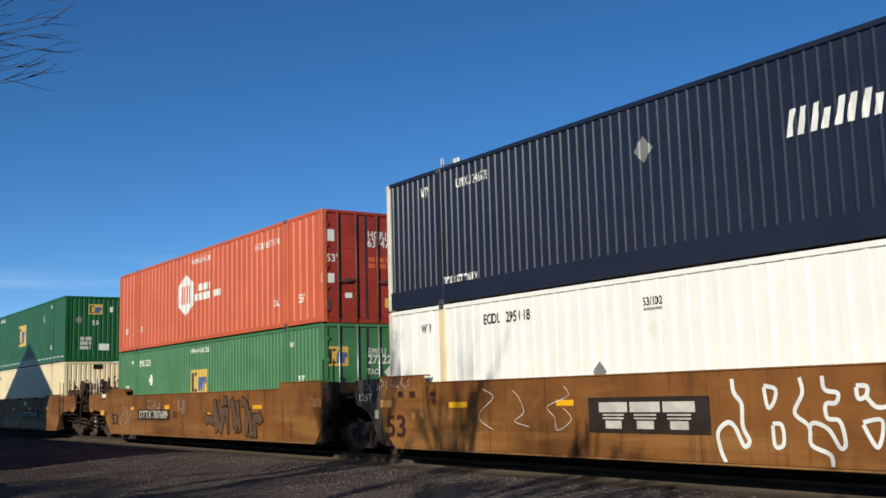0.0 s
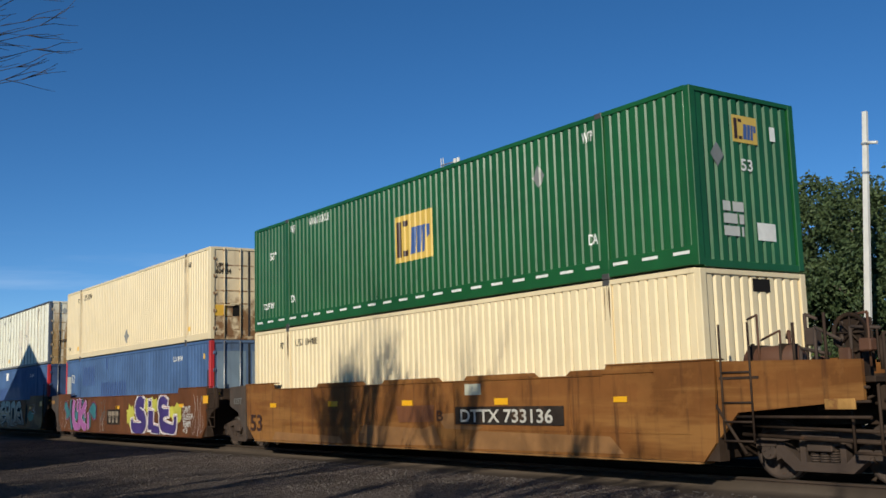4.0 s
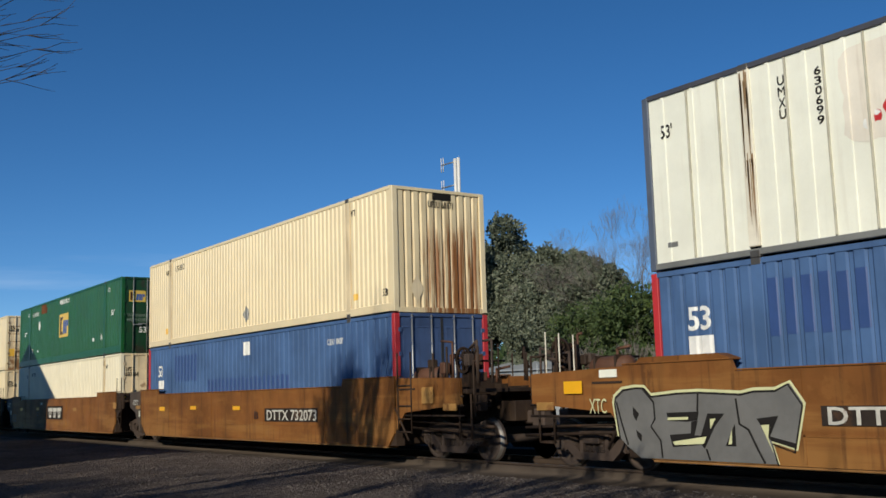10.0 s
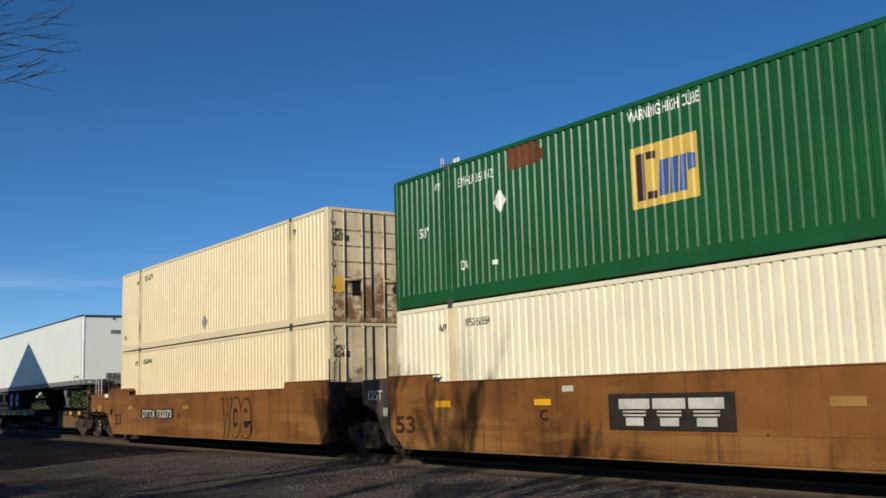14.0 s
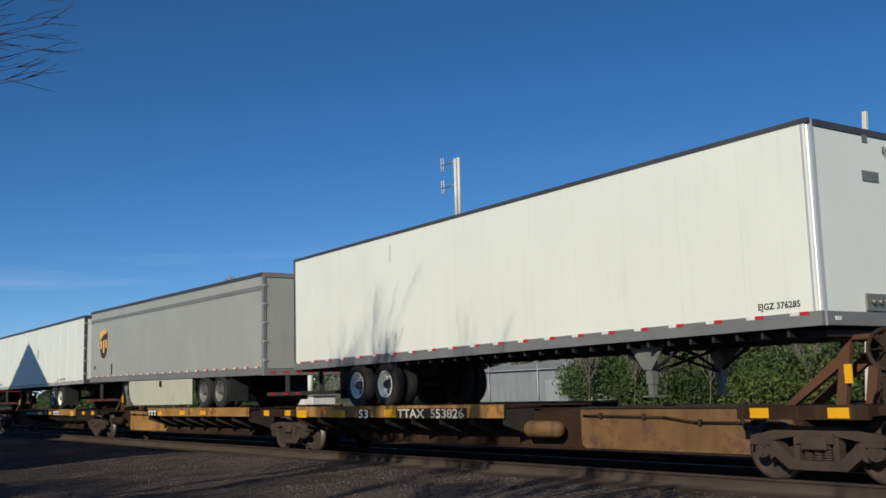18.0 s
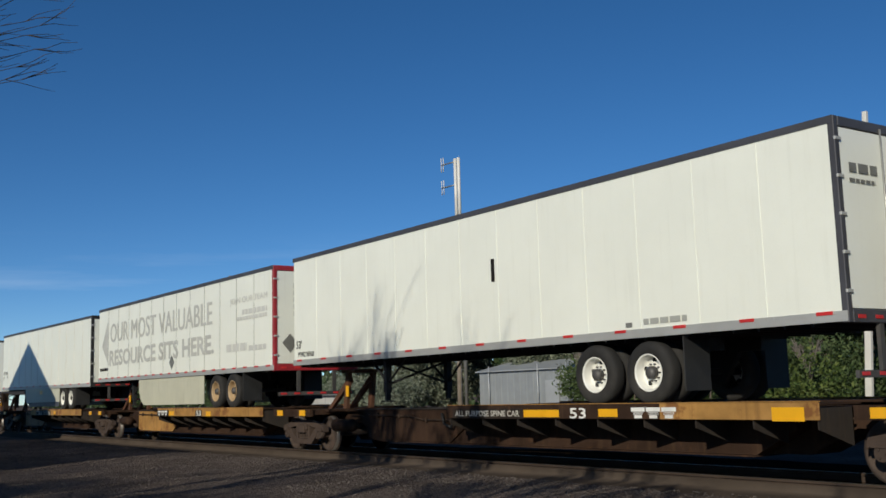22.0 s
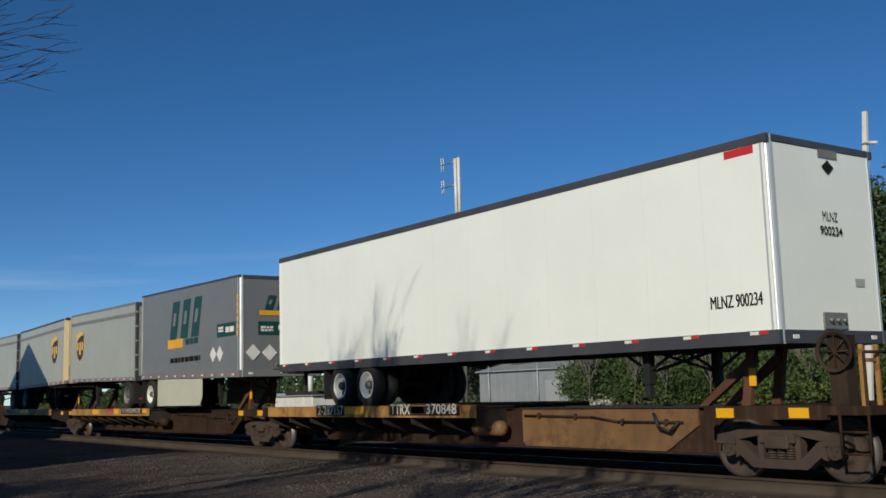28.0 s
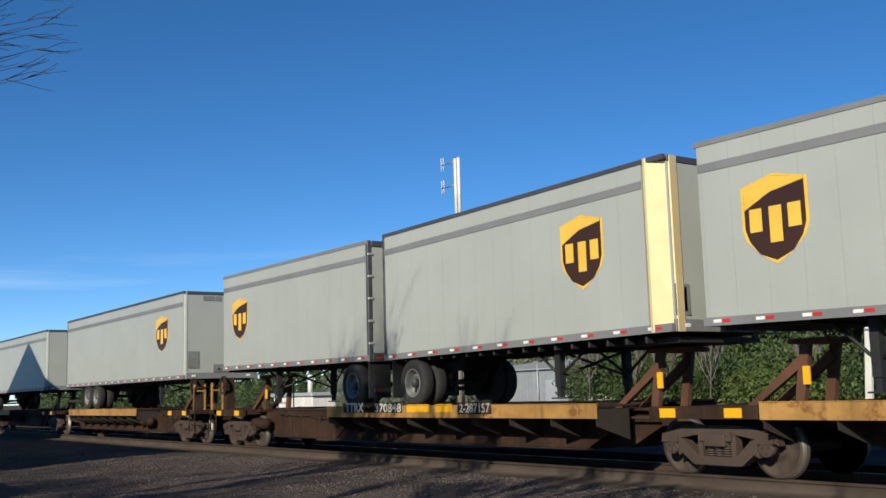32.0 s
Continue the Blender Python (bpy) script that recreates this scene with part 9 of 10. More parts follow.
patch(SPINES["u8"], -245.97, -244.87, 0.95, 1.18, WORN_BLACK, "number_panel")
letter(SPINES["u8"], -245.91, -244.92, 0.98, 1.16, "2-287157", WORN_WHITE)
patch(SPINES["u8"], -247.83, -246.97, 0.99, 1.15, YELLOW, "reflector")
patch(SPINES["u8"], -246.76, -246.16, 0.99, 1.15, YELLOW, "reflector")


# ---- plants ----


def leaf_mat(name, a, b, rough=0.6):
    m = bpy.data.materials.new(name)
    m.use_nodes = True
    n, l = m.node_tree.nodes, m.node_tree.links
    bs = n["Principled BSDF"]
    bs.inputs["Roughness"].default_value = rough
    bs.inputs["Specular IOR Level"].default_value = 0.3
    g = n.new("ShaderNodeNewGeometry")
    tc = n.new("ShaderNodeTexCoord")
    no = n.new("ShaderNodeTexNoise")
    no.inputs["Scale"].default_value = 0.8
    l.new(tc.outputs["Object"], no.inputs["Vector"])
    ad = n.new("ShaderNodeMath")
    ad.operation = "MULTIPLY"
    l.new(g.outputs["Random Per Island"], ad.inputs[0])
    mr = n.new("ShaderNodeMapRange")
    mr.inputs["From Min"].default_value, mr.inputs["From Max"].default_value = 0.3, 0.7
    mr.inputs["To Min"].default_value, mr.inputs["To Max"].default_value = 0.4, 1.6
    l.new(no.outputs["Fac"], mr.inputs["Value"])
    l.new(mr.outputs[0], ad.inputs[1])
    mx = n.new("ShaderNodeMix")
    mx.data_type = "RGBA"
    mx.inputs["A"].default_value, mx.inputs["B"].default_value = (*a, 1), (*b, 1)
    l.new(ad.outputs[0], mx.inputs["Factor"])
    l.new(mx.outputs["Result"], bs.inputs["Base Color"])
    return m


LEAF_DARK = leaf_mat("dark_green_leaves", (0.028, 0.052, 0.018), (0.085, 0.118, 0.045))
LEAF_MID = leaf_mat("green_leaves", (0.024, 0.046, 0.012), (0.082, 0.112, 0.036))
LEAF_BRIGHT = leaf_mat("yellow_green_leaves", (0.036, 0.066, 0.014), (0.115, 0.145, 0.036))
LEAF_SILVER = leaf_mat("silvery_leaves", (0.055, 0.075, 0.045), (0.30, 0.33, 0.25))
LEAF_OLIVE = leaf_mat("grey_olive_needles", (0.050, 0.066, 0.040), (0.19, 0.205, 0.140))
BLOSSOM = leaf_mat("white_blossom", (0.10, 0.14, 0.06), (0.80, 0.78, 0.72))
BARK = mat("grey_brown_bark", (0.115, 0.090, 0.070), 0.9, var=0.3, scale=3, bump=0.5)
TWIG = mat("grey_bare_twigs", (0.200, 0.175, 0.150), 0.9, var=0.3, bump=0.1)
DARK_TWIG = mat("dark_bare_twigs", (0.060, 0.048, 0.040), 0.9, var=0.3, bump=0.1)


def leaf_mesh(name, centres, size, seed, squash=0.5):
    """Many small folded leaves at the given centres."""
    rng = np.random.default_rng(seed)
    c = np.asarray(centres, float)
    n = len(c)
    u = rng.normal(size=(n, 3))
    u /= np.linalg.norm(u, axis=1)[:, None]
    w = rng.normal(size=(n, 3))
    v = np.cross(u, w)
    v /= np.linalg.norm(v, axis=1)[:, None]
    k = np.cross(u, v)
    s = size * rng.uniform(0.6, 1.4, (n, 1))
    a, b = c - u * s, c + u * s
    d, e = c + v * s * squash + k * s * 0.2, c - v * s * squash + k * s * 0.2
    verts = np.stack([a, d, b, e], 1).reshape(-1, 3)
    i = np.arange(n) * 4
    faces = np.concatenate([np.stack([i, i + 1, i + 2], 1), np.stack([i, i + 2, i + 3], 1)])
    me = bpy.data.meshes.new(name)
    me.from_pydata(verts.tolist(), [], faces.tolist())
    return me


def crown_points(lobes, n, seed, low=-9.0, shell=0.45):
    rng = np.random.default_rng(seed)
    vol = np.array([l[3] ** 2 for l in lobes])
    out = []
    for l, m in zip(lobes, (vol / vol.sum() * n).astype(int)):
        d = rng.normal(size=(m, 3))
        d /= np.linalg.norm(d, axis=1)[:, None]
        bump = 1 + 0.22 * np.sin(d[:, 0] * 6 + seed) * np.sin(d[:, 1] * 7 + 1) + 0.15 * np.sin(d[:, 2] * 9 + d[:, 0] * 8)
        r = l[3] * bump * (1 - shell * rng.random(m) ** 1.6)
        q = d * r[:, None] * np.array([1, 1, l[4] if len(l) > 4 else 0.9]) + np.array(l[:3])
        out.append(q[q[:, 2] > low])
    return np.concatenate(out)


def leafy_tree(x, y, h, r, seed, leaf, n, label, trunk=0.3, size=0.15, kind="deciduous_tree", low=0.25):
    """A trunk with limbs and a crown of lobes with gaps."""
    rnd = random.Random(seed)
    t = new(kind)
    t.location = (x, y, GROUND)
    tagged(t, label, "tree", "trees behind the track")
    bm = bm_new()
    top = Vector((rnd.uniform(-0.3, 0.3), rnd.uniform(-0.3, 0.3), h * 0.62))
    tube(bm, (0, 0, -0.1), top, trunk, trunk * 0.4, 9)
    lobes = []
    for i in range(9):
        a = 2 * math.pi * (i + rnd.random() * 0.6) / 9
        zz = h * (low + 0.12 + (0.72 - low) * rnd.random())
        rr = r * rnd.uniform(0.35, 0.68) * (1.05 - 0.55 * max(0, (zz / h - 0.45)))
        p = Vector((math.cos(a) * rr, math.sin(a) * rr, zz))
        tube(bm, top * (0.4 + 0.06 * i), p, trunk * 0.30, trunk * 0.08, 6)
        lobes.append((p.x, p.y, p.z, r * rnd.uniform(0.34, 0.52), 0.85))
    lobes.append((top.x, top.y, h - r * 0.42, r * 0.44, 0.95))
    lobes.append((top.x + 0.2 * r, top.y, h * 0.66, r * 0.55, 0.95))
    part("trunk", bm, BARK, t, "grey-brown trunk and limbs")
    part_of("crown", leaf_mesh("crown", crown_points(lobes, int(n * 1.6), seed, h * 0.05), size * 0.82, seed), leaf, t, "uneven crown of small leaves")
    return t


def shrub(x, y, w, h, seed, leaf, n, label, size=0.10):
    rnd = random.Random(seed)
    t = new("shrub")
    t.location = (x, y, GROUND)
    tagged(t, label, "shrub", "shrubs behind the track")
    lobes = [(rnd.uniform(-w, w) * 0.7, rnd.uniform(-0.6, 0.6), h * rnd.uniform(0.25, 0.62), h * rnd.uniform(0.30, 0.46), 0.9) for _ in range(7)]
    bm = bm_new()
    for l in lobes:
        tube(bm, (l[0] * 0.3, 0, -0.05), l[:3], 0.035, 0.012, 5)
    part("stem", bm, BARK, t)
    part_of("foliage", leaf_mesh("foliage", crown_points(lobes, int(n * 1.9), seed, 0.02), size * 0.74, seed), leaf, t)
    return t


def conifer(x, y, h, r, seed, leaf, n, label):
    rng = np.random.default_rng(seed)
    t = new("conifer_tree")
    t.location = (x, y, GROUND)
    tagged(t, label, "tree", "trees behind the track")
    bm = tube(bm_new(), (0, 0, -0.1), (0, 0, h * 0.97), 0.22, 0.02, 8)
    pts = []
    m = 150
    for i in range(m):
        f = i / m
        z = h * (0.06 + 0.92 * f)
        a = i * 2.4 + rng.uniform(-0.4, 0.4)
        ln = r * (1 - f) ** 0.65 * rng.uniform(0.6, 1.12) + 0.15
        tip = np.array([math.cos(a) * ln, math.sin(a) * ln, z + 0.12 * ln])
        tube(bm, (0, 0, z), tuple(tip), 0.03, 0.008, 4, False)
        k = int(n / m * (0.4 + 1.2 * (1 - f)))
        q = rng.random((k, 1)) ** 0.6
        pts.append(np.array([0, 0, z]) + (tip - np.array([0, 0, z])) * q + rng.normal(scale=0.20 + 0.10 * (1 - f), size=(k, 3)))
    part("trunk", bm, BARK, t)
    part_of("crown", leaf_mesh("crown", np.concatenate(pts), 0.17, seed, 0.3), leaf, t, "dusty grey-green needles")
    return t


def branch(bm, p, d, ln, r, depth, rnd, keep, spread=0.55, lift=0.25, kids=3, thin=0.0035):
    """A limb that bends, tapers and forks."""
    n = 3
    for i in range(n):
        q = p + d * (ln / n)
        if not keep(q):
            return
        r2 = max(r * 0.80, thin)
        tube(bm, p, q, r, r2, 6 if r > 0.05 else 4 if r > 0.012 else 3, False)
        p, r = q, r2
        d = (d + Vector((rnd.uniform(-1, 1), rnd.uniform(-1, 1), rnd.uniform(-0.6, 1) * lift * 2)) * 0.16).normalized()
        if depth > 0 and i > 0:
            for _ in range(1 if i == 1 else kids - 1):
                e = (d + Vector((rnd.uniform(-1, 1), rnd.uniform(-1, 1), rnd.uniform(-0.5, 1.0))) * spread).normalized()
                e = (e + Vector((0, 0, lift * 0.4))).normalized()
                branch(bm, p, e, ln * rnd.uniform(0.58, 0.82), r * 0.66, depth - 1, rnd, keep, spread, lift, kids, thin)
    if depth > 0:
        branch(bm, p, d, ln * 0.75, r * 0.8, depth - 1, rnd, keep, spread, lift, kids, thin)


def bare_tree(x, y, h, seed, twig, label, r=0.16, limbs=7, depth=4, keep=lambda q: True, first=0.25, low_limbs=(), broom=False):
    rnd = random.Random(seed)
    t = new("bare_tree")
    t.location = (x, y, GROUND)
    tagged(t, label, "tree", "bare trees")
    bm = bm_new()
    top = Vector((0.15, 0.1, h * 0.55))
    tube(bm, (0, 0, -0.1), top, r, r * 0.55, 10)
    part("trunk", bm, BARK, t, "bare tree's trunk")
    bm = bm_new()
    if broom:                  # upright stems from the trunk's top, as on a pollarded tree
        for i in range(limbs):
            a = 2 * math.pi * (i + rnd.random() * 0.5) / limbs
            d = Vector((math.cos(a) * broom, math.sin(a) * broom, 1.0)).normalized()
            branch(bm, top * rnd.uniform(0.8, 1.0), d, h * 0.17, r * 0.42, depth, rnd, keep, 0.26, 0.45, 3, 0.011)
        limbs = 0
    for i in range(limbs):
        a = 2 * math.pi * (i + rnd.random() * 0.5) / limbs
        f = first + (1 - first) * (i + 0.5) / limbs
        d = Vector((math.cos(a) * 0.75, math.sin(a) * 0.75, 0.75)).normalized()
        branch(bm, top * f, d, h * 0.20, r * 0.42, depth, rnd, keep)
    branch(bm, top, Vector((0, 0, 1)), h * 0.22, r * 0.5, depth, rnd, keep)
    part("branching", bm, twig, t, "leafless forking branches")
    for k, (f, tip) in enumerate(low_limbs):
        bm = bm_new()
        p0 = top * f
        d = Vector(tip) - Vector((x, y, GROUND)) - p0
        rn = random.Random(seed + k)
        ln = d.length
        n, p, rr = 7, p0, 0.028
        for i in range(n):
            q = p0 + d * ((i + 1) / n) + Vector((rn.uniform(-1, 1), rn.uniform(-1, 1), rn.uniform(-1, 1))) * 0.05
            tube(bm, p, q, rr, max(0.004, rr * 0.74), 5, False)
            rr = max(0.004, rr * 0.74)
            if i > 2:
                for s in range(3):
                    e = (d.normalized() + Vector((rn.uniform(-0.5, 0.5), rn.uniform(-0.25, 0.4), rn.uniform(-0.55, 0.40)))).normalized()
                    u = q
                    for j in range(3):
                        w = u + e * rn.uniform(0.10, 0.20)
                        tube(bm, u, w, 0.0055 - 0.001 * j, 0.0045 - 0.001 * j, 3, False)
                        u = w
                        e = (e + Vector((rn.uniform(-0.3, 0.3), rn.uniform(-0.3, 0.3), rn.uniform(-0.3, 0.3)))).normalized()
            p = q
        part("low_limb", bm, twig, t)
    return t


# the bare tree beside the camera, which throws its shadow on the train and the gravel
def clear_of_view(x0, y0):
    return lambda q: (q.y + y0) < 0.17 * (-x0 - q.x) - 0.15


bare_tree(-12.5, -1.2, 9.3, 5, DARK_TWIG, "leafless tree with an upright crown beside the track", keep=clear_of_view(-12.5, -1.2), depth=3, limbs=9, broom=0.36,
          low_limbs=((0.82, (-12.15, 2.80, 5.76)), (0.78, (-12.2, 2.78, 5.45)), (0.75, (-12.3, 2.66, 5.16)), (0.85, (-11.7, 2.55, 5.90)), (0.8, (-12.0, 2.62, 5.62)), (0.76, (-12.4, 2.60, 5.30)),
                     (0.74, (-12.1, 2.50, 5.02)), (0.83, (-12.3, 2.70, 5.88))))
for i, (x, h, n, w) in enumerate(((-13.5, 8.9, 6, 0.26), (-8.7, 8.7, 4, 0.24), (-5.9, 6.9, 10, 0.55), (-2.8, 6.6, 10, 0.55), (-0.4, 6.4, 9, 0.55))):
    bare_tree(x, -1.2 - 0.2 * (i % 2), h, 15 + i, DARK_TWIG, "leafless tree with an upright crown beside the track", r=0.12, keep=clear_of_view(x, -1.2), depth=3, limbs=n, broom=w)
bare_tree(-19.5, -4.5, 7.0, 9, DARK_TWIG, "leafless tree behind the fence", keep=clear_of_view(-19.5, -4.5), depth=4, limbs=7)
# low trees out of view, added for more shadow streaks on the gravel
for i, (x, y, h, n) in enumerate(((-17.2, -1.9, 4.3, 9), (-14.6, -2.6, 4.9, 9), (-12.2, -2.0, 4.6, 8), (-10.2, -2.5, 5.0, 8))):
    bare_tree(x, y, h, 30 + i, DARK_TWIG, "low leafless tree beside the gravel", r=0.07, keep=clear_of_view(x, y), depth=4, limbs=n, first=0.4)

# behind the track
conifer(-59.5, 40.5, 12.9, 3.6, 3, LEAF_OLIVE, 20000, "tall dusty grey-green conifer beside the radio mast")
conifer(-65.5, 42.0, 8.4, 2.6, 4, LEAF_SILVER, 5000, "lower silvery conifer behind the track")
for i, (x, y, h, r, leaf, n) in enumerate(((-23.6, 31.0, 6.8, 2.3, LEAF_DARK, 5200), (-21.9, 31.5, 8.9, 2.1, LEAF_DARK, 6400), (-20.0, 31.0, 8.4, 2.4, LEAF_DARK, 6400), (-17.6, 31.0, 9.2, 2.6, LEAF_DARK, 7000), (-13.4, 32.0, 9.4, 3.0, LEAF_DARK, 6000))):
    leafy_tree(x, y, h, r, 20 + i, leaf, int(n * 1.7), "dense dark green tree behind the track", size=0.10, low=0.06)
for i, (x, y, h, r, leaf, n) in enumerate(((-41.0, 38.5, 6.4, 2.9, LEAF_MID, 6000), (-37.4, 38.0, 6.9, 2.6, LEAF_MID, 6000), (-31.8, 36.0, 7.4, 2.9, LEAF_BRIGHT, 7000), (-28.0, 35.0, 6.6, 2.4, LEAF_DARK, 5500), (-34.5, 40, 6.2, 2.4, LEAF_DARK, 4500))):
    leafy_tree(x, y, h, r, 40 + i, leaf, n, ("yellow-green" if leaf is LEAF_BRIGHT else "green") + " leafy tree behind the track", size=0.13, trunk=0.18, low=0.10)
for i, (x, h) in enumerate(((-51.5, 10.4), (-48.3, 11.2), (-45.4, 11.0), (-42.3, 10.4), (-39.4, 9.6))):
    bare_tree(x, 46.5 + (i % 2), h, 60 + i, TWIG, "grey leafless tree beyond the green trees", r=0.10, limbs=11, depth=4, first=0.12)
leafy_tree(-57.8, 46.0, 14.2, 2.9, 50, LEAF_OLIVE, 20000, "dense grey-green evergreen behind the metal shed")
for i, (x, y, h, r) in enumerate(((-55.6, 46.5, 10.6, 2.6), (-53.2, 46.0, 11.3, 2.3), (-50.9, 46.0, 10.7, 2.2), (-48.6, 45.4, 9.9, 2.2), (-52.0, 43.8, 8.2, 2.4), (-46.4, 44.6, 9.2, 2.2), (-54.3, 45.2, 9.4, 2.6), (-49.8, 44.0, 8.0, 2.4), (-59.8, 45.5, 12.4, 2.6), (-52.4, 47.6, 10.9, 2.9), (-51.6, 44.6, 9.6, 2.2))):
    leafy_tree(x, y, h, r, 51 + i, LEAF_OLIVE, 15000, "dense grey-green evergreen behind the metal shed", size=0.15, trunk=0.18, low=0.05)
leafy_tree(-81.0, 46.0, 7.6, 3.6, 70, LEAF_OLIVE, 6000, "small olive-green tree behind the track", size=0.16, low=0.08)
for i, (x, y, w, h, leaf, n) in enumerate(((-29.2, 28.5, 1.7, 3.3, LEAF_DARK, 2600), (-26.5, 27.5, 2.0, 3.2, LEAF_MID, 2600), (-22.8, 26.5, 1.9, 3.1, LEAF_MID, 2600), (-19.3, 25.5, 1.9, 2.9, LEAF_BRIGHT, 2600),
                                           (-18.3, 28.0, 1.8, 2.8, LEAF_MID, 2600), (-13.2, 25.0, 1.8, 2.9, LEAF_MID, 2200), (-25.4, 29.0, 1.6, 2.3, LEAF_BRIGHT, 1800), 
                                           (-62.0, 36.0, 2.4, 3.2, LEAF_SILVER, 2600), (-57.5, 35.5, 2.2, 3.0, LEAF_SILVER, 2600), (-66.5, 37.5, 2.4, 3.4, LEAF_SILVER, 2600), (-28.3, 27.0, 0.7, 1.3, BLOSSOM, 900),
                                           (-20.6, 28.6, 1.8, 3.4, LEAF_DARK, 3000), (-23.8, 29.6, 1.8, 3.4, LEAF_MID, 3000), (-34.5, 40.0, 3.0, 4.2, LEAF_DARK, 3600), (-29.5, 37.5, 2.8, 4.4, LEAF_MID, 3600), (-25.5, 36.0, 2.8, 4.4, LEAF_DARK, 3600), (-21.5, 34.5, 2.6, 4.4, LEAF_MID, 3600), (-17.5, 34.0, 2.6, 4.4, LEAF_DARK, 3600), (-14.0, 35.5, 2.6, 4.4, LEAF_DARK, 3600),
                                           (-39.5, 41.5, 3.0, 4.2, LEAF_MID, 3200), (-45.5, 47.5, 3.2, 4.6, LEAF_OLIVE, 3600), (-51.0, 48.5, 3.2, 4.6, LEAF_OLIVE, 3600), (-56.5, 49.0, 3.4, 4.6, LEAF_OLIVE, 3600),
                                           (-72, 40, 3.0, 2.8, LEAF_MID, 1800), (-84, 42, 3.4, 3.0, LEAF_DARK, 1800), (-97, 44, 4.0, 3.3, LEAF_MID, 1800), (-110, 46, 4.5, 3.4, LEAF_DARK, 1800))):
    shrub(x, y, w, h, 80 + i, leaf, n, {LEAF_SILVER: "silvery grey-green shrub by the fence line", BLOSSOM: "low shrub with white blossom", LEAF_BRIGHT: "yellow-green leafy shrub beyond the track"}.get(leaf, "green leafy shrub beyond the track"))


for i, (x, y, h) in enumerate(((-26.2, 26.2, 3.6), (-24.0, 25.4, 3.3), (-21.6, 24.8, 3.5), (-19.8, 27.2, 3.2), (-29.4, 27.0, 3.4), (-33.0, 30.0, 3.6))):
    bare_tree(x, y, h, 120 + i, TWIG, "dry leafless stems among the green shrubs", r=0.035, limbs=8, depth=2, broom=0.42)


def treeline():
    rng = np.random.default_rng(5)
    pts = []
    for x in np.arange(-420, -30, 2.6):
        h = 5.4 + 1.5 * math.sin(x * 0.11) + rng.uniform(-0.6, 0.9)
        m = 150
        d = rng.normal(size=(m, 3))
        d /= np.linalg.norm(d, axis=1)[:, None]
        pts.append(d * np.array([2.2, 1.6, h * 0.52]) * rng.uniform(0.7, 1.1, (m, 1)) + np.array([x, 66 + 0.08 * -x + rng.uniform(-1, 1), h * 0.48]))
    ob = part_of("far_woods", leaf_mesh("far_woods", np.concatenate(pts), 0.55, 6), LEAF_DARK)
    tagged(ob, "low line of woods in the distance", "woods", kind="stuff")


treeline()

# ---- fixed things behind the track ----
POLE_WHITE = mat("white_painted_post", (0.72, 0.70, 0.64), 0.5, var=0.1, streak=0.2, bump=0.05)
POLE_WOOD = mat("weathered_pole_wood", (0.30, 0.25, 0.20), 0.85, var=0.2, streak=0.3, bump=0.2)
SHED = mat("grey_ribbed_metal_cladding", (0.33, 0.35, 0.36), 0.45, 0.2, var=0.08, streak=0.2, streak_col=(0.2, 0.2, 0.2), bump=0.04)
SHED_ROOF = mat("pale_metal_roof", (0.48, 0.50, 0.51), 0.4, 0.3, var=0.08, bump=0.04)


def radio_mast():
    t = new("radio_mast")
    t.location = (-55.3, 40, GROUND)
    tagged(t, "twin bright tubular radio mast with small dipole antennas", "radio mast")
    for dx in (-0.21, 0.17):
        part("upper_tube", tube(bm_new(), (dx, 0, 12.4), (dx, 0, 17.25), 0.11, 0.11, 12), POLE_WHITE, t, "bright mast tube")
    part("timber_pole", tube(bm_new(), (-0.42, 0, -0.2), (-0.34, 0, 12.6), 0.19, 0.16, 12), POLE_WOOD, t)
    part("lower_tube", tube(bm_new(), (0.30, 0, -0.2), (0.26, 0, 12.8), 0.12, 0.12, 12), STEEL, t)
    bm = bm_new()
    lathe(bm, [(0.0, -0.3), (0.30, -0.28), (0.42, -0.05), (0.42, 0.1), (0.25, 0.3), (0.0, 0.32)], seg=16)
    bmesh.ops.rotate(bm, verts=bm.verts[:], cent=(0, 0, 0), matrix=Matrix.Rotation(radians(90), 3, "X"))
    part("clamp_head", bm, BLACK, t, "dark round head at the joint", pose(0.35, -0.1, 13.0))
    for z in (17.05, 15.45):
        bm = tube(bm_new(), (-0.25, 0, z), (-1.85, 0, z + 0.05), 0.05, seg=6)
        arm = part("antenna_arm", bm, STEEL, t)
        for dx in (-1.85, -1.60):
            part("dipole", tube(bm_new(), (dx, 0, z - 0.45), (dx, 0, z + 0.55), 0.03, seg=8), POLE_WHITE, arm)
    bm = bm_new()
    for i in range(22):
        box(bm, 0.05, 0.24, -0.16, -0.12, 1.5 + i * 0.5, 1.54 + i * 0.5)
    tube(bm, (0.04, -0.18, 0.5), (0.04, -0.18, 12.2), 0.03, seg=5)
    part("cable_ladder", bm, STEEL, t)


radio_mast()


def white_post():
    t = new("signal_post")
    t.matrix_basis = pose(-16.63, 25.5, GROUND, 0, 4.3, 0)
    tagged(t, "slim white square post with a short arm", "post")
    part("post", bevelled(prism(bm_new(), [(-0.105, -0.1), (0.105, -0.1), (0.062, 8.93), (-0.062, 8.93)], -0.06, 0.06), 0.010), POLE_WHITE, t)
    part("arm", tube(bm_new(), (0.06, 0, 8.05), (0.36, 0, 8.02), 0.045, seg=8), POLE_WHITE, t)
    bm = bm_new()
    for z in (2.9, 7.2, 8.0):
        box(bm, -0.085, 0.085, -0.085, 0.085, z, z + 0.05)
    part("band", bm, STEEL, t)


white_post()


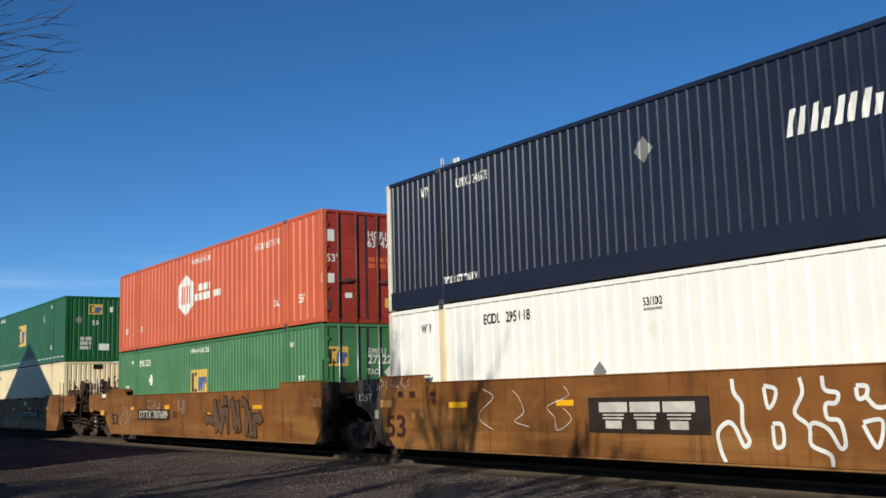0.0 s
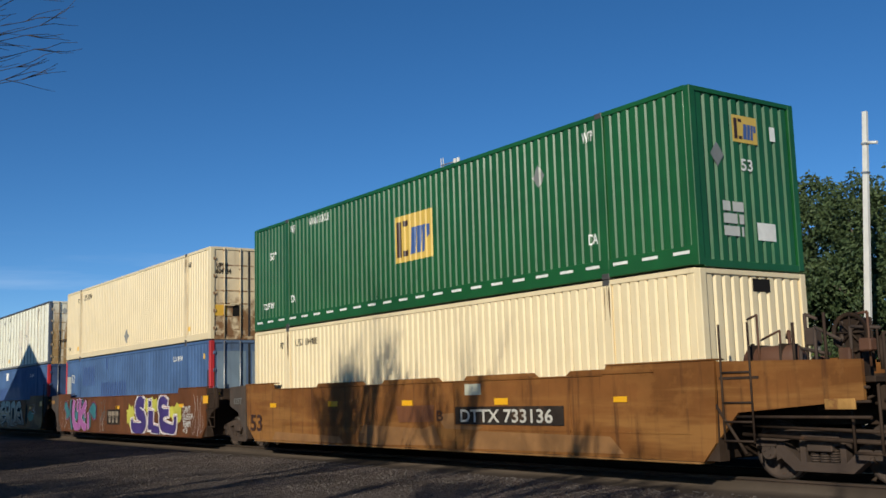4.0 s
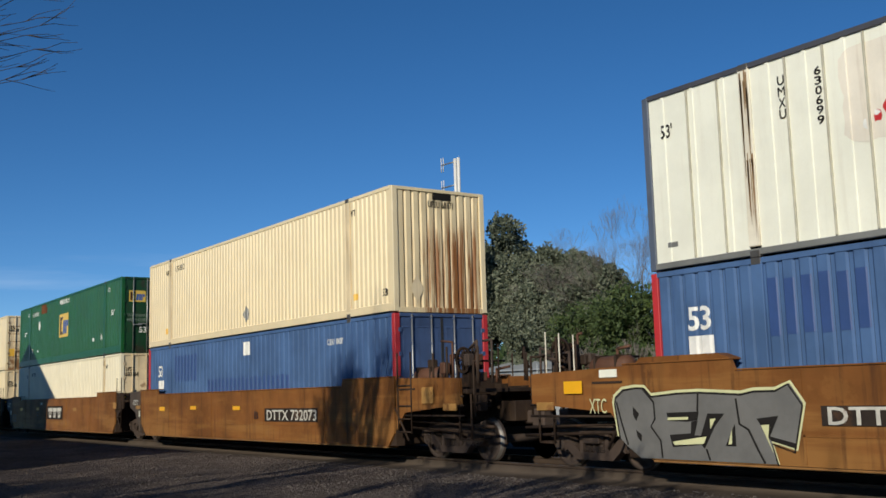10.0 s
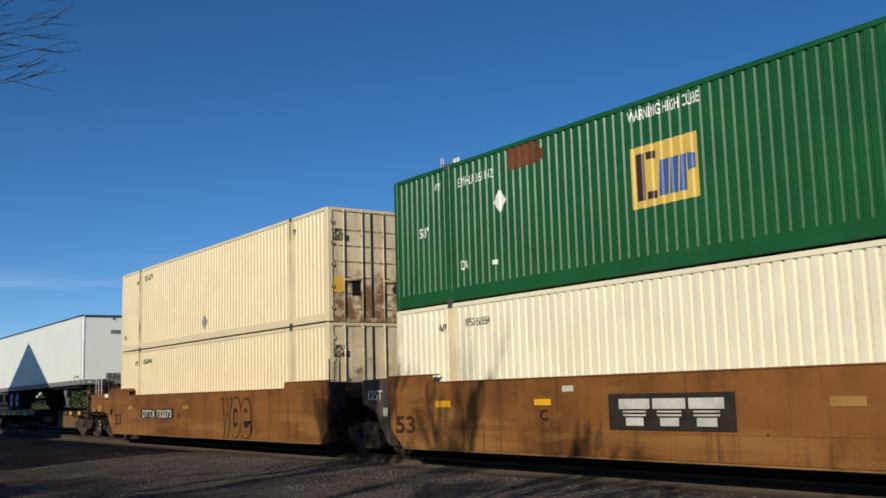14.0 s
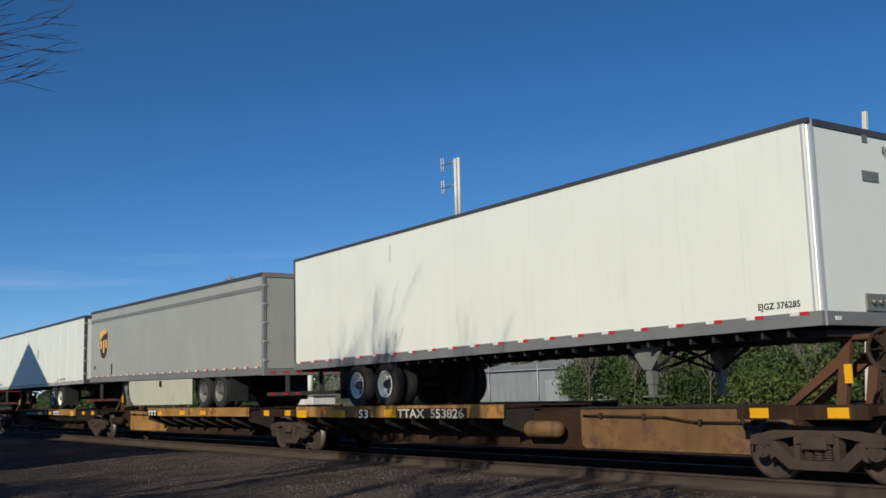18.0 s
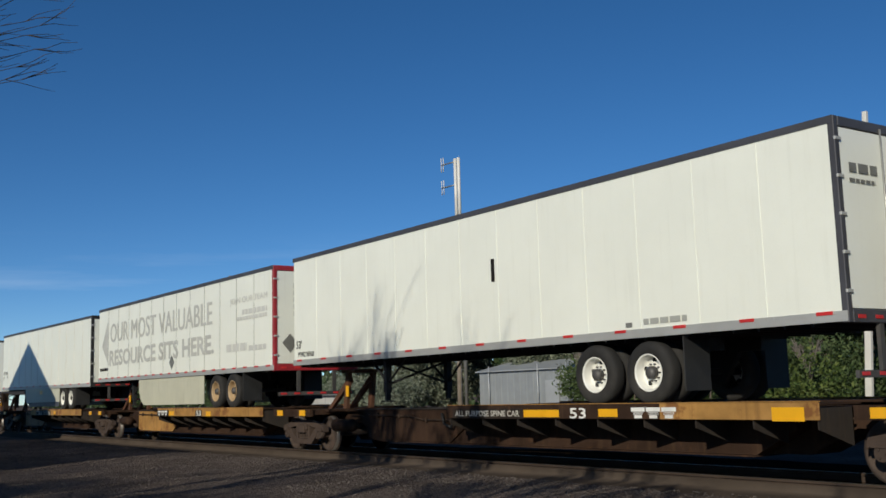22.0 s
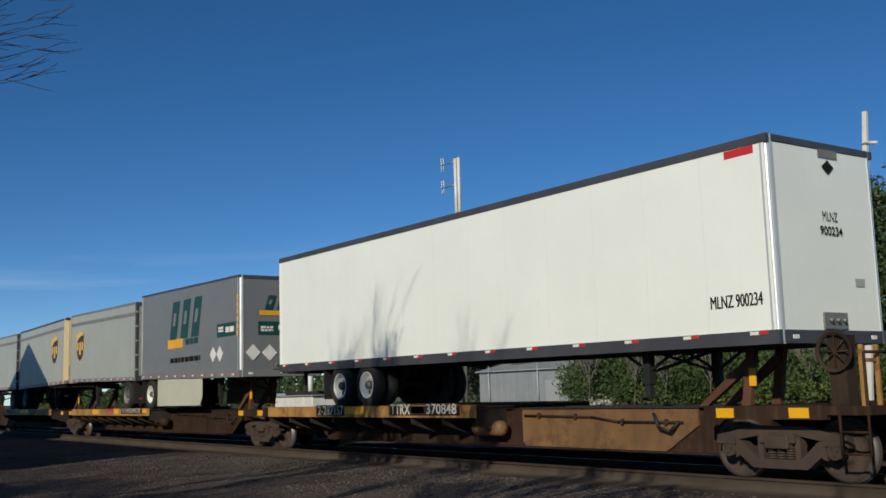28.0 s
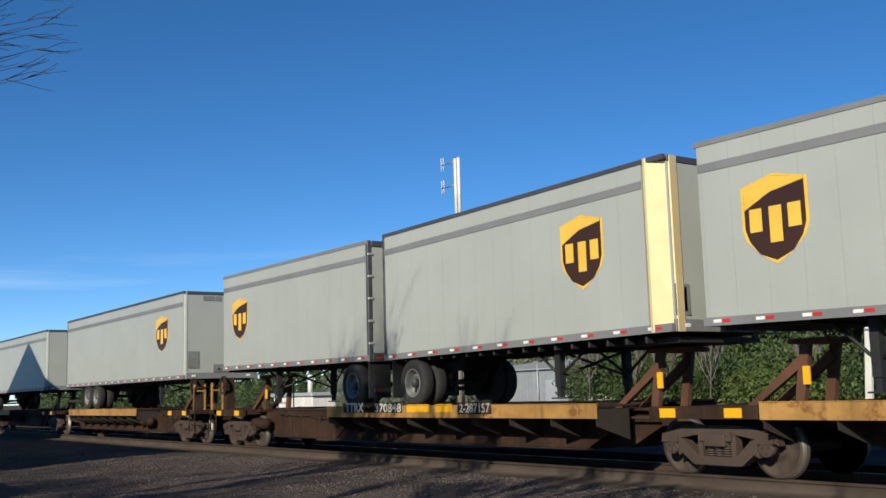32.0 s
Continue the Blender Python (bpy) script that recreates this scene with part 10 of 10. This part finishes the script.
def utility_pole(x, y, h):
    t = new("utility_pole")
    t.location = (x, y, GROUND)
    tagged(t, "thin wooden utility pole with crossarms", "utility pole")
    part("pole", tube(bm_new(), (0, 0, -0.2), (0, 0, h), 0.17, 0.12, 10), POLE_WOOD, t)
    for z in (h - 0.5, h - 2.2):
        arm = part("crossarm", bbox(-1.2, 1.2, -0.06, 0.06, z, z + 0.12, 0.01), POLE_WOOD, t)
        for dx in (-1.1, -0.5, 0.5, 1.1):
            part("insulator", tube(bm_new(), (dx, 0, z + 0.12), (dx, 0, z + 0.28), 0.05, 0.035, 8), DARK_STEEL, arm)


utility_pole(-98.3, 42, 14.0)


def metal_shed():
    t = new("metal_shed")
    t.location = (-48.2, 42.5, GROUND)
    tagged(t, "low grey ribbed metal shed with a shallow pitched roof", "shed")
    for y, s in ((-2.5, -1), (2.5, 1)):
        part("wall", sheet(profile("panel", -5.3, 5.3), 0, 2.75, y, s), SHED, t)
    for x, s in ((-5.3, -1), (5.3, 1)):
        bm = prism(bm_new(), [(-2.5, 0), (2.5, 0), (2.5, 2.75), (0, 3.3), (-2.5, 2.75)], x - 0.03, x + 0.03, "x")
        part("end_wall", bm, SHED, t)
    for s in (-1, 1):
        bm = prism(bm_new(), [(s * 2.7, 2.74), (0, 3.32), (0, 3.38), (s * 2.7, 2.80)], -5.5, 5.5, "x")
        part("roof", bm, SHED_ROOF, t)
    part("door", bbox(1.2, 2.4, -2.57, -2.53, 0, 2.1, 0.01), SHED_ROOF, t)
    rods("downpipe", [((x, -2.62, 0), (x, -2.62, 3.1)) for x in (-4.2, 0.6, 3.2, 5.0)], 0.04, SHED_ROOF, t)


metal_shed()


def white_cabinet():
    t = new("equipment_cabinet")
    t.location = (-59.6, 30.5, GROUND)
    tagged(t, "low white equipment cabinet with a vent pipe", "cabinet")
    part("body", bbox(-2.7, 2.7, -0.8, 0.8, 0, 1.55, 0.03), POLE_WHITE, t)
    part("lid", bbox(-2.9, 2.9, -0.95, 0.95, 1.555, 1.78, 0.04), SHED_ROOF, t)
    part("vent_pipe", tube(bm_new(), (0.9, 0, 1.78), (0.9, 0, 2.9), 0.16, seg=12), POLE_WHITE, t)
    bm = bm_new()
    for i in range(12):
        box(bm, -2.4 + i * 0.4, -2.15 + i * 0.4, -0.815, -0.80, 0.25, 0.36)
    part("louvre", bm, BLACK, t)


white_cabinet()


def red_skip():
    t = new("red_container_bin")
    t.location = (-28.1, 30.2, GROUND)
    tagged(t, "low red metal bin beyond the track", "bin")
    bm = prism(bm_new(), [(-1.0, 0), (1.0, 0), (1.15, 0.86), (-1.15, 0.86)], -0.6, 0.6)
    part("body", bm, RED, t)
    part("rim", bbox(-1.2, 1.2, -0.66, 0.66, 0.862, 0.92, 0.01), RED, t)
    part("label", bbox(-0.25, -0.15, -0.68, -0.62, 0.5, 0.7, 0.005), WHITE, t)


red_skip()

# ---- buildings on the camera's side, which shade the track ----
SIDING = mat("pale_house_siding", (0.55, 0.52, 0.46), 0.7, var=0.08, bump=0.1)
SHINGLE = mat("grey_roof_shingles", (0.10, 0.095, 0.09), 0.9, var=0.25, bump=0.4)
FENCE = mat("weathered_fence_boards", (0.22, 0.17, 0.12), 0.85, var=0.25, random_tint=0.35, bump=0.3)


def gable_house():
    t = new("gable_house")
    t.location = (-46.42, 1.65, GROUND)
    tagged(t, "two-storey house with a plain gable towards the track", "house")
    part("wall", prism(bm_new(), [(-4.95, 0), (4.95, 0), (4.95, 6.85), (0, 9.45), (-4.95, 6.85)], -11.0, -0.25), SIDING, t)
    for s in (-1, 1):
        bm = prism(bm_new(), [(s * 5.2, 6.80), (0, 9.57), (0, 9.71), (s * 5.2, 6.94)], -11.3, 0.0)
        part("roof", bm, SHINGLE, t)


def low_wing():
    t = new("long_low_building")
    t.location = (-32.6, 1.65, GROUND)
    tagged(t, "long low building with a shallow roof beside the track", "house")
    part("wall", prism(bm_new(), [(-0.3, 0), (-8.7, 0), (-8.7, 4.85), (-4.5, 6.2), (-0.3, 4.85)], -8.5, 8.45, "x"), SIDING, t)
    for a, b in ((0.0, -4.5), (-9.0, -4.5)):
        bm = prism(bm_new(), [(a, 4.87), (b, 6.30), (b, 6.44), (a, 5.0)], -8.65, 8.65, "x")
        part("roof", bm, SHINGLE, t)


gable_house()
low_wing()


# Unseen; a fence stands in for whatever casts the low shadow edge.
def shadow_fence():
    t = new("shadow_fence")
    t.location = (-20.0, 1.0, GROUND)
    tagged(t, "weathered board fence beside the gravel yard", "fence")
    me = None
    for i in range(40):
        x = -4.3 + i * 0.185
        if me is None:
            p = part("board", bbox(-0.085, 0.085, -0.012, 0.012, 0.03, 1.8, 0.006), FENCE, t, "", pose(x, 0, 0))
            me = p.data
        else:
            part_of("board", me, FENCE, t, "", pose(x, 0, 0))
    for z in (0.4, 1.45):
        part("fence_rail", bbox(-4.45, 3.1, 0.013, 0.06, z, z + 0.09, 0.006), FENCE, t)
    for x in (-4.3, -1.9, 0.5, 2.9):
        part("fence_post", bbox(x - 0.05, x + 0.05, 0.062, 0.16, -0.1, 1.75, 0.008), FENCE, t)


shadow_fence()

# ---- loose stones on the gravel, sleepers ----
STONE = mat("pale_and_dark_stones", (0.095, 0.080, 0.070), 0.9, var=0.2, bump=0.2, spec=0.1)


def stone_tint(m):
    n, l = m.node_tree.nodes, m.node_tree.links
    bs = n["Principled BSDF"]
    src = bs.inputs["Base Color"].links[0].from_socket
    g = n.new("ShaderNodeNewGeometry")
    mr = n.new("ShaderNodeMapRange")
    mr.inputs["To Min"].default_value, mr.inputs["To Max"].default_value = 0.6, 1.6
    l.new(g.outputs["Random Per Island"], mr.inputs["Value"])
    mx = n.new("ShaderNodeMix")
    mx.data_type, mx.blend_type = "RGBA", "MULTIPLY"
    mx.inputs["Factor"].default_value = 1.0
    l.new(src, mx.inputs["A"])
    l.new(mr.outputs[0], mx.inputs["B"])
    l.new(mx.outputs["Result"], bs.inputs["Base Color"])


stone_tint(STONE)


def stones():
    rng = np.random.default_rng(8)
    bm = bmesh.new()
    bmesh.ops.create_icosphere(bm, subdivisions=1, radius=1)
    base = np.array([v.co for v in bm.verts])
    tri = np.array([[v.index for v in f.verts] for f in bm.faces])
    bm.free()
    V, F, k = [], [], 0
    xy = []
    while len(xy) < 13000:
        x, y = rng.uniform(-46, -6), rng.uniform(4.0, 11.75)
        if y > 0.17 * -x - 0.5 and rng.random() < (0.25 if y < 10 else 0.75) * min(1, 14 / max(8, math.hypot(x, y))) + 0.12:
            xy.append((x, y))
    for x, y in xy:
        s = rng.uniform(0.008, 0.020) * np.array([1.3, 1.0, 0.75]) * rng.uniform(0.7, 1.2, 3)
        a = rng.uniform(0, 6.28)
        p = base * s * rng.uniform(0.75, 1.2, (len(base), 1))
        p = np.stack([p[:, 0] * math.cos(a) - p[:, 1] * math.sin(a), p[:, 0] * math.sin(a) + p[:, 1] * math.cos(a), p[:, 2]], 1)
        V.append(p + np.array([x, y, height(x, y) + s[2] * 0.35]))
        F.append(tri + k)
        k += len(base)
    me = bpy.data.meshes.new("gravel_stones")
    me.from_pydata(np.concatenate(V).tolist(), [], np.concatenate(F).tolist())
    tagged(part_of("gravel_stones", me, STONE), "loose pale and dark stones on the gravel", "gravel", kind="stuff")


stones()


def sleepers():
    t = tagged(new("track_bed"), "dusty wooden sleepers half buried in gravel", "sleepers", kind="structure")
    t.location = (0, YC, 0)
    me = None
    for i in range(130):
        x = -62 + i * 0.54
        if me is None:
            p = part("sleeper", bbox(-0.115, 0.115, -1.28, 1.28, -0.36, -0.174, 0.012), TIE, t, "", pose(x, 0, 0))
            me = p.data
        else:
            part_of("sleeper", me, TIE, t, "", pose(x, 0, 0))


sleepers()


# ---- the train runs ----
SPEED = [(0.0, -53.835), (1.25, -42.653), (2.5, -31.459), (4.5, -13.495), (6.0, 0.0), (8.0, 17.907), (10.0, 35.76), (12.0, 53.59), (14.5, 75.687), (16.5, 93.334),
         (18.5, 111.002), (20.5, 128.657), (22.5, 146.265), (24.5, 163.728), (26.5, 181.217), (28.0, 194.323), (30.0, 211.77), (32.0, 229.198)]


def run_at(t):
    """How far the train has gone at t seconds, smoothed over the rows above."""
    for (t0, s0), (t1, s1) in zip(SPEED, SPEED[1:]):
        if t <= t1:
            return s0 + (s1 - s0) * (t - t0) / (t1 - t0)
    return SPEED[-1][1]


def motions():
    things = [o for o in scene.objects if o.parent is None and o.type == "EMPTY" and o.name.split(".")[0] in ("shipping_container", "well_car", "spine_car", "semi_trailer")]
    for ob in things:
        x, y, z = ob.location
        walk(ob, [(t, pose(x + s, y, z)) for t, s in SPEED])
    step = 2 / 30
    times = [i * step for i in range(481)]
    ways = [run_at(t) for t in times]
    for w, r, x in WHEELSETS:
        walk(w, [(t, pose(x, 0, r, 0, math.degrees(s / r), 0)) for t, s in zip(times, ways)])


motions()
